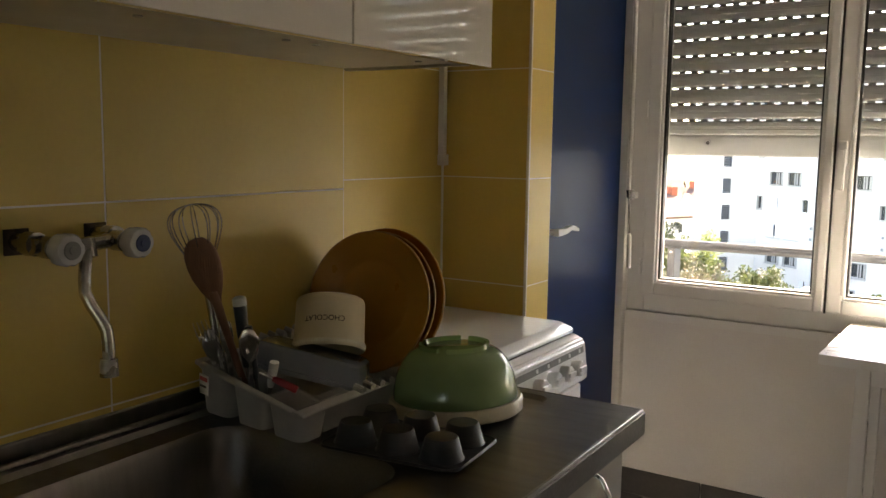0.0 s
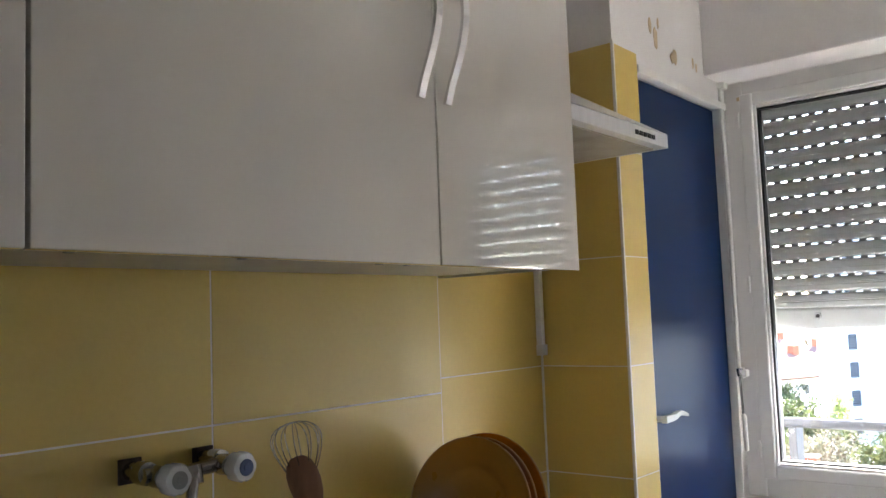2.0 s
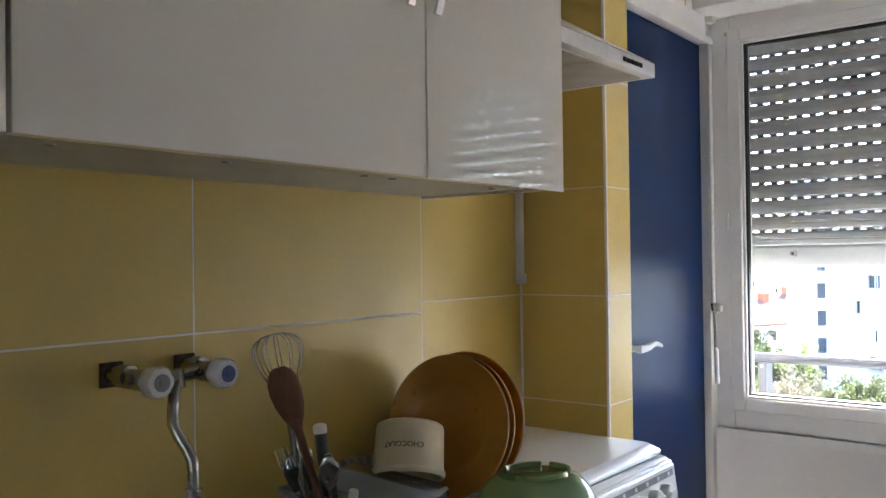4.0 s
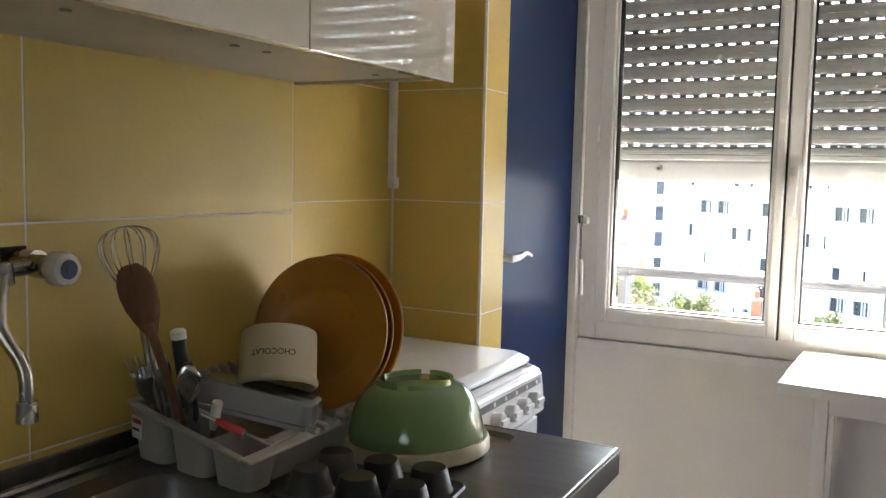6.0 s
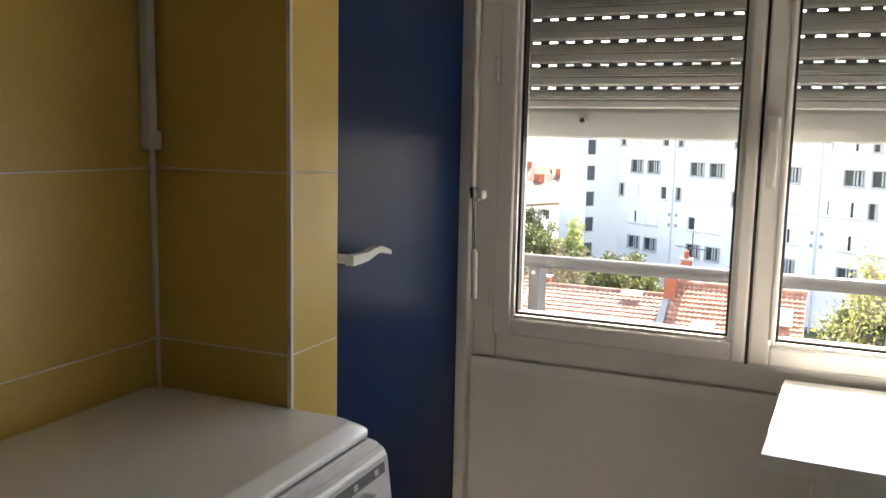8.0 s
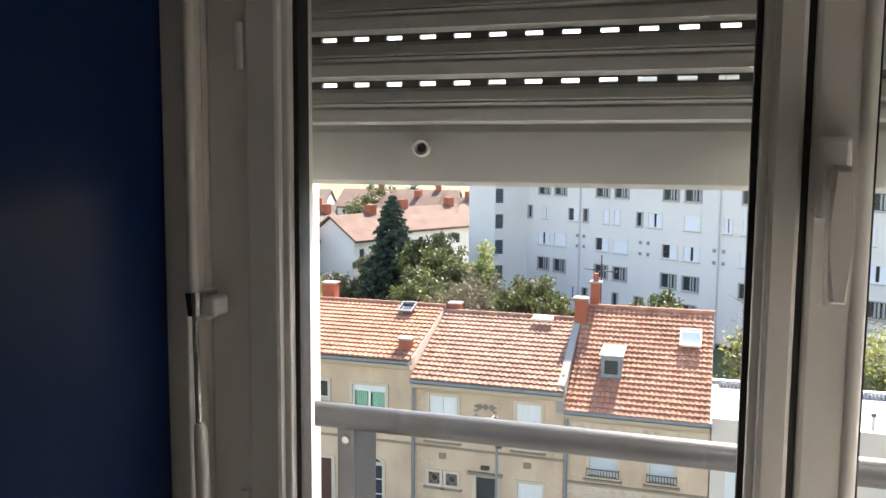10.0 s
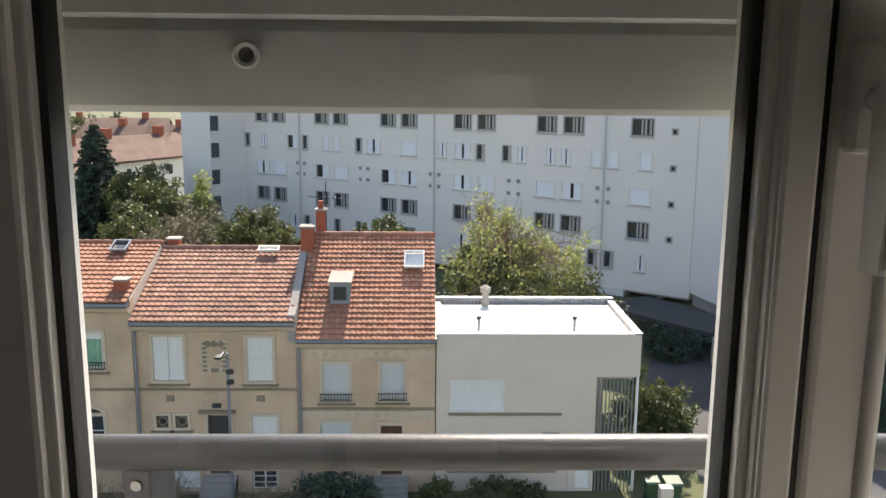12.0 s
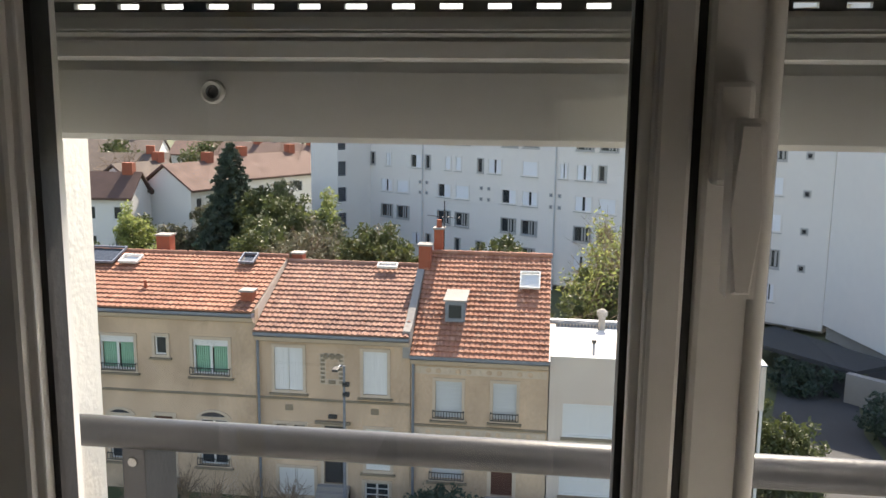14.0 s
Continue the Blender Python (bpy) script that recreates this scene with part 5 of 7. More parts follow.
def terraced(x0, x1, ze, zr, roofm, rows, cols, holes, label, course=-9.25):
    h = thing("terraced_house", ((x0 + x1) / 2, FY + 4, GROUND), label, "house", "terraced houses")
    part("wall", holed(x0 + 0.01, x1 - 0.01, GROUND, ze + 0.1, holes, 0.4, FY), LIMESTONE, h)
    bm = B(x0 + 0.01, x1 - 0.01, FY + 9, FY + 9.3, GROUND, ze + 0.1)
    box(bm, x0 + 0.01, x0 + 0.3, FY + 0.4, FY + 9, GROUND, ze + 0.1)
    box(bm, x1 - 0.3, x1 - 0.01, FY + 0.4, FY + 9, GROUND, ze + 0.1)
    prism(bm, [(FY + 0.02, ze + 0.1), (FY + 9.2, ze + 0.1), (FY + 4.5, zr - 0.02)], "x", x0 + 0.01, x0 + 0.2)
    prism(bm, [(FY + 0.02, ze + 0.1), (FY + 9.2, ze + 0.1), (FY + 4.5, zr - 0.02)], "x", x1 - 0.2, x1 - 0.01)
    part("side_walls", bm, BOXW, h)
    # unseen floor coloured near-black for the unlit rooms
    part("inner_floor", B(x0 + 0.3, x1 - 0.3, FY + 0.41, FY + 8.9, -10.2, -10.0), DARK, h)
    r = slope_roof("roof", x0 + 0.02, x1 - 0.02, FY - 0.12, ze + 0.14, FY + 4.5, zr, roofm, h, rows, cols)
    slope_roof("rear_roof", x0 + 0.02, x1 - 0.02, FY + 9.3, ze + 0.14, FY + 4.5, zr, roofm, h, 8, 12)
    bm = bmesh.new()
    n = int((x1 - x0) / 0.42)
    for i in range(n):
        a = x0 + (x1 - x0) * i / n
        tube(bm, [(a, FY + 4.5, zr + 0.03), (a + (x1 - x0) / n + 0.03, FY + 4.5, zr + 0.03)], [0.13, 0.11], 10)
    part("ridge_tiles", bm, roofm, r)
    bm = P([(FY - 0.42, ze + 0.02), (FY - 0.42, ze - 0.10), (FY - 0.3, ze - 0.18), (FY - 0.02, ze - 0.18), (FY - 0.02, ze - 0.02), (FY - 0.36, ze - 0.02)], "x", x0 + 0.02, x1 - 0.02)
    g = part("gutter", bm, ZINC, h, "grey zinc gutter")
    part("cornice", P([(FY - 0.3, ze - 0.19), (FY - 0.2, ze - 0.36), (FY - 0.08, ze - 0.42), (FY, ze - 0.42), (FY, ze - 0.19)], "x", x0 + 0.02, x1 - 0.02), LIMEPALE, h)
    part("downpipe", T([(x0 + 0.12, FY - 0.12, ze - 0.18), (x0 + 0.12, FY - 0.10, GROUND)], 0.055, 10), ZINC, h)
    part("string_course", B(x0 + 0.02, x1 - 0.02, FY - 0.07, FY + 0.0, course - 0.05, course + 0.05, 0.02), LIMESOOT, h)
    return h, r


def chimney(parent, x, y, z0, z1, w, d, pots=1):
    c = part("chimney", B(x - w / 2, x + w / 2, y - d / 2, y + d / 2, z0, z1, 0.02), BRICK, parent, "red brick chimney")
    part("chimney_cap", B(x - w / 2 - 0.06, x + w / 2 + 0.06, y - d / 2 - 0.06, y + d / 2 + 0.06, z1, z1 + 0.08, 0.01), CONC, c)
    for k in range(pots):
        xx = x + (k - (pots - 1) / 2) * 0.3
        part("chimney_pot", L([(0.0, 0.0), (0.13, 0.0), (0.1, 0.3), (0.12, 0.34), (0.07, 0.34), (0.0, 0.3)], 14, Matrix.Translation((xx, y, z1 + 0.08))), BRICK, c, smooth=True)


# house with green curtains
W1 = [(-19.43, -17.93, -8.39, -6.95), (-17.03, -16.53, -7.67, -6.89), (-15.41, -13.9, -8.41, -6.94), (-19.18, -18.18, -12.29, -10.39), (-17.18, -16.38, -12.89, -10.29), (-15.23, -14.03, -12.29, -10.34), (-23.33, -21.83, -8.39, -6.95)]
h1, r1 = terraced(-28.0, -12.75, -5.73, -4.26, ROOF1, 14, 66, W1, "sandstone terraced house with green-curtained windows and a tiled roof")
facade_window(h1, *W1[0], "curtain", "window with pale green curtains", rail=True)
facade_window(h1, *W1[1], "sash", "small white-framed window")
facade_window(h1, *W1[2], "curtain", "window with pale green curtains", rail=True)
facade_window(h1, *W1[3], "sash", "arched ground-floor window", arch=True, rail=True)
facade_window(h1, *W1[5], "sash", "arched ground-floor window", arch=True, rail=True)
facade_window(h1, *W1[6], "curtain", "window with pale green curtains", rail=True)
house_door(h1, -17.18, -16.38, -12.9, -10.3, DOORB, "brown arched front door")
chimney(h1, -13.22, FY + 0.6, -6.0, -5.0, 0.5, 0.5, 0)
chimney(h1, -18.98, FY + 5.5, -4.9, -3.6, 0.65, 0.6, 0)
chimney(h1, -12.4, FY + 5.0, -4.9, -4.16, 0.5, 0.5, 0)
part("flue_pipe", T([(-17.93, FY + 1.2, -5.6), (-17.93, FY + 1.2, -4.85)], 0.07, 8), BRICK, r1)


def skylight(parent, x, y, ze, zr, w, l, glass=PANEFAR, frame=ZINC, label="roof window"):
    s = (zr - ze) / 4.6
    z = ze + 0.14 + (y - FY + 0.12) * s + 0.12
    m = Matrix.Translation((x, y, z)) @ Matrix.Rotation(math.atan(s), 4, "X")
    bm = ring_frame(-w / 2, w / 2, -l / 2, l / 2, 0.06, 0, 0.1)
    bm.transform(m @ Matrix.Rotation(radians(90), 4, "X") @ Matrix.Scale(1, 4))
    f = part("roof_window", bm, frame, parent, label)
    bm = B(-w / 2 + 0.05, w / 2 - 0.05, -l / 2 + 0.05, l / 2 - 0.05, -0.05, -0.02)
    bm.transform(m)
    part("pane", bm, glass, f)


skylight(r1, -14.3, FY + 3.7, -5.73, -4.26, 0.7, 0.9)
skylight(r1, -19.6, FY + 3.3, -5.73, -4.26, 0.9, 0.7, SHUTW, SHUTW)
skylight(r1, -21.1, FY + 3.6, -5.73, -4.26, 1.7, 1.5, PANEFAR, ZINC, "large glazed roof light")

# house with white shutters
W2 = [(-11.98, -10.8, -8.89, -7.11), (-8.33, -7.35, -8.91, -7.13), (-11.98, -11.51, -10.83, -10.34), (-11.23, -10.76, -10.83, -10.34), (-9.96, -9.12, -12.81, -10.31), (-8.23, -7.23, -12.11, -10.36), (-8.28, -7.28, -13.46, -12.66), (-11.88, -10.38, -13.41, -12.21)]
h2, r2 = terraced(-12.75, -6.42, -6.45, -4.47, ROOF2, 16, 27, W2, "sandstone terraced house with closed white shutters")
for i in (0, 1, 5, 7):
    facade_window(h2, *W2[i], "shutter", "window behind closed white shutters")
for i in (2, 3):
    facade_window(h2, *W2[i], "round", "small round window in a square frame")
facade_window(h2, *W2[6], "sash", "dark cellar opening")
house_door(h2, *W2[4], DOORSHADE, "dark front door under a stone hood")
part("door_hood", B(-10.3, -8.85, FY - 0.2, FY, -10.22, -10.1, 0.02), LIMESOOT, h2)
part("house_lantern", B(-9.75, -9.4, FY - 0.16, FY, -9.98, -9.82, 0.03), IRON, h2)
orn = part("ornament", ring_frame(-10.1, -9.1, -8.58, -7.28, 0.24, FY - 0.03, FY), LIMEPALE, h2, "carved stone panel frame")
for k in range(7):
    for x in (-9.98, -9.22):
        part("carved_block", B(x - 0.09, x + 0.09, FY - 0.06, FY - 0.03, -8.52 + k * 0.18, -8.41 + k * 0.18, 0.015, 1), LIMESOOT, orn)
for k in range(3):
    part("rosette", L([(0.0, 0.05), (0.1, 0.04), (0.13, 0.0)], 10, Matrix.Translation((-9.85 + k * 0.25, FY - 0.03, -7.4)) @ Matrix.Rotation(radians(90), 4, "X")), LIMESOOT, orn)
part("blazon", B(-9.75, -9.45, FY - 0.05, FY - 0.0, -8.55, -8.38, 0.02), LIMESOOT, orn)
skylight(r2, -8.1, FY + 4.0, -6.45, -4.47, 0.9, 0.35, SHUTW, SHUTW)
for x, n in ((-11.4, 1), (-7.86, 2)):
    part("stone_block", B(x - 0.16, x + 0.16, FY - 0.04, FY, -9.75, -9.5, 0.01), LIMESOOT, h2)
part("party_wall", P([(FY - 0.15, -7.3), (FY - 0.15, -6.2), (FY + 0.5, -6.0), (FY + 4.5, -3.95), (FY + 4.5, -5.0)], "x", -6.72, -6.42), CONC, h2, "stone party wall between the roofs")

# house with the dormer
W3 = [(-5.41, -4.36, -9.69, -8.19), (-3.13, -2.21, -9.67, -8.17), (-5.53, -4.33, -12.27, -10.62), (-3.15, -2.3, -12.87, -10.75)]
h3, r3 = terraced(-6.42, -0.98, -7.12, -3.85, ROOF3, 21, 26, W3, "sandstone terraced house with a bright tiled roof and a dormer", -10.05)
facade_window(h3, *W3[0], "roller", "window behind a closed grey roller shutter", rail=True)
facade_window(h3, *W3[1], "roller", "window behind a closed grey roller shutter", rail=True)
facade_window(h3, *W3[2], "roller", "ground-floor window with a grey roller shutter", rail=True)
house_door(h3, *W3[3], DOORB, "brown front door")
for z, h in ((-7.92, 0.3), (-10.5, 0.36)):
    fz = part("frieze", B(-6.35, -1.05, FY - 0.03, FY, z, z + h, 0.01), LIMEPALE, h3, "carved frieze band")
    for k in range(13):
        x = -6.1 + k * 0.4
        part("swag", L([(0.0, 0.025), (0.07, 0.018), (0.11, 0.0)], 12, Matrix.Translation((x, FY - 0.03, z + h / 2)) @ Matrix.Rotation(radians(90), 4, "X")), LIMESTONE if k % 3 else LIMEPALE, fz)
for x in (-6.1, -5.72, -3.95, -3.4, -1.75, -1.3):
    part("painted_panel", B(x - 0.13, x + 0.13, FY - 0.02, FY, -8.85, -8.25, 0.005), LIMESTONE, h3, "faded ornamental panel")
s3 = 3.27 / 4.62
part("dormer_cheeks", P([(FY + 1.15, -6.98 + 1.27 * s3), (FY + 1.15, -6.98 + 1.27 * s3 + 0.9), (FY + 2.35, -6.98 + 1.27 * s3 + 0.95)], "x", -5.2, -4.4), ZINC, r3, "grey zinc dormer")
part("dormer_window", ring_frame(-5.2, -4.4, -6.05, -5.22, 0.14, FY + 1.07, FY + 1.15), ZINC, r3)
part("dormer_pane", B(-5.06, -4.54, FY + 1.10, FY + 1.14, -5.91, -5.36), PANEFAR, r3)
part("dormer_roof", P([(FY + 1.0, -5.21), (FY + 2.4, -5.04), (FY + 2.4, -4.99), (FY + 1.0, -5.15)], "x", -5.27, -4.33), CONC, r3, "weathered grey dormer roof")
skylight(r3, -1.86, FY + 3.0, -7.12, -3.85, 0.85, 0.95, SHUTW, SHUTW, "closed white roof window")
chimney(h3, -6.42, FY + 3.9, -5.2, -3.42, 0.52, 0.6, 0)
chimney(h3, -5.97, FY + 5.0, -4.4, -2.85, 0.4, 0.5, 1)
an = part("antenna", T([(-5.75, FY + 5.0, -4), (-5.75, FY + 5.0, -1.6)], 0.025, 6), ALU, h3, "television antenna")
part("antenna_boom", T([(-6.5, FY + 5.0, -2.25), (-5.0, FY + 4.9, -2.35)], 0.02, 6), ALU, an)
for k in range(6):
    x = -6.3 + k * 0.24
    part("antenna_rod", T([(x, FY + 4.75, -2.3), (x, FY + 5.25, -2.3)], 0.012, 5), ALU, an)
part("flashing", B(-1.06, -0.94, FY - 0.3, FY + 4.6, -7.25, -7.1), ZINC, h3)

# modern flat-roofed house
WB = [(-0.4, 1.75, -10.22, -8.87), (-0.45, 1.7, -12.65, -11.55), (3.2, 4.4, -13.5, -11.3), (4.7, 5.3, -13.5, -11.3)]
hb = thing("flat_roofed_house", (3.0, 36, GROUND), "beige rendered house with a white flat roof", "house")
part("wall", holed(-0.95, 5.42, GROUND, -8.76, WB, 0.3, FY + 0.04), BOXW, hb)
bm = bmesh.new()
box(bm, -0.95, 7.12, FY, FY + 0.25, -8.75, -7.0, 0.01)
box(bm, 6.87, 7.12, FY + 0.25, FY + 5.6, -8.75, -7.0)
box(bm, -0.95, 6.87, FY + 5.35, FY + 5.6, GROUND, -7.0)
box(bm, -0.95, -0.7, FY + 0.35, FY + 5.35, GROUND, -7.0)
part("upper_wall", bm, BOXW, hb)
part("side_wall", B(5.17, 5.42, FY + 0.34, FY + 5.34, GROUND, -8.76), BOXW, hb)
rf = part("roof", B(-0.7, 6.87, FY + 0.25, FY + 5.35, -7.3, -7.12), BOXROOF, hb, "white roof membrane")
part("soffit", B(5.42, 6.87, FY + 0.25, FY + 5.35, -8.9, -8.76), BOXW, hb)
part("parapet_cap", P([(FY + 5.3, -7.0), (FY + 5.65, -7.0), (FY + 5.65, -6.85), (FY + 5.3, -6.85)], "x", -0.95, 7.15), ZINC, hb)
part("parapet_cap", B(6.84, 7.15, FY - 0.03, FY + 5.3, -7.0, -6.94, 0.01), ZINC, hb)
part("parapet_cap", B(-0.95, 6.84, FY - 0.03, FY + 0.28, -7.0, -6.96, 0.01), SHUTW, hb)
bm = bmesh.new()
for k in range(52):
    x = -0.6 + k * 0.145
    box(bm, x, x + 0.07, FY + 5.22, FY + 5.35, -7.12, -6.9)
cr = part("corrugated_flashing", bm, ZINC, hb)
cr["kind"] = "stuff"
for x in (0.75, 4.6):
    v = part("roof_vent", T([(x, FY + 0.9, -7.12), (x, FY + 0.9, -6.62)], 0.06, 10), ZINC, hb)
    part("vent_cowl", T([(x, FY + 0.9, -6.62), (x, FY + 0.9, -6.5)], 0.1, 10), IRON, v)
v = part("roof_flue", T([(1.3, FY + 5.0, -7.12), (1.3, FY + 5.0, -6.5)], 0.16, 12), CONC, hb)
part("flue_cowl", T([(1.3, FY + 5.0, -6.5), (1.3, FY + 5.0, -6.3), (1.3, FY + 5.0, -6.2)], [0.24, 0.24, 0.1], 12), CONC, v)
for i in (0, 1):
    x0, x1, z0, z1 = WB[i]
    w = part("window", ring_frame(x0, x1, z0, z1, 0.06, FY + 0.02, FY + 0.1), SHUTW, hb, "wide window behind closed white shutters")
    bm = bmesh.new()
    n = 18
    for k in range(n):
        a = x0 + 0.06 + (x1 - x0 - 0.12) * k / n
        box(bm, a + 0.004, a + (x1 - x0 - 0.12) / n - 0.004, FY + 0.10, FY + 0.13, z0 + 0.06, z1 - 0.06)
    box(bm, x0 + 0.06, x1 - 0.06, FY + 0.13, FY + 0.14, z0 + 0.06, z1 - 0.06)
    part("folding_shutter", bm, SHUTW, w)
    part("sill", B(x0 - 0.06, x1 + 2.3 if i == 0 else x1 + 2.2, FY - 0.06, FY + 0.045, z0 - 0.12, z0 - 0.02, 0.01), LIMESOOT, w)
part("garage_door", B(3.2, 4.4, FY + 0.12, FY + 0.16, -13.5, -11.3), BOXW, hb)
d = part("door", B(4.7, 5.3, FY + 0.12, FY + 0.17, -13.5, -11.3), SHUTW, hb, "white front door")
part("door_knob", T([(4.8, FY + 0.12, -12.4), (4.8, FY + 0.06, -12.4)], 0.035, 8), IRON, d)
part("house_number", B(3.3, 4.0, FY + 0.02, FY + 0.038, -11.2, -11.08), IRON, hb)
for k in range(10):
    part("screen_slat", B(5.5 + k * 0.15, 5.54 + k * 0.15, FY + 0.05, FY + 0.12, GROUND, -8.76), ZINC, hb)
part("post", B(7.0, 7.1, FY + 0.03, FY + 0.13, GROUND, -8.75), SHUTW, hb)

# bins by the flat-roofed house
for x, y, s in ((8.3, 31.8, 1.0), (7.6, 32.2, 0.85)):
    b = thing("wheeled_bin", (x, y, GROUND), "dark green wheeled bin with a lid, by the lane", "bin", "bins by the lane")
    bm = bmesh.new()
    rs = [[bm.verts.new((x + px * k, y + py * k, GROUND + z)) for px, py in ((-0.3, -0.33), (0.3, -0.33), (0.3, 0.33), (-0.3, 0.33))] for k, z in ((0.75 * s, 0.08), (1.0 * s, 1.0 * s))]
    for i in range(4):
        bm.faces.new((rs[0][i], rs[0][(i + 1) % 4], rs[1][(i + 1) % 4], rs[1][i]))
    bm.faces.new(rs[0][::-1]), bm.faces.new(rs[1])
    part("tub", bm, BINP, b)
    part("lid", P([(y - 0.38 * s, GROUND + 1.0 * s), (y + 0.38 * s, GROUND + 1.0 * s), (y + 0.36 * s, GROUND + 1.1 * s), (y - 0.3 * s, GROUND + 1.06 * s)], "x", x - 0.33 * s, x + 0.33 * s), BINP, b)
    for dx in (-0.26, 0.26):
        part("wheel", T([(x + dx * s - 0.03, y + 0.25 * s, GROUND + 0.1), (x + dx * s + 0.03, y + 0.25 * s, GROUND + 0.1)], 0.1, 14), IRON, b)
pil = solid("gate_pier", B(7.5, 8.0, 30.6, 31.0, GROUND, GROUND + 1.3, 0.03), BOXW, "low rendered gate pier beside the bins", "gate pier")
solid("garden_wall", B(-28, -0.4, 27.0, 27.2, GROUND, GROUND + 0.7, 0.03), CONC, "low garden wall before the terraced houses", "garden wall")

# street lamp
lamp = thing("street_lamp", (-8.75, 31.5, GROUND), "slim dark street lamp before the terraced houses", "street lamp")
part("pole", T([(-8.75, 31.5, GROUND), (-8.75, 31.5, -7.3)], [0.07, 0.045], 10), ZINC, lamp, smooth=True)
part("arm", T([(-8.75, 31.5, -7.35), (-8.8, 31.2, -7.18), (-8.85, 30.7, -7.15)], 0.03, 8), ZINC, lamp)
part("lantern", B(-8.97, -8.73, 30.45, 30.85, -7.22, -7.12, 0.03), IRON, lamp, "dark flat lantern head")
for z in (-8.1, -8.5):
    part("bracket", B(-8.8, -8.55, 31.4, 31.6, z, z + 0.16, 0.02), IRON, lamp)

# ---- the long white apartment block ----
A0, A1 = Vector((-20.1, 90.4, -0.33)), Vector((18.66, 63.3, -0.33))
ang = math.atan2(A1.y - A0.y, A1.x - A0.x)
LEN = (A1 - A0).length / 0.991
ROOFZ = 10.0
blk = thing("apartment_block", Matrix.Translation(A0) @ Matrix.Rotation(ang, 4, "Z") @ Matrix.Diagonal((0.991, 1, 1, 1)), "long white apartment block with rows of small windows", "apartment building", local=True)
BAY = 8.17
PAIRS = [2.55 + BAY * i for i in range(6)] + [4.95 + BAY * i for i in range(5)]
wins = [(u, z, 1.8, 1.34, "dark") for u in PAIRS for z in (5.4, 0.0, -7.95)]
for u, w, k in ((0.4, 0.75, "open"), (2.8, 0.8, "slot"), (6.8, 1.55, "half"), (8.49, 0.7, "open"), (11.22, 0.75, "blind"), (12.57, 0.75, "blind"), (15.37, 0.75, "open"), (17.14, 1.6, "slot"), (21.24, 1.75, "blind"), (24.91, 0.85, "slot"), (27.06, 1.55, "slot"), (28.88, 0.8, "open"), (31.49, 0.8, "open"), (32.95, 0.8, "slot"), (35.6, 0.85, "slot"), (37.0, 0.85, "slot"), (39.67, 0.9, "blind"), (41.11, 0.9, "blind"), (43.78, 0.95, "blind")):
    wins += [(u, z, w, 1.34, k) for z in (2.75, -2.55, 8.0)]
for i, u in enumerate(PAIRS):
    wins.append((u, -5.27, 1.75, 1.32, ("slot", "half", "half", "slot", "blind", "blind", "blind", "blind", "slot", "blind", "slot")[i]))
for u, w, k in ((6.87, 1.3, "slot"), (8.59, 0.75, "open"), (12.59, 0.75, "open"), (15.3, 0.75, "open"), (17.2, 1.6, "blind"), (21.22, 1.6, "dark"), (27.0, 1.6, "slot"), (31.5, 0.8, "open"), (39.64, 0.85, "open"), (41.06, 0.85, "open"), (43.72, 0.85, "slot")):
    wins.append((u, -10.5, w, 1.34, k))
holes = [(u - w / 2, u + w / 2, z - h / 2, z + h / 2) for u, z, w, h, k in wins]
part("wall", holed(0.0, LEN, -12.8, ROOFZ, holes, 0.25), FLATW, blk)
part("rear_wall", B(-0.0, LEN, 10, 10.25, -12.8, ROOFZ), FLATW, blk)
part("roof", B(-1, LEN + 0.3, -0.3, 10.4, ROOFZ, ROOFZ + 0.5), FLATW, blk)
part("underside", B(0, LEN, 0.26, 9.9, -13.0, -12.7), CONC, blk)
# near-black board painted in for the unlit rooms behind the windows
part("back_room", B(0.1, LEN - 0.1, 2.2, 2.4, -12.6, ROOFZ - 0.2), DOORSHADE, blk)
for u, z, w, h, k in wins:
    f = part("window", ring_frame(u - w / 2 - 0.05, u + w / 2 + 0.05, z - h / 2 - 0.05, z + h / 2 + 0.05, 0.11, -0.05, 0.16), FRAMEG if k in ("dark", "open") else FLATW, blk)
    part("sill", B(u - w / 2 - 0.1, u + w / 2 + 0.1, -0.14, -0.05, z - h / 2 - 0.12, z - h / 2 - 0.05), FRAMEG, f)
    x0, x1, z0, z1 = u - w / 2 + 0.06, u + w / 2 - 0.06, z - h / 2 + 0.06, z + h / 2 - 0.06
    if k == "blind":
        part("blind", B(x0, x1, 0.03, 0.10, z0, z1), FLATS, f, "closed white blind")
        continue
    part("pane", B(x0, x1, 0.16, 0.19, z0, z1), PANEFAR, f)
    if k == "slot":
        a, b = x0 + (x1 - x0) * 0.42, x0 + (x1 - x0) * 0.6
        part("blind", B(x0, a, 0.03, 0.10, z0, z1), FLATS, f, "half-drawn white blind")
        part("blind", B(b, x1, 0.03, 0.10, z0, z1), FLATS, f, "half-drawn white blind")
    elif k == "half":
        a = x0 + (x1 - x0) * 0.5
        part("blind", B(x0, a, 0.03, 0.10, z0, z1) if int(u) % 2 else B(a, x1, 0.03, 0.10, z0, z1), FLATS, f, "half-drawn white blind")
    elif k == "dark":
        q = (x1 - x0) / 8
        for a, b in ((3.3, 4.0), (4.6, 5.4), (6.4, 7.2)):
            part("curtain_edge", B(x0 + q * a, x0 + q * b, 0.10, 0.13, z0 + 0.05, z1 - 0.05), FRAMEG, f, "pale curtain")
    else:
        part("curtain_edge", B(x0 + (x1 - x0) * 0.62, x1 - 0.06, 0.10, 0.13, z0, z1), FRAMEG, f, "pale curtain")
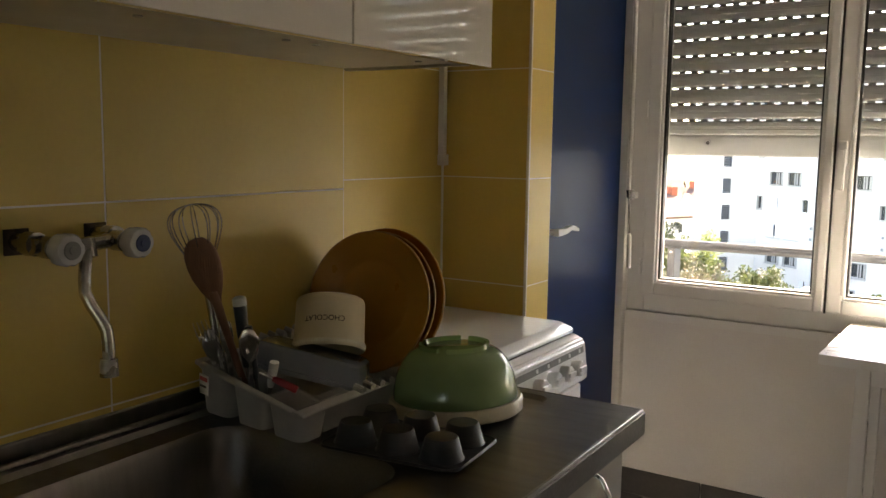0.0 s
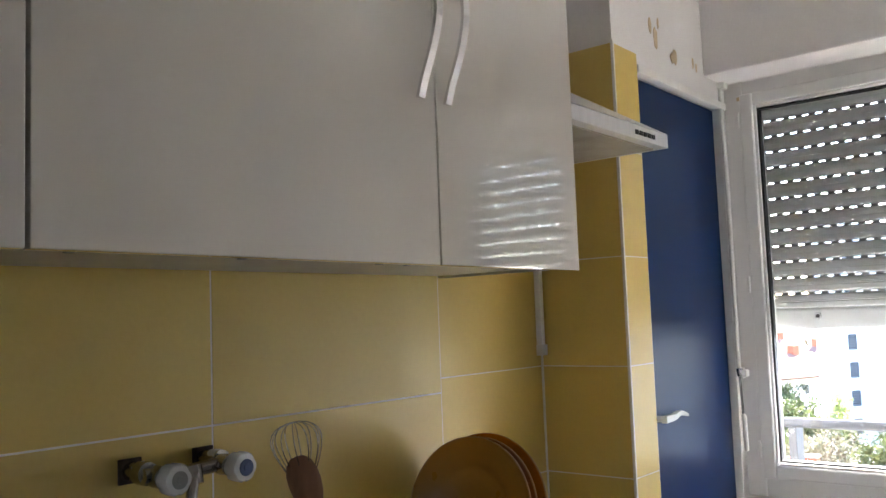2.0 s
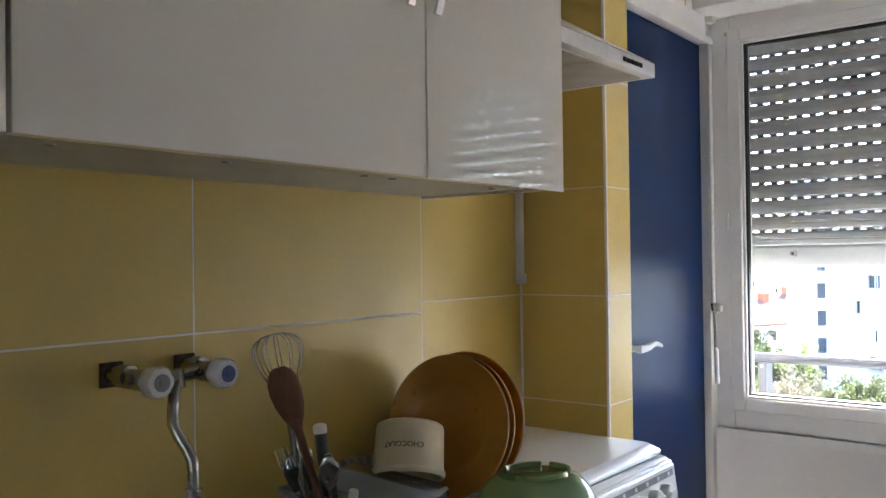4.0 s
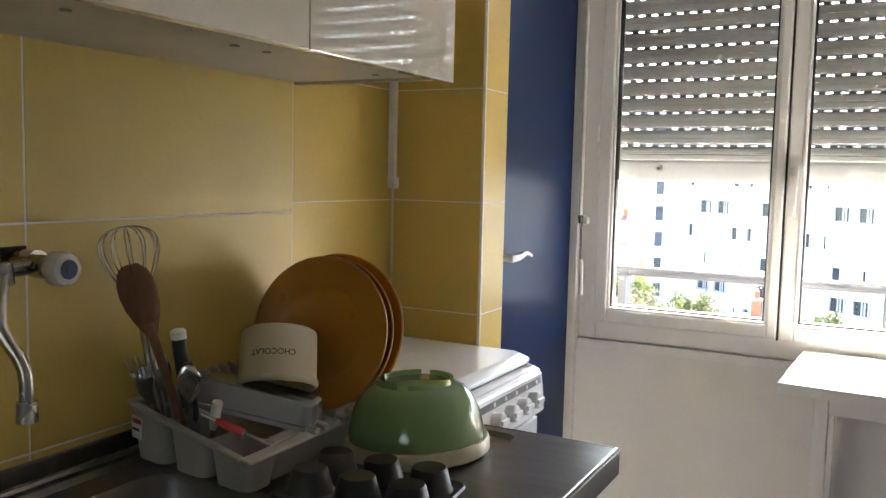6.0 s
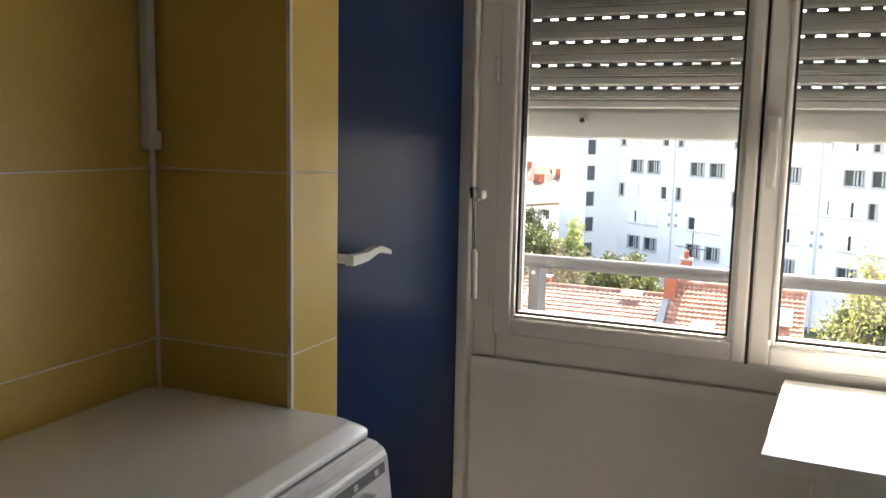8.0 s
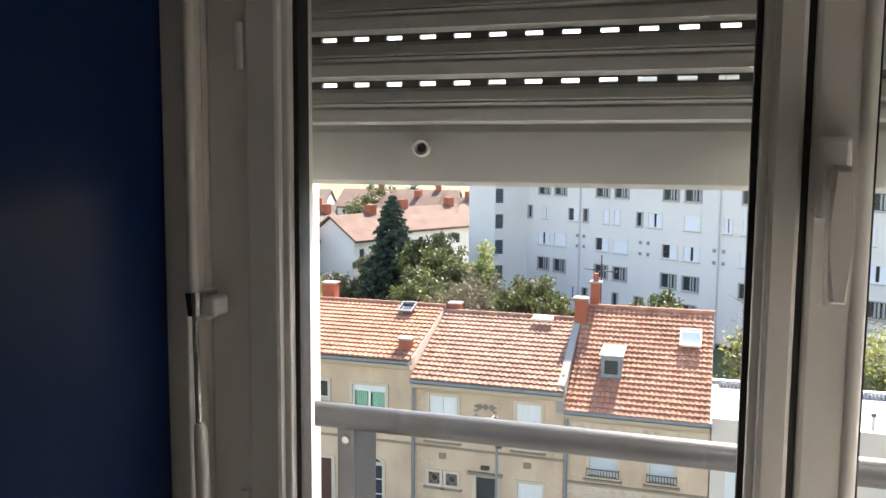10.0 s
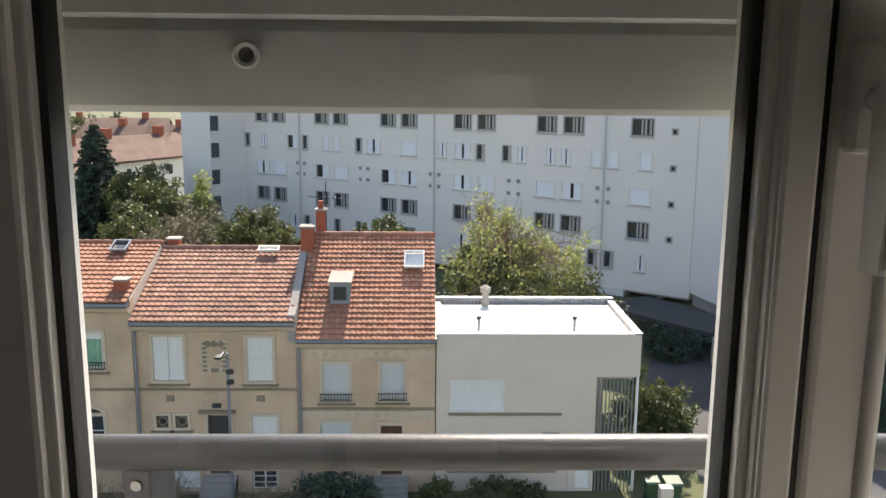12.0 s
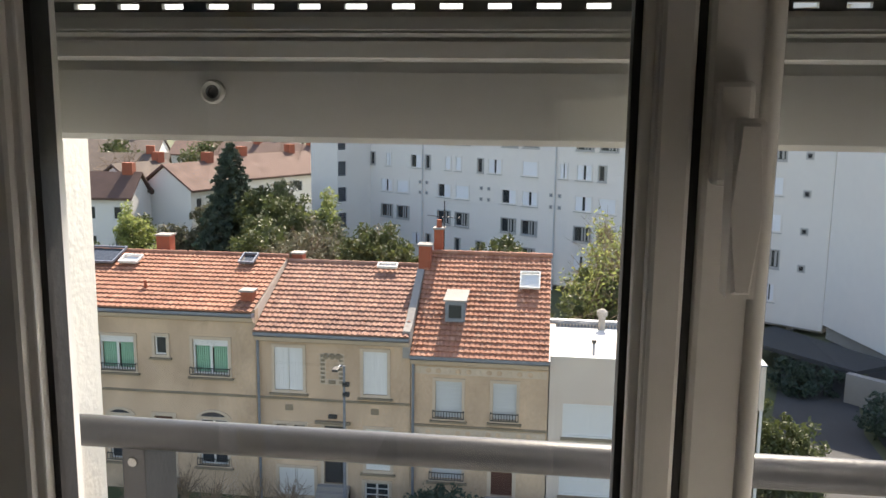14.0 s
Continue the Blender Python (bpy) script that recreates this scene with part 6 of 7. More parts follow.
for u in (7.8, 24.1, 40.4):
    part("downpipe", T([(u, -0.12, ROOFZ), (u, -0.12, -13.5)], 0.07, 8), BALC, blk, "grey rainwater pipe")
for k in range(5):
    u = 7.86 + 8.12 * k
    for z in (-4.65 - 0.06 * k, -5.7 - 0.06 * k):
        for d in (-0.45, 0.48):
            v = part("air_vent", ring_frame(u + d - 0.17, u + d + 0.17, z - 0.17, z + 0.17, 0.06, -0.06, 0.0), FRAMEG, blk)
            # grey plate stands for the shaded vent opening
            part("vent_hole", B(u + d - 0.11, u + d + 0.11, -0.02, -0.004, z - 0.11, z + 0.11), ZINC, v)
for z in (-0.27, -3.0, -5.72, -8.43):
    v = part("air_vent", ring_frame(45.68, 46.23, z - 0.28, z + 0.28, 0.12, -0.06, 0.0), FRAMEG, blk, "square duct outlet")
    # near-black plate stands for the shade inside the duct
    part("vent_hole", B(45.8, 46.11, -0.02, -0.004, z - 0.16, z + 0.16), DARK, v)
for k in range(9):
    part("pillar", B(1.0 + k * 5.5, 1.5 + k * 5.5, 0.6, 1.1, GROUND, -12.8), CONC, blk)
part("ground_wall", B(0, LEN, 4, 4.3, GROUND, -12.8), CONC, blk, "shaded wall under the raised storeys")
part("entrance_block", B(40.6, 42.6, -0.4, 3.9, GROUND, -12.85), SHUTW, blk)
# stair tower at the far end
tw = thing("stair_tower", (-25, 87, GROUND), "white stair tower with a column of dark windows", "tower")
part("wall", B(-25.7, -22.9, 87.0, 87.3, GROUND, ROOFZ), FLATW, tw)
T0, T1 = Vector((-22.9, 87.0)), Vector((-20.1, 90.4))
tl, ta = (T1 - T0).length, math.atan2((T1 - T0).y, (T1 - T0).x)
tm = Matrix.Translation((T0.x, T0.y, 0)) @ Matrix.Rotation(ta, 4, "Z")
stw = [(0.1, 1.15, z - 0.75, z + 0.75) for z in (-12.0 + 2.7 * k for k in range(8))]
bm = holed(0.01, tl, GROUND, ROOFZ, stw, 0.3)
bm.transform(tm)
part("side_wall", bm, FLATW, tw)
bm = B(-25.7, -25.4, 87.3, 99, GROUND, ROOFZ)
box(bm, -25.4, -20.0, 98.7, 99, GROUND, ROOFZ)
part("end_wall", bm, FLATW, tw)
part("roof", P([(-25.7, 87.0), (-22.9, 87.0), (-20.1, 90.4), (-20.0, 99.0), (-25.7, 99.0)], "z", ROOFZ, ROOFZ + 0.4), FLATW, tw)
for a, b, z0, z1 in stw:
    bm = B(a, b, 0.16, 0.2, z0, z1)
    bm.transform(tm)
    w = part("window", bm, PANEFAR, tw, "dark louvred stair window")
    bm = bmesh.new()
    for k in range(6):
        box(bm, a, b, 0.1, 0.15, z0 + 0.1 + 0.24 * k, z0 + 0.16 + 0.24 * k)
    bm.transform(tm)
    part("louvre", bm, ZINC, w)
# wing with the blank gable and balconies
G0, G1, G2 = Vector((18.68, 63.25)), Vector((21.9, 47.0)), Vector((43.4, 77.2))
wg = thing("apartment_wing", (30, 60, GROUND), "white apartment wing with a blank gable and balconies", "apartment building")
n2 = Vector((-(G2 - G1).y, (G2 - G1).x)).normalized()
bm = P([(G0.x, G0.y), (G1.x, G1.y), (G1.x + 0.35 * 0.9, G1.y + 0.25), (G0.x + 0.35, G0.y + 0.05)], "z", -12.6, ROOFZ)
gab = part("gable", bm, FLATW, wg, "blank white gable")
part("gable_base", P([(G0.x + 0.3, G0.y), (G1.x + 0.4, G1.y + 0.4), (G1.x + 0.7, G1.y + 0.5), (G0.x + 0.6, G0.y)], "z", GROUND, -12.6), CONC, wg)
part("roof", P([(G0.x, G0.y), (G1.x, G1.y), (G2.x, G2.y), (G2.x - 9, G2.y + 6)], "z", ROOFZ, ROOFZ + 0.4), FLATW, wg)
wl = (G2 - G1).length
wa = math.atan2((G2 - G1).y, (G2 - G1).x)
wm = Matrix.Translation((G1.x, G1.y, 0)) @ Matrix.Rotation(wa, 4, "Z")
hs = [(0.8 + 4.2 * i, 4.0 + 4.2 * i, z, z + 2.1) for i in range(8) for z in (-11.0 + 2.8 * k for k in range(7))]
bm = holed(0.02, wl, -12.6, ROOFZ, hs, 0.12)
bm.transform(wm)
part("balcony_wall", bm, FLATW, wg)
# near-black board stands for the shade inside the balcony openings
bm = B(1.8, wl - 0.5, 1.2, 1.4, -12.5, ROOFZ - 0.3)
bm.transform(wm)
part("inner_wall", bm, DOORSHADE, wg)
for i in range(8):
    for k in range(7):
        z = -11.2 + 2.8 * k
        bm = B(0.6 + 4.2 * i, 4.2 + 4.2 * i, -0.7, 0.0, z, z + 0.18)
        box(bm, 0.6 + 4.2 * i, 4.2 + 4.2 * i, -0.7, -0.66, z + 0.18, z + 0.26)
        bm.transform(wm)
        bal = part("balcony", bm, BALC, wg)
        bm = bmesh.new()
        for q in range(12):
            box(bm, 0.65 + 4.2 * i + q * 0.31, 0.69 + 4.2 * i + q * 0.31, -0.7, -0.66, z + 0.26, z + 1.05)
        box(bm, 0.6 + 4.2 * i, 4.2 + 4.2 * i, -0.71, -0.65, z + 1.05, z + 1.1)
        bm.transform(wm)
        part("balcony_rail", bm, IRON, bal)
        bm = B(0.5 + 4.2 * i, 0.58 + 4.2 * i, -0.28, 0.0, z, z + 2.6)
        bm.transform(wm)
        part("balcony_divider", bm, FLATS, bal)
# canopy and low walls by the gable
cn = thing("entrance_canopy", (15.5, 55, GROUND), "flat concrete canopy on posts beside the block", "canopy")
part("slab", P([(10.8, 57.0), (16.5, 50.0), (19.5, 52.0), (14.5, 60.0)], "z", -12.3, -12.05), ASPHALT, cn)
for x, y in ((11.3, 57.0), (16.4, 50.6), (14.2, 58.8)):
    part("post", B(x - 0.12, x + 0.12, y - 0.12, y + 0.12, GROUND, -12.3), CONC, cn)
solid("low_wall", P([(15.6, 49.0), (17.6, 47.0), (20.8, 47.5), (20.8, 48.3), (17.8, 47.6), (15.9, 49.4)], "z", GROUND, GROUND + 1.7), CONC, "low pale concrete wall by the gable", "wall")
for k in range(5):
    solid("bollard", T([(15.4 + k * 1.3, 38.5 + k * 0.4, GROUND + 0.04), (15.4 + k * 1.3, 38.5 + k * 0.4, GROUND + 0.9)], 0.07, 8), SHUTW, "short white bollard at the edge of the yard", "bollard", "bollards at the yard")


# ---- far houses ----
def far_house(cx, cy, w, d, turn, ze, zr, m, wm=FLATW, label="white house with a tiled gable roof", chim=1, openings=3):
    h = thing("far_house", Matrix.Translation((cx, cy, 0)) @ Matrix.Rotation(radians(turn), 4, "Z"), label, "house", "far houses", local=True)
    z0 = GROUND
    hs = [(-w / 2 + (i + 0.5) * w / openings - 0.5, -w / 2 + (i + 0.5) * w / openings + 0.5, z, z + 1.4) for i in range(openings) for z in (ze - 2.2, ze - 5.2)]
    bm = holed(-w / 2, w / 2, z0, ze, hs, 0.3, -d / 2)
    box(bm, -w / 2, w / 2, d / 2 - 0.3, d / 2, z0, ze)
    for x in (-w / 2, w / 2 - 0.3):
        box(bm, x, x + 0.3, -d / 2 + 0.3, d / 2 - 0.3, z0, ze)
        prism(bm, [(-d / 2, ze), (d / 2, ze), (0, zr)], "x", x, x + 0.3)
    part("wall", bm, wm, h)
    part("roof", P([(-d / 2 - 0.5, ze - 0.15), (0, zr + 0.1), (d / 2 + 0.5, ze - 0.15), (d / 2 + 0.5, ze + 0.1), (0, zr + 0.35), (-d / 2 - 0.5, ze + 0.1)], "x", -w / 2 - 0.3, w / 2 + 0.3), m, h)
    for x0, x1, a, b in hs:
        f = part("window", ring_frame(x0, x1, a, b, 0.1, -d / 2 + 0.05, -d / 2 + 0.15), SHUTW, h)
        part("pane", B(x0 + 0.1, x1 - 0.1, -d / 2 + 0.1, -d / 2 + 0.13, a + 0.1, b - 0.1), PANEFAR, f)
    for k in range(chim):
        part("chimney", B(w * (0.3 - 0.5 * k), w * (0.3 - 0.5 * k) + 1.1, -0.4, 0.5, zr - 0.6, zr + 1.3), BRICK, h, "red brick chimney")
    return h


far_house(-47.6, 84.5, 8.4, 5, 4, -7.02, -4.82, FARROOF, label="white house with a red tiled roof among trees")
far_house(-46.5, 91.2, 8.4, 7, 76, -6.71, -4.21, FARROOFB, label="pale house with a brown tiled roof", openings=2)
far_house(-40.6, 91.0, 8, 7, 72, -6.51, -4.11, FARROOF, label="narrow white house with a red tiled roof")
far_house(-38.1, 106.5, 18, 7.5, 66, -6.28, -3.88, FARROOF, label="long white house with a red roof and chimneys", chim=2, openings=5)
far_house(-60.6, 112, 14, 9, 20, -6.77, -4.47, FARROOFB, chim=1, label="far house with a brown roof")
far_house(-44.9, 134, 18, 10, -5, -6.43, -3.83, FARROOF, chim=2, label="far house with a red roof behind gardens")
far_house(-60.3, 93, 9, 8, 30, -7.50, -5.30, FARROOF, label="red-roofed house at the edge of the gardens")
far_house(-57.5, 152, 22, 12, 8, -6.21, -3.41, FARROOF, chim=2, label="far row of houses with red roofs")
far_house(-85.5, 150, 26, 12, 14, -6.41, -3.71, FARROOFB, chim=2, label="far row of houses with brown roofs")


# ---- planting ----
def leaf_mesh(name, centres, sizes, per, rng, material, flat=0.0, droop=0.0):
    """A crown of many small leaves scattered in clumps."""
    n = len(centres) * per
    c = np.repeat(np.array(centres), per, axis=0)
    s = np.repeat(np.array(sizes), per)
    d = rng.normal(size=(n, 3))
    d /= np.linalg.norm(d, axis=1)[:, None]
    d *= (rng.random(n) ** 0.45)[:, None] * s[:, None]
    d[:, 2] *= 1 - flat
    pos = c + d
    u = rng.normal(size=(n, 3))
    u[:, 2] -= droop
    u /= np.linalg.norm(u, axis=1)[:, None]
    w = np.cross(u, rng.normal(size=(n, 3)))
    w /= np.linalg.norm(w, axis=1)[:, None]
    ls = LEAF * (0.6 + 0.8 * rng.random(n))[:, None]
    a, b = u * ls, w * ls * 0.45
    v = np.stack([pos - a, pos - b, pos + a, pos + b], axis=1).reshape(-1, 3)
    me = bpy.data.meshes.new(name)
    f = np.arange(n * 4).reshape(-1, 4)
    me.from_pydata(v.tolist(), [], f.tolist())
    me.materials.append(material)
    return me


LEAF = 0.16


def tree(name, x, y, z1, rx, rz, leafm, label, seed, clumps=90, per=70, leaf=0.16, trunk=0.18, clump=0.55, bare=False, z0=GROUND, category="tree", group="", upright=0.0):
    """Trunk, limbs and a crown of leaf clumps at the limbs' ends."""
    global LEAF
    LEAF = leaf
    rng = np.random.default_rng(seed)
    t = thing(name, (x, y, z0), label, category, group)
    cz = z1 - rz
    bm = bmesh.new()
    fork = max(z0 + 0.3 * (z1 - z0), cz - rz * 0.75)
    tube(bm, [(x, y, z0), (x + rng.normal() * 0.1, y, (z0 + fork) / 2), (x, y, fork), (x, y, cz + rz * 0.3)], [trunk, trunk * 0.8, trunk * 0.65, trunk * 0.2], 8)
    cs, ss = [], []
    for i in range(clumps):
        d = rng.normal(size=3)
        d /= np.linalg.norm(d)
        r = rng.random() ** 0.33
        k = 1 + 0.22 * math.sin(5 * d[0] + seed) + 0.18 * math.sin(7 * d[2] + 3 * d[1])
        p = np.array([x, y, cz]) + d * np.array([rx, rx, rz]) * r * k
        cs.append(p)
        ss.append(clump * (0.6 + 0.8 * rng.random()))
        if i % (1 if bare else 3) == 0:
            s = Vector((x, y, fork + (cz + rz * 0.2 - fork) * rng.random()))
            m = s.lerp(Vector(p), 0.5) + Vector((0, 0, 0.12 * rx + upright))
            tube(bm, [s, m, Vector(p)], [trunk * 0.28, trunk * 0.15, 0.012], 5, cap=False)
            if bare:
                for q in range(4):
                    e = Vector(p) + Vector(rng.normal(size=3) * clump * 0.9) + Vector((0, 0, clump * 0.4))
                    tube(bm, [m.lerp(Vector(p), 0.4 + 0.15 * q), e], [0.02, 0.006], 4, cap=False)
    part("trunk", bm, TWIG if bare else BARK, t)
    if per:
        me = leaf_mesh("crown", cs, ss, per, rng, leafm)
        ob = new("crown", me)
        me.transform(Matrix.Translation((-x, -y, -z0)))
        ob.parent = t
    return t


tree("garden_tree", 3.0, 44.5, -3.9, 3.7, 3.0, LEAF_S, "spreading tree in fresh yellow-green spring leaf", 3, 240, 46, 0.1, 0.2, 0.7, upright=0.6, bare=True)
tree("garden_shrub", 2.1, 42.5, -5.95, 3.2, 2.4, LEAF_D, "dark leafy shrub behind the flat-roofed house", 4, 110, 80, 0.13, 0.12, 0.6)
tree("garden_shrub", 6.5, 44, -7.00, 2.2, 2.6, LEAF_D, "dark leafy shrub beside the yard", 14, 80, 70, 0.13, 0.12, 0.6)
tree("round_tree", -10.4, 46, -4.06, 2.1, 2.2, LEAF_D, "dense rounded evergreen tree behind the terrace", 5, 170, 90, 0.12, 0.16, 0.5)
tree("round_tree", -4.0, 52, -5.25, 1.7, 1.8, LEAF_D, "small leafy tree behind the chimneys", 6, 70, 60, 0.14, 0.12, 0.5)
tree("flowering_tree", -16.3, 54, -5.11, 3.0, 2.4, LEAF_G, "pale grey-green tree just coming into leaf", 7, 120, 50, 0.13, 0.14, 0.6, bare=True)
tree("flowering_tree", -12.5, 56, -5.78, 2.6, 2.2, LEAF_G, "pale flowering tree among garden shrubs", 8, 90, 45, 0.13, 0.12, 0.6, bare=True)
tree("garden_tree", -20.7, 57, -5.52, 2.4, 2.4, LEAF_D, "leafy garden tree behind the terrace", 9, 100, 70, 0.15, 0.14, 0.6)
tree("garden_tree", -23.0, 70, -4.52, 2.4, 4.2, LEAF_D, "tall dark evergreen tree", 10, 130, 70, 0.17, 0.16, 0.7)
tree("garden_tree", -26.0, 74, -4.56, 2.4, 4.4, LEAF_D, "tall dark evergreen tree", 11, 130, 70, 0.17, 0.16, 0.7)
tree("garden_tree", -20.5, 72, -5.19, 1.8, 4.0, LEAF_S, "tall evergreen tree with lighter leaves", 12, 100, 60, 0.17, 0.14, 0.6)
tree("garden_shrub", -36.1, 62, -8.82, 2.4, 1.6, LEAF_D, "clipped rounded shrub behind the roofs", 13, 80, 70, 0.15, 0.1, 0.5)
tree("garden_shrub", -26.8, 52, -7.05, 2.6, 1.6, LEAF_S, "low leafy shrub behind the terrace", 15, 80, 70, 0.14, 0.1, 0.5)
tree("garden_shrub", -37.9, 72, -6.99, 1.6, 2.0, LEAF_S, "bushy shrub by the white houses", 16, 60, 60, 0.16, 0.1, 0.5)
for i, (x, y) in enumerate(((-62, 104), (-52, 108), (-44, 112), (-72, 112), (-80, 108), (-36, 122))):
    tree("bare_tree", x + 0.067 * y + 0.2, y, -2.5 + 0.5 * (i % 3), 4.2, 4.0, LEAF_G, "leafless tree with pale brown branches", 30 + i, 60, 0, 0.15, 0.22, 0.9, bare=True, group="far bare trees")
for i, (x, y) in enumerate(((-50, 142), (-66, 136), (-38, 140), (-84, 140), (-100, 130), (-30, 150), (-75, 170), (-55, 175))):
    tree("far_tree", x + 0.067 * y + 0.2, y, -3.6 + 0.6 * (i % 3), 5.0, 4.2, LEAF_D if i % 2 else LEAF_C, "far dark tree between the roofs", 50 + i, 70, 50, 0.35, 0.25, 1.2, group="far trees")
tree("ivy_shrub", 8.4, 36, -9.52, 1.3, 2.2, LEAF_D, "ivy-like evergreen shrub beside the flat-roofed house", 17, 90, 80, 0.1, 0.08, 0.4)
tree("ivy_shrub", 9.6, 37, -10.96, 1.2, 1.4, LEAF_D, "evergreen hedge shrub beside the lane", 18, 60, 70, 0.1, 0.08, 0.4)
for i, (x, y, s) in enumerate(((16.5, 43.5, 2.0), (19.5, 42.5, 2.2), (22.5, 44.0, 2.4), (18.0, 40.5, 1.6), (25.5, 43.0, 2.2), (21.5, 39.5, 1.5), (13.6, 50.5, 1.6), (28.0, 47.0, 2.2))):
    tree("bank_shrub", x, y, GROUND + 1.2 + 0.4 * s, s, 0.6 + 0.35 * s, LEAF_C, "dark low shrub on the bank before the gable", 60 + i, 60, 60, 0.13, 0.06, 0.45, group="bank shrubs")


for i, (x, y, z, r) in enumerate(((-33.7, 80, -6.5, 2.0), (-31.3, 82, -5.9, 2.2), (-36.2, 78, -8.5, 2.0), (-40.7, 79, -8.7, 1.8), (-27.7, 84, -5.5, 2.2))):
    tree("hedge_tree", x, y, z, r, r * 1.3, LEAF_D if i % 2 else LEAF_G, "leafy tree screening the white houses", 110 + i, 80, 60, 0.18, 0.12, 0.6, group="trees by the white houses")


def conifer(x, y, z1, r, seed):
    global LEAF
    rng = np.random.default_rng(seed)
    t = thing("cedar", (x, y, GROUND), "tall dark blue-green conifer with tiered drooping boughs", "tree")
    bm = T([(x, y, GROUND), (x, y, z1)], [0.3, 0.03], 8)
    cs, ss = [], []
    h = z1 - GROUND
    for k in range(30):
        z = z1 - 0.3 - (h * 0.8) * (k / 30) ** 0.95
        rr = r * (0.07 + 0.93 * (k / 30) ** 0.8) * (0.85 + 0.3 * rng.random())
        n = 5 + k // 5
        for i in range(n):
            a = 2 * math.pi * (i + rng.random()) / n
            e = Vector((x + rr * math.cos(a), y + rr * math.sin(a), z - 0.22 * rr))
            tube(bm, [(x, y, z), (x + 0.5 * rr * math.cos(a), y + 0.5 * rr * math.sin(a), z + 0.03), e], [0.05, 0.03, 0.008], 4, cap=False)
            for q in (0.35, 0.6, 0.85, 1.0):
                cs.append(np.array([x + q * rr * math.cos(a), y + q * rr * math.sin(a), z - 0.2 * q * q * rr]))
                ss.append(0.18 + 0.22 * rr / r)
    part("trunk", bm, BARK, t)
    LEAF = 0.19
    me = leaf_mesh("crown", cs, ss, 26, rng, LEAF_C, flat=0.55, droop=0.6)
    me.transform(Matrix.Translation((-x, -y, -GROUND)))
    ob = new("crown", me)
    ob.parent = t


conifer(-29.8, 75.0, -0.76, 3.6, 21)


# bare and leafy shrubs in the front gardens
def bare_shrub(x, y, h, r, seed):
    rng = np.random.default_rng(seed)
    t = thing("bare_shrub", (x, y, GROUND), "leafless front-garden shrub of pale straggling twigs", "shrub", "front garden shrubs")
    bm = bmesh.new()
    for k in range(26):
        a = rng.random() * 6.283
        e = Vector((x + r * math.cos(a) * rng.random(), y + r * math.sin(a) * rng.random(), GROUND + h * (0.6 + 0.5 * rng.random())))
        m = Vector((x + 0.15 * math.cos(a), y, GROUND + h * 0.4))
        tube(bm, [(x + rng.normal() * 0.2, y, GROUND), m, e], [0.03, 0.02, 0.006], 4, cap=False)
        for q in range(3):
            tube(bm, [m.lerp(e, 0.3 + 0.2 * q), m.lerp(e, 0.5 + 0.2 * q) + Vector(rng.normal(size=3) * 0.28)], [0.012, 0.004], 4, cap=False)
    part("twigs", bm, TWIG, t)


for i, (x, h) in enumerate(((-19.5, 2.2), (-17.0, 1.8), (-15.2, 2.5), (-13.6, 2.6), (-11.9, 2.4), (-10.9, 2.3), (-8.6, 1.6), (-6.9, 1.8), (-7.7, 1.5), (-12.8, 2.0))):
    bare_shrub(x, 30.2 + 0.5 * (i % 3), h * 0.75, 1.1, 80 + i)
tree("front_shrub", -5.0, 31.0, GROUND + 1.7, 1.3, 0.8, LEAF_C, "dark evergreen front-garden shrub", 95, 70, 60, 0.09, 0.06, 0.35)
tree("front_shrub", -3.8, 30.6, GROUND + 1.4, 1.0, 0.7, LEAF_C, "dark evergreen front-garden shrub", 96, 60, 60, 0.09, 0.06, 0.35)
tree("front_shrub", -0.9, 31.4, GROUND + 1.0, 1.0, 0.5, LEAF_D, "low evergreen shrub along the house front", 97, 50, 60, 0.09, 0.05, 0.3)
tree("front_shrub", 1.5, 31.6, GROUND + 0.8, 1.4, 0.4, LEAF_D, "low evergreen shrub along the house front", 98, 50, 60, 0.09, 0.05, 0.3)

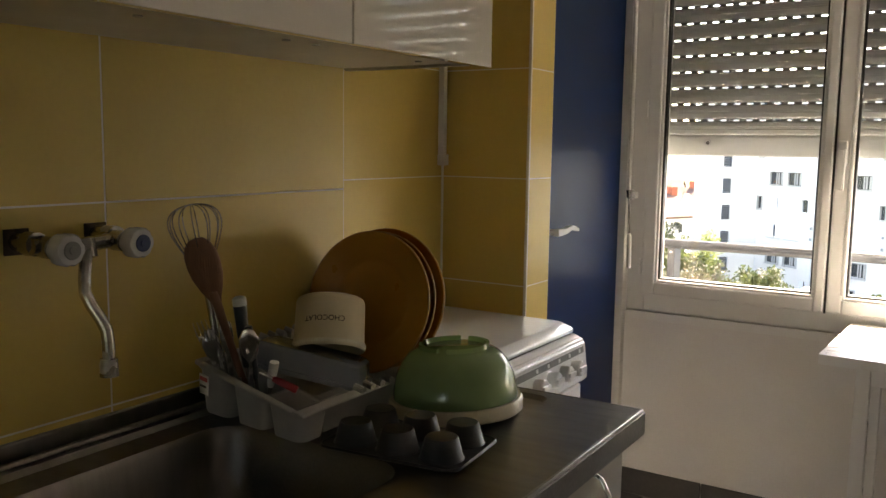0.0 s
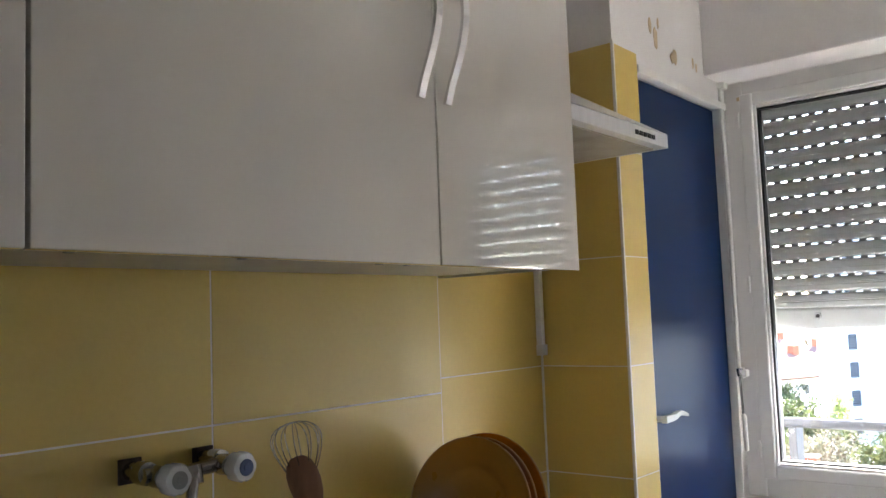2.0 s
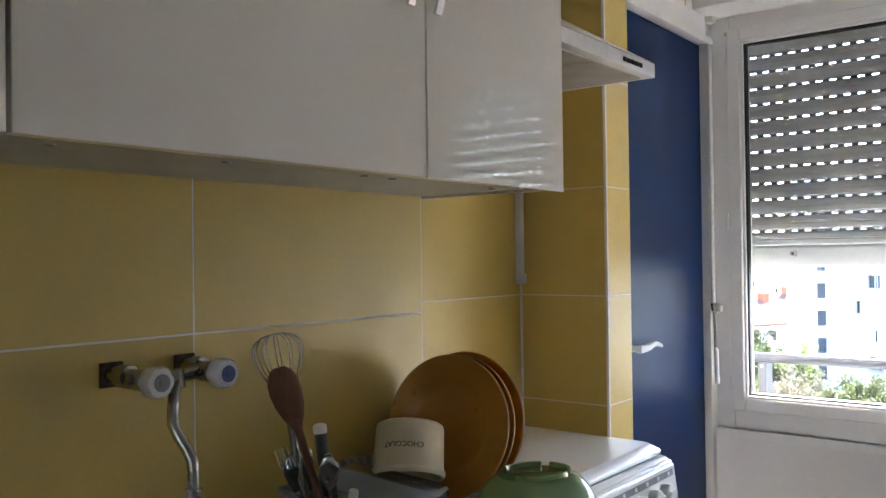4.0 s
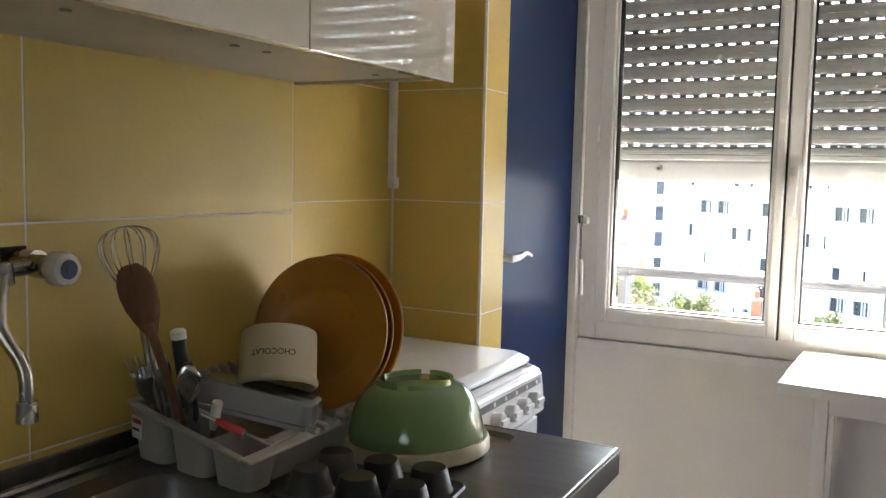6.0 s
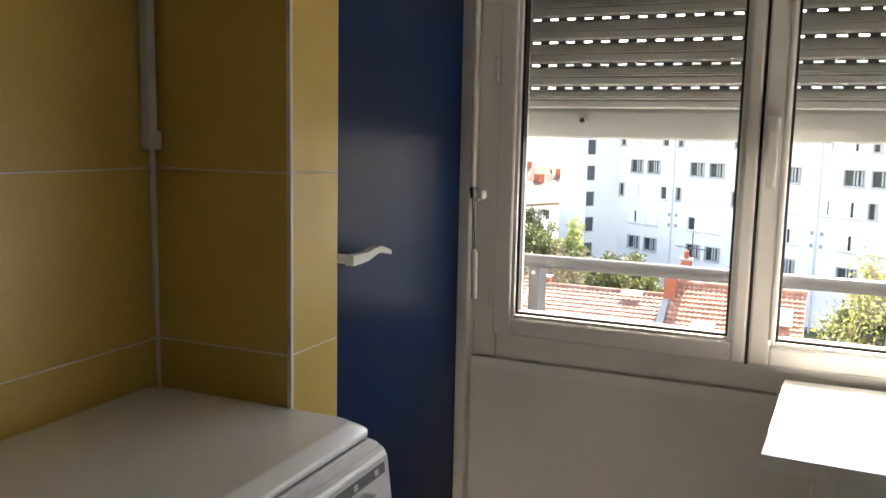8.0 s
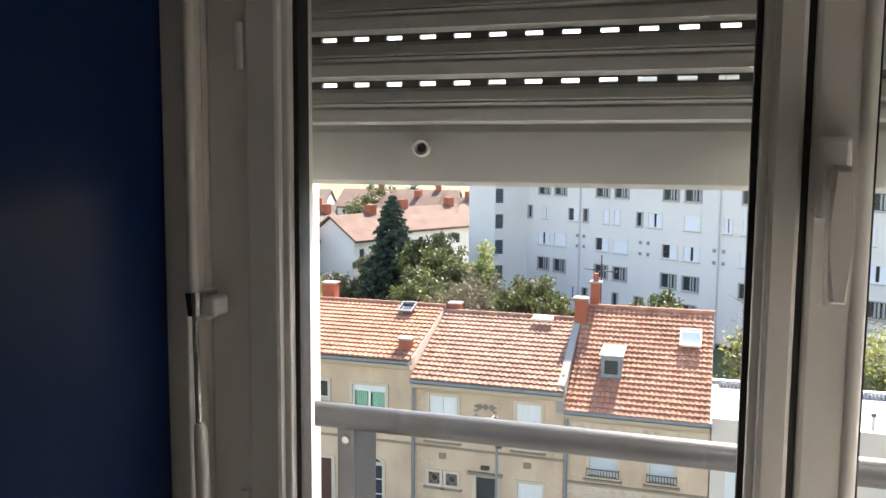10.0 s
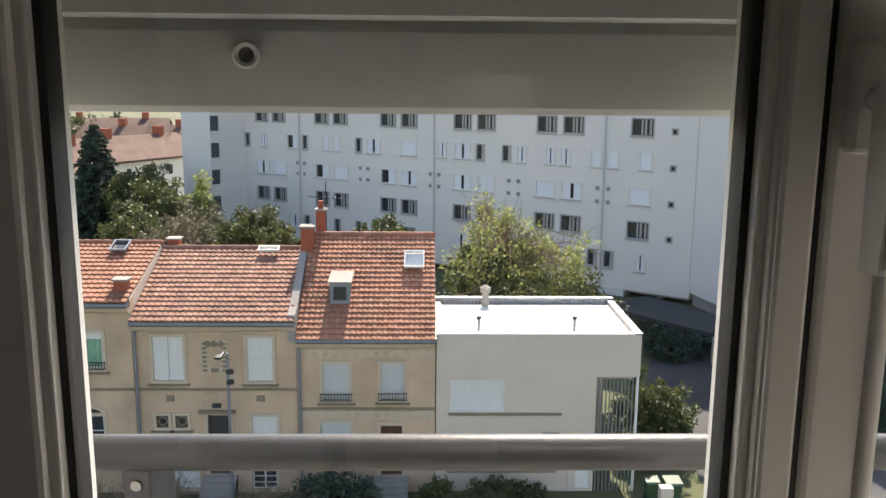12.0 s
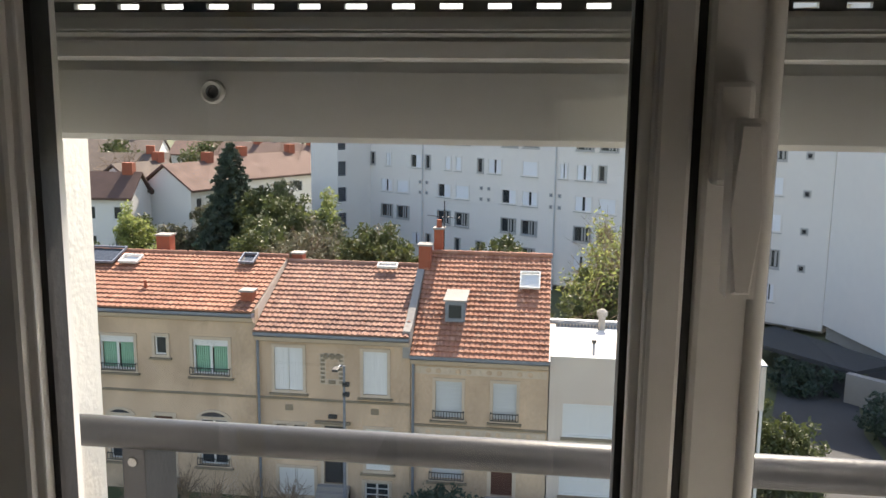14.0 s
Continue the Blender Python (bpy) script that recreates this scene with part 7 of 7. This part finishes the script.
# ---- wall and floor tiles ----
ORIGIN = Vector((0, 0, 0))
TH, TZ0, TOPZ, J = 0.333, 1.27 - 4 * 0.333, 2.275, 0.0018


def rows_of():
    z = TZ0
    while z < TOPZ - 0.01:
        yield max(z, FLOOR), min(z + TH, TOPZ)
        z += TH


def tiles(host, spans, plane, at, face):
    """Bevelled wall tiles with recessed joints. plane: the axis across the wall; face: which way it looks."""
    for z0, z1 in rows_of():
        if z1 - z0 < 0.02:
            continue
        for a, b in spans:
            lo, hi = at, at + 0.005 * face
            a_, b_, c_, d_ = a + J / 2, b - J / 2, z0 + J / 2, z1 - J / 2
            if plane == "x":
                bm = B(min(lo, hi), max(lo, hi), a_, b_, c_, d_, 0.0012, 1)
            else:
                bm = B(a_, b_, min(lo, hi), max(lo, hi), c_, d_, 0.0012, 1)
            part("tile", bm, TILE, host)


def grout(host, spans, plane, at, face):
    lo, hi = sorted((at, at + 0.0035 * face))
    a, b = spans[0][0], spans[-1][1]
    bm = B(lo, hi, a, b, FLOOR, TOPZ) if plane == "x" else B(a, b, lo, hi, FLOOR, TOPZ)
    part("grout", bm, GROUT, host, "pale joint mortar")


main = [(-3.0, -2.4), (-2.4, -1.8), (-1.8, -1.2), (-1.2, -0.6), (-0.6, 0.0)]
for host, spans, plane, at, face in ((wall_west, main, "x", -0.0045, 1), (wall_niche, [(0.0, 0.274), (0.274, NY1 - 0.0045)], "x", NX - 0.0045, 1), (wall_column, [(NX + 0.001, 0.007)], "y", NY1 + 0.0045, -1), (wall_column, [(NY1 + 0.002, COLY)], "x", 0.0035, 1)):
    tiles(host, spans, plane, at, face)
    grout(host, spans, plane, at, face)
cell = 0.4
tile_me = None
for i in range(6):
    for j in range(13):
        x0, y0 = i * cell, 1.8 - (j + 1) * cell
        if x0 >= X1 or y0 < Y0 - 0.3:
            continue
        bm = B(x0 + 0.0015, min(x0 + cell, X1) - 0.0015, max(y0, Y0) + 0.0015, y0 + cell - 0.0015, FLOOR - 0.0115, FLOOR, 0.0015, 1)
        part("floor_tile", bm, FLOORT, floor)
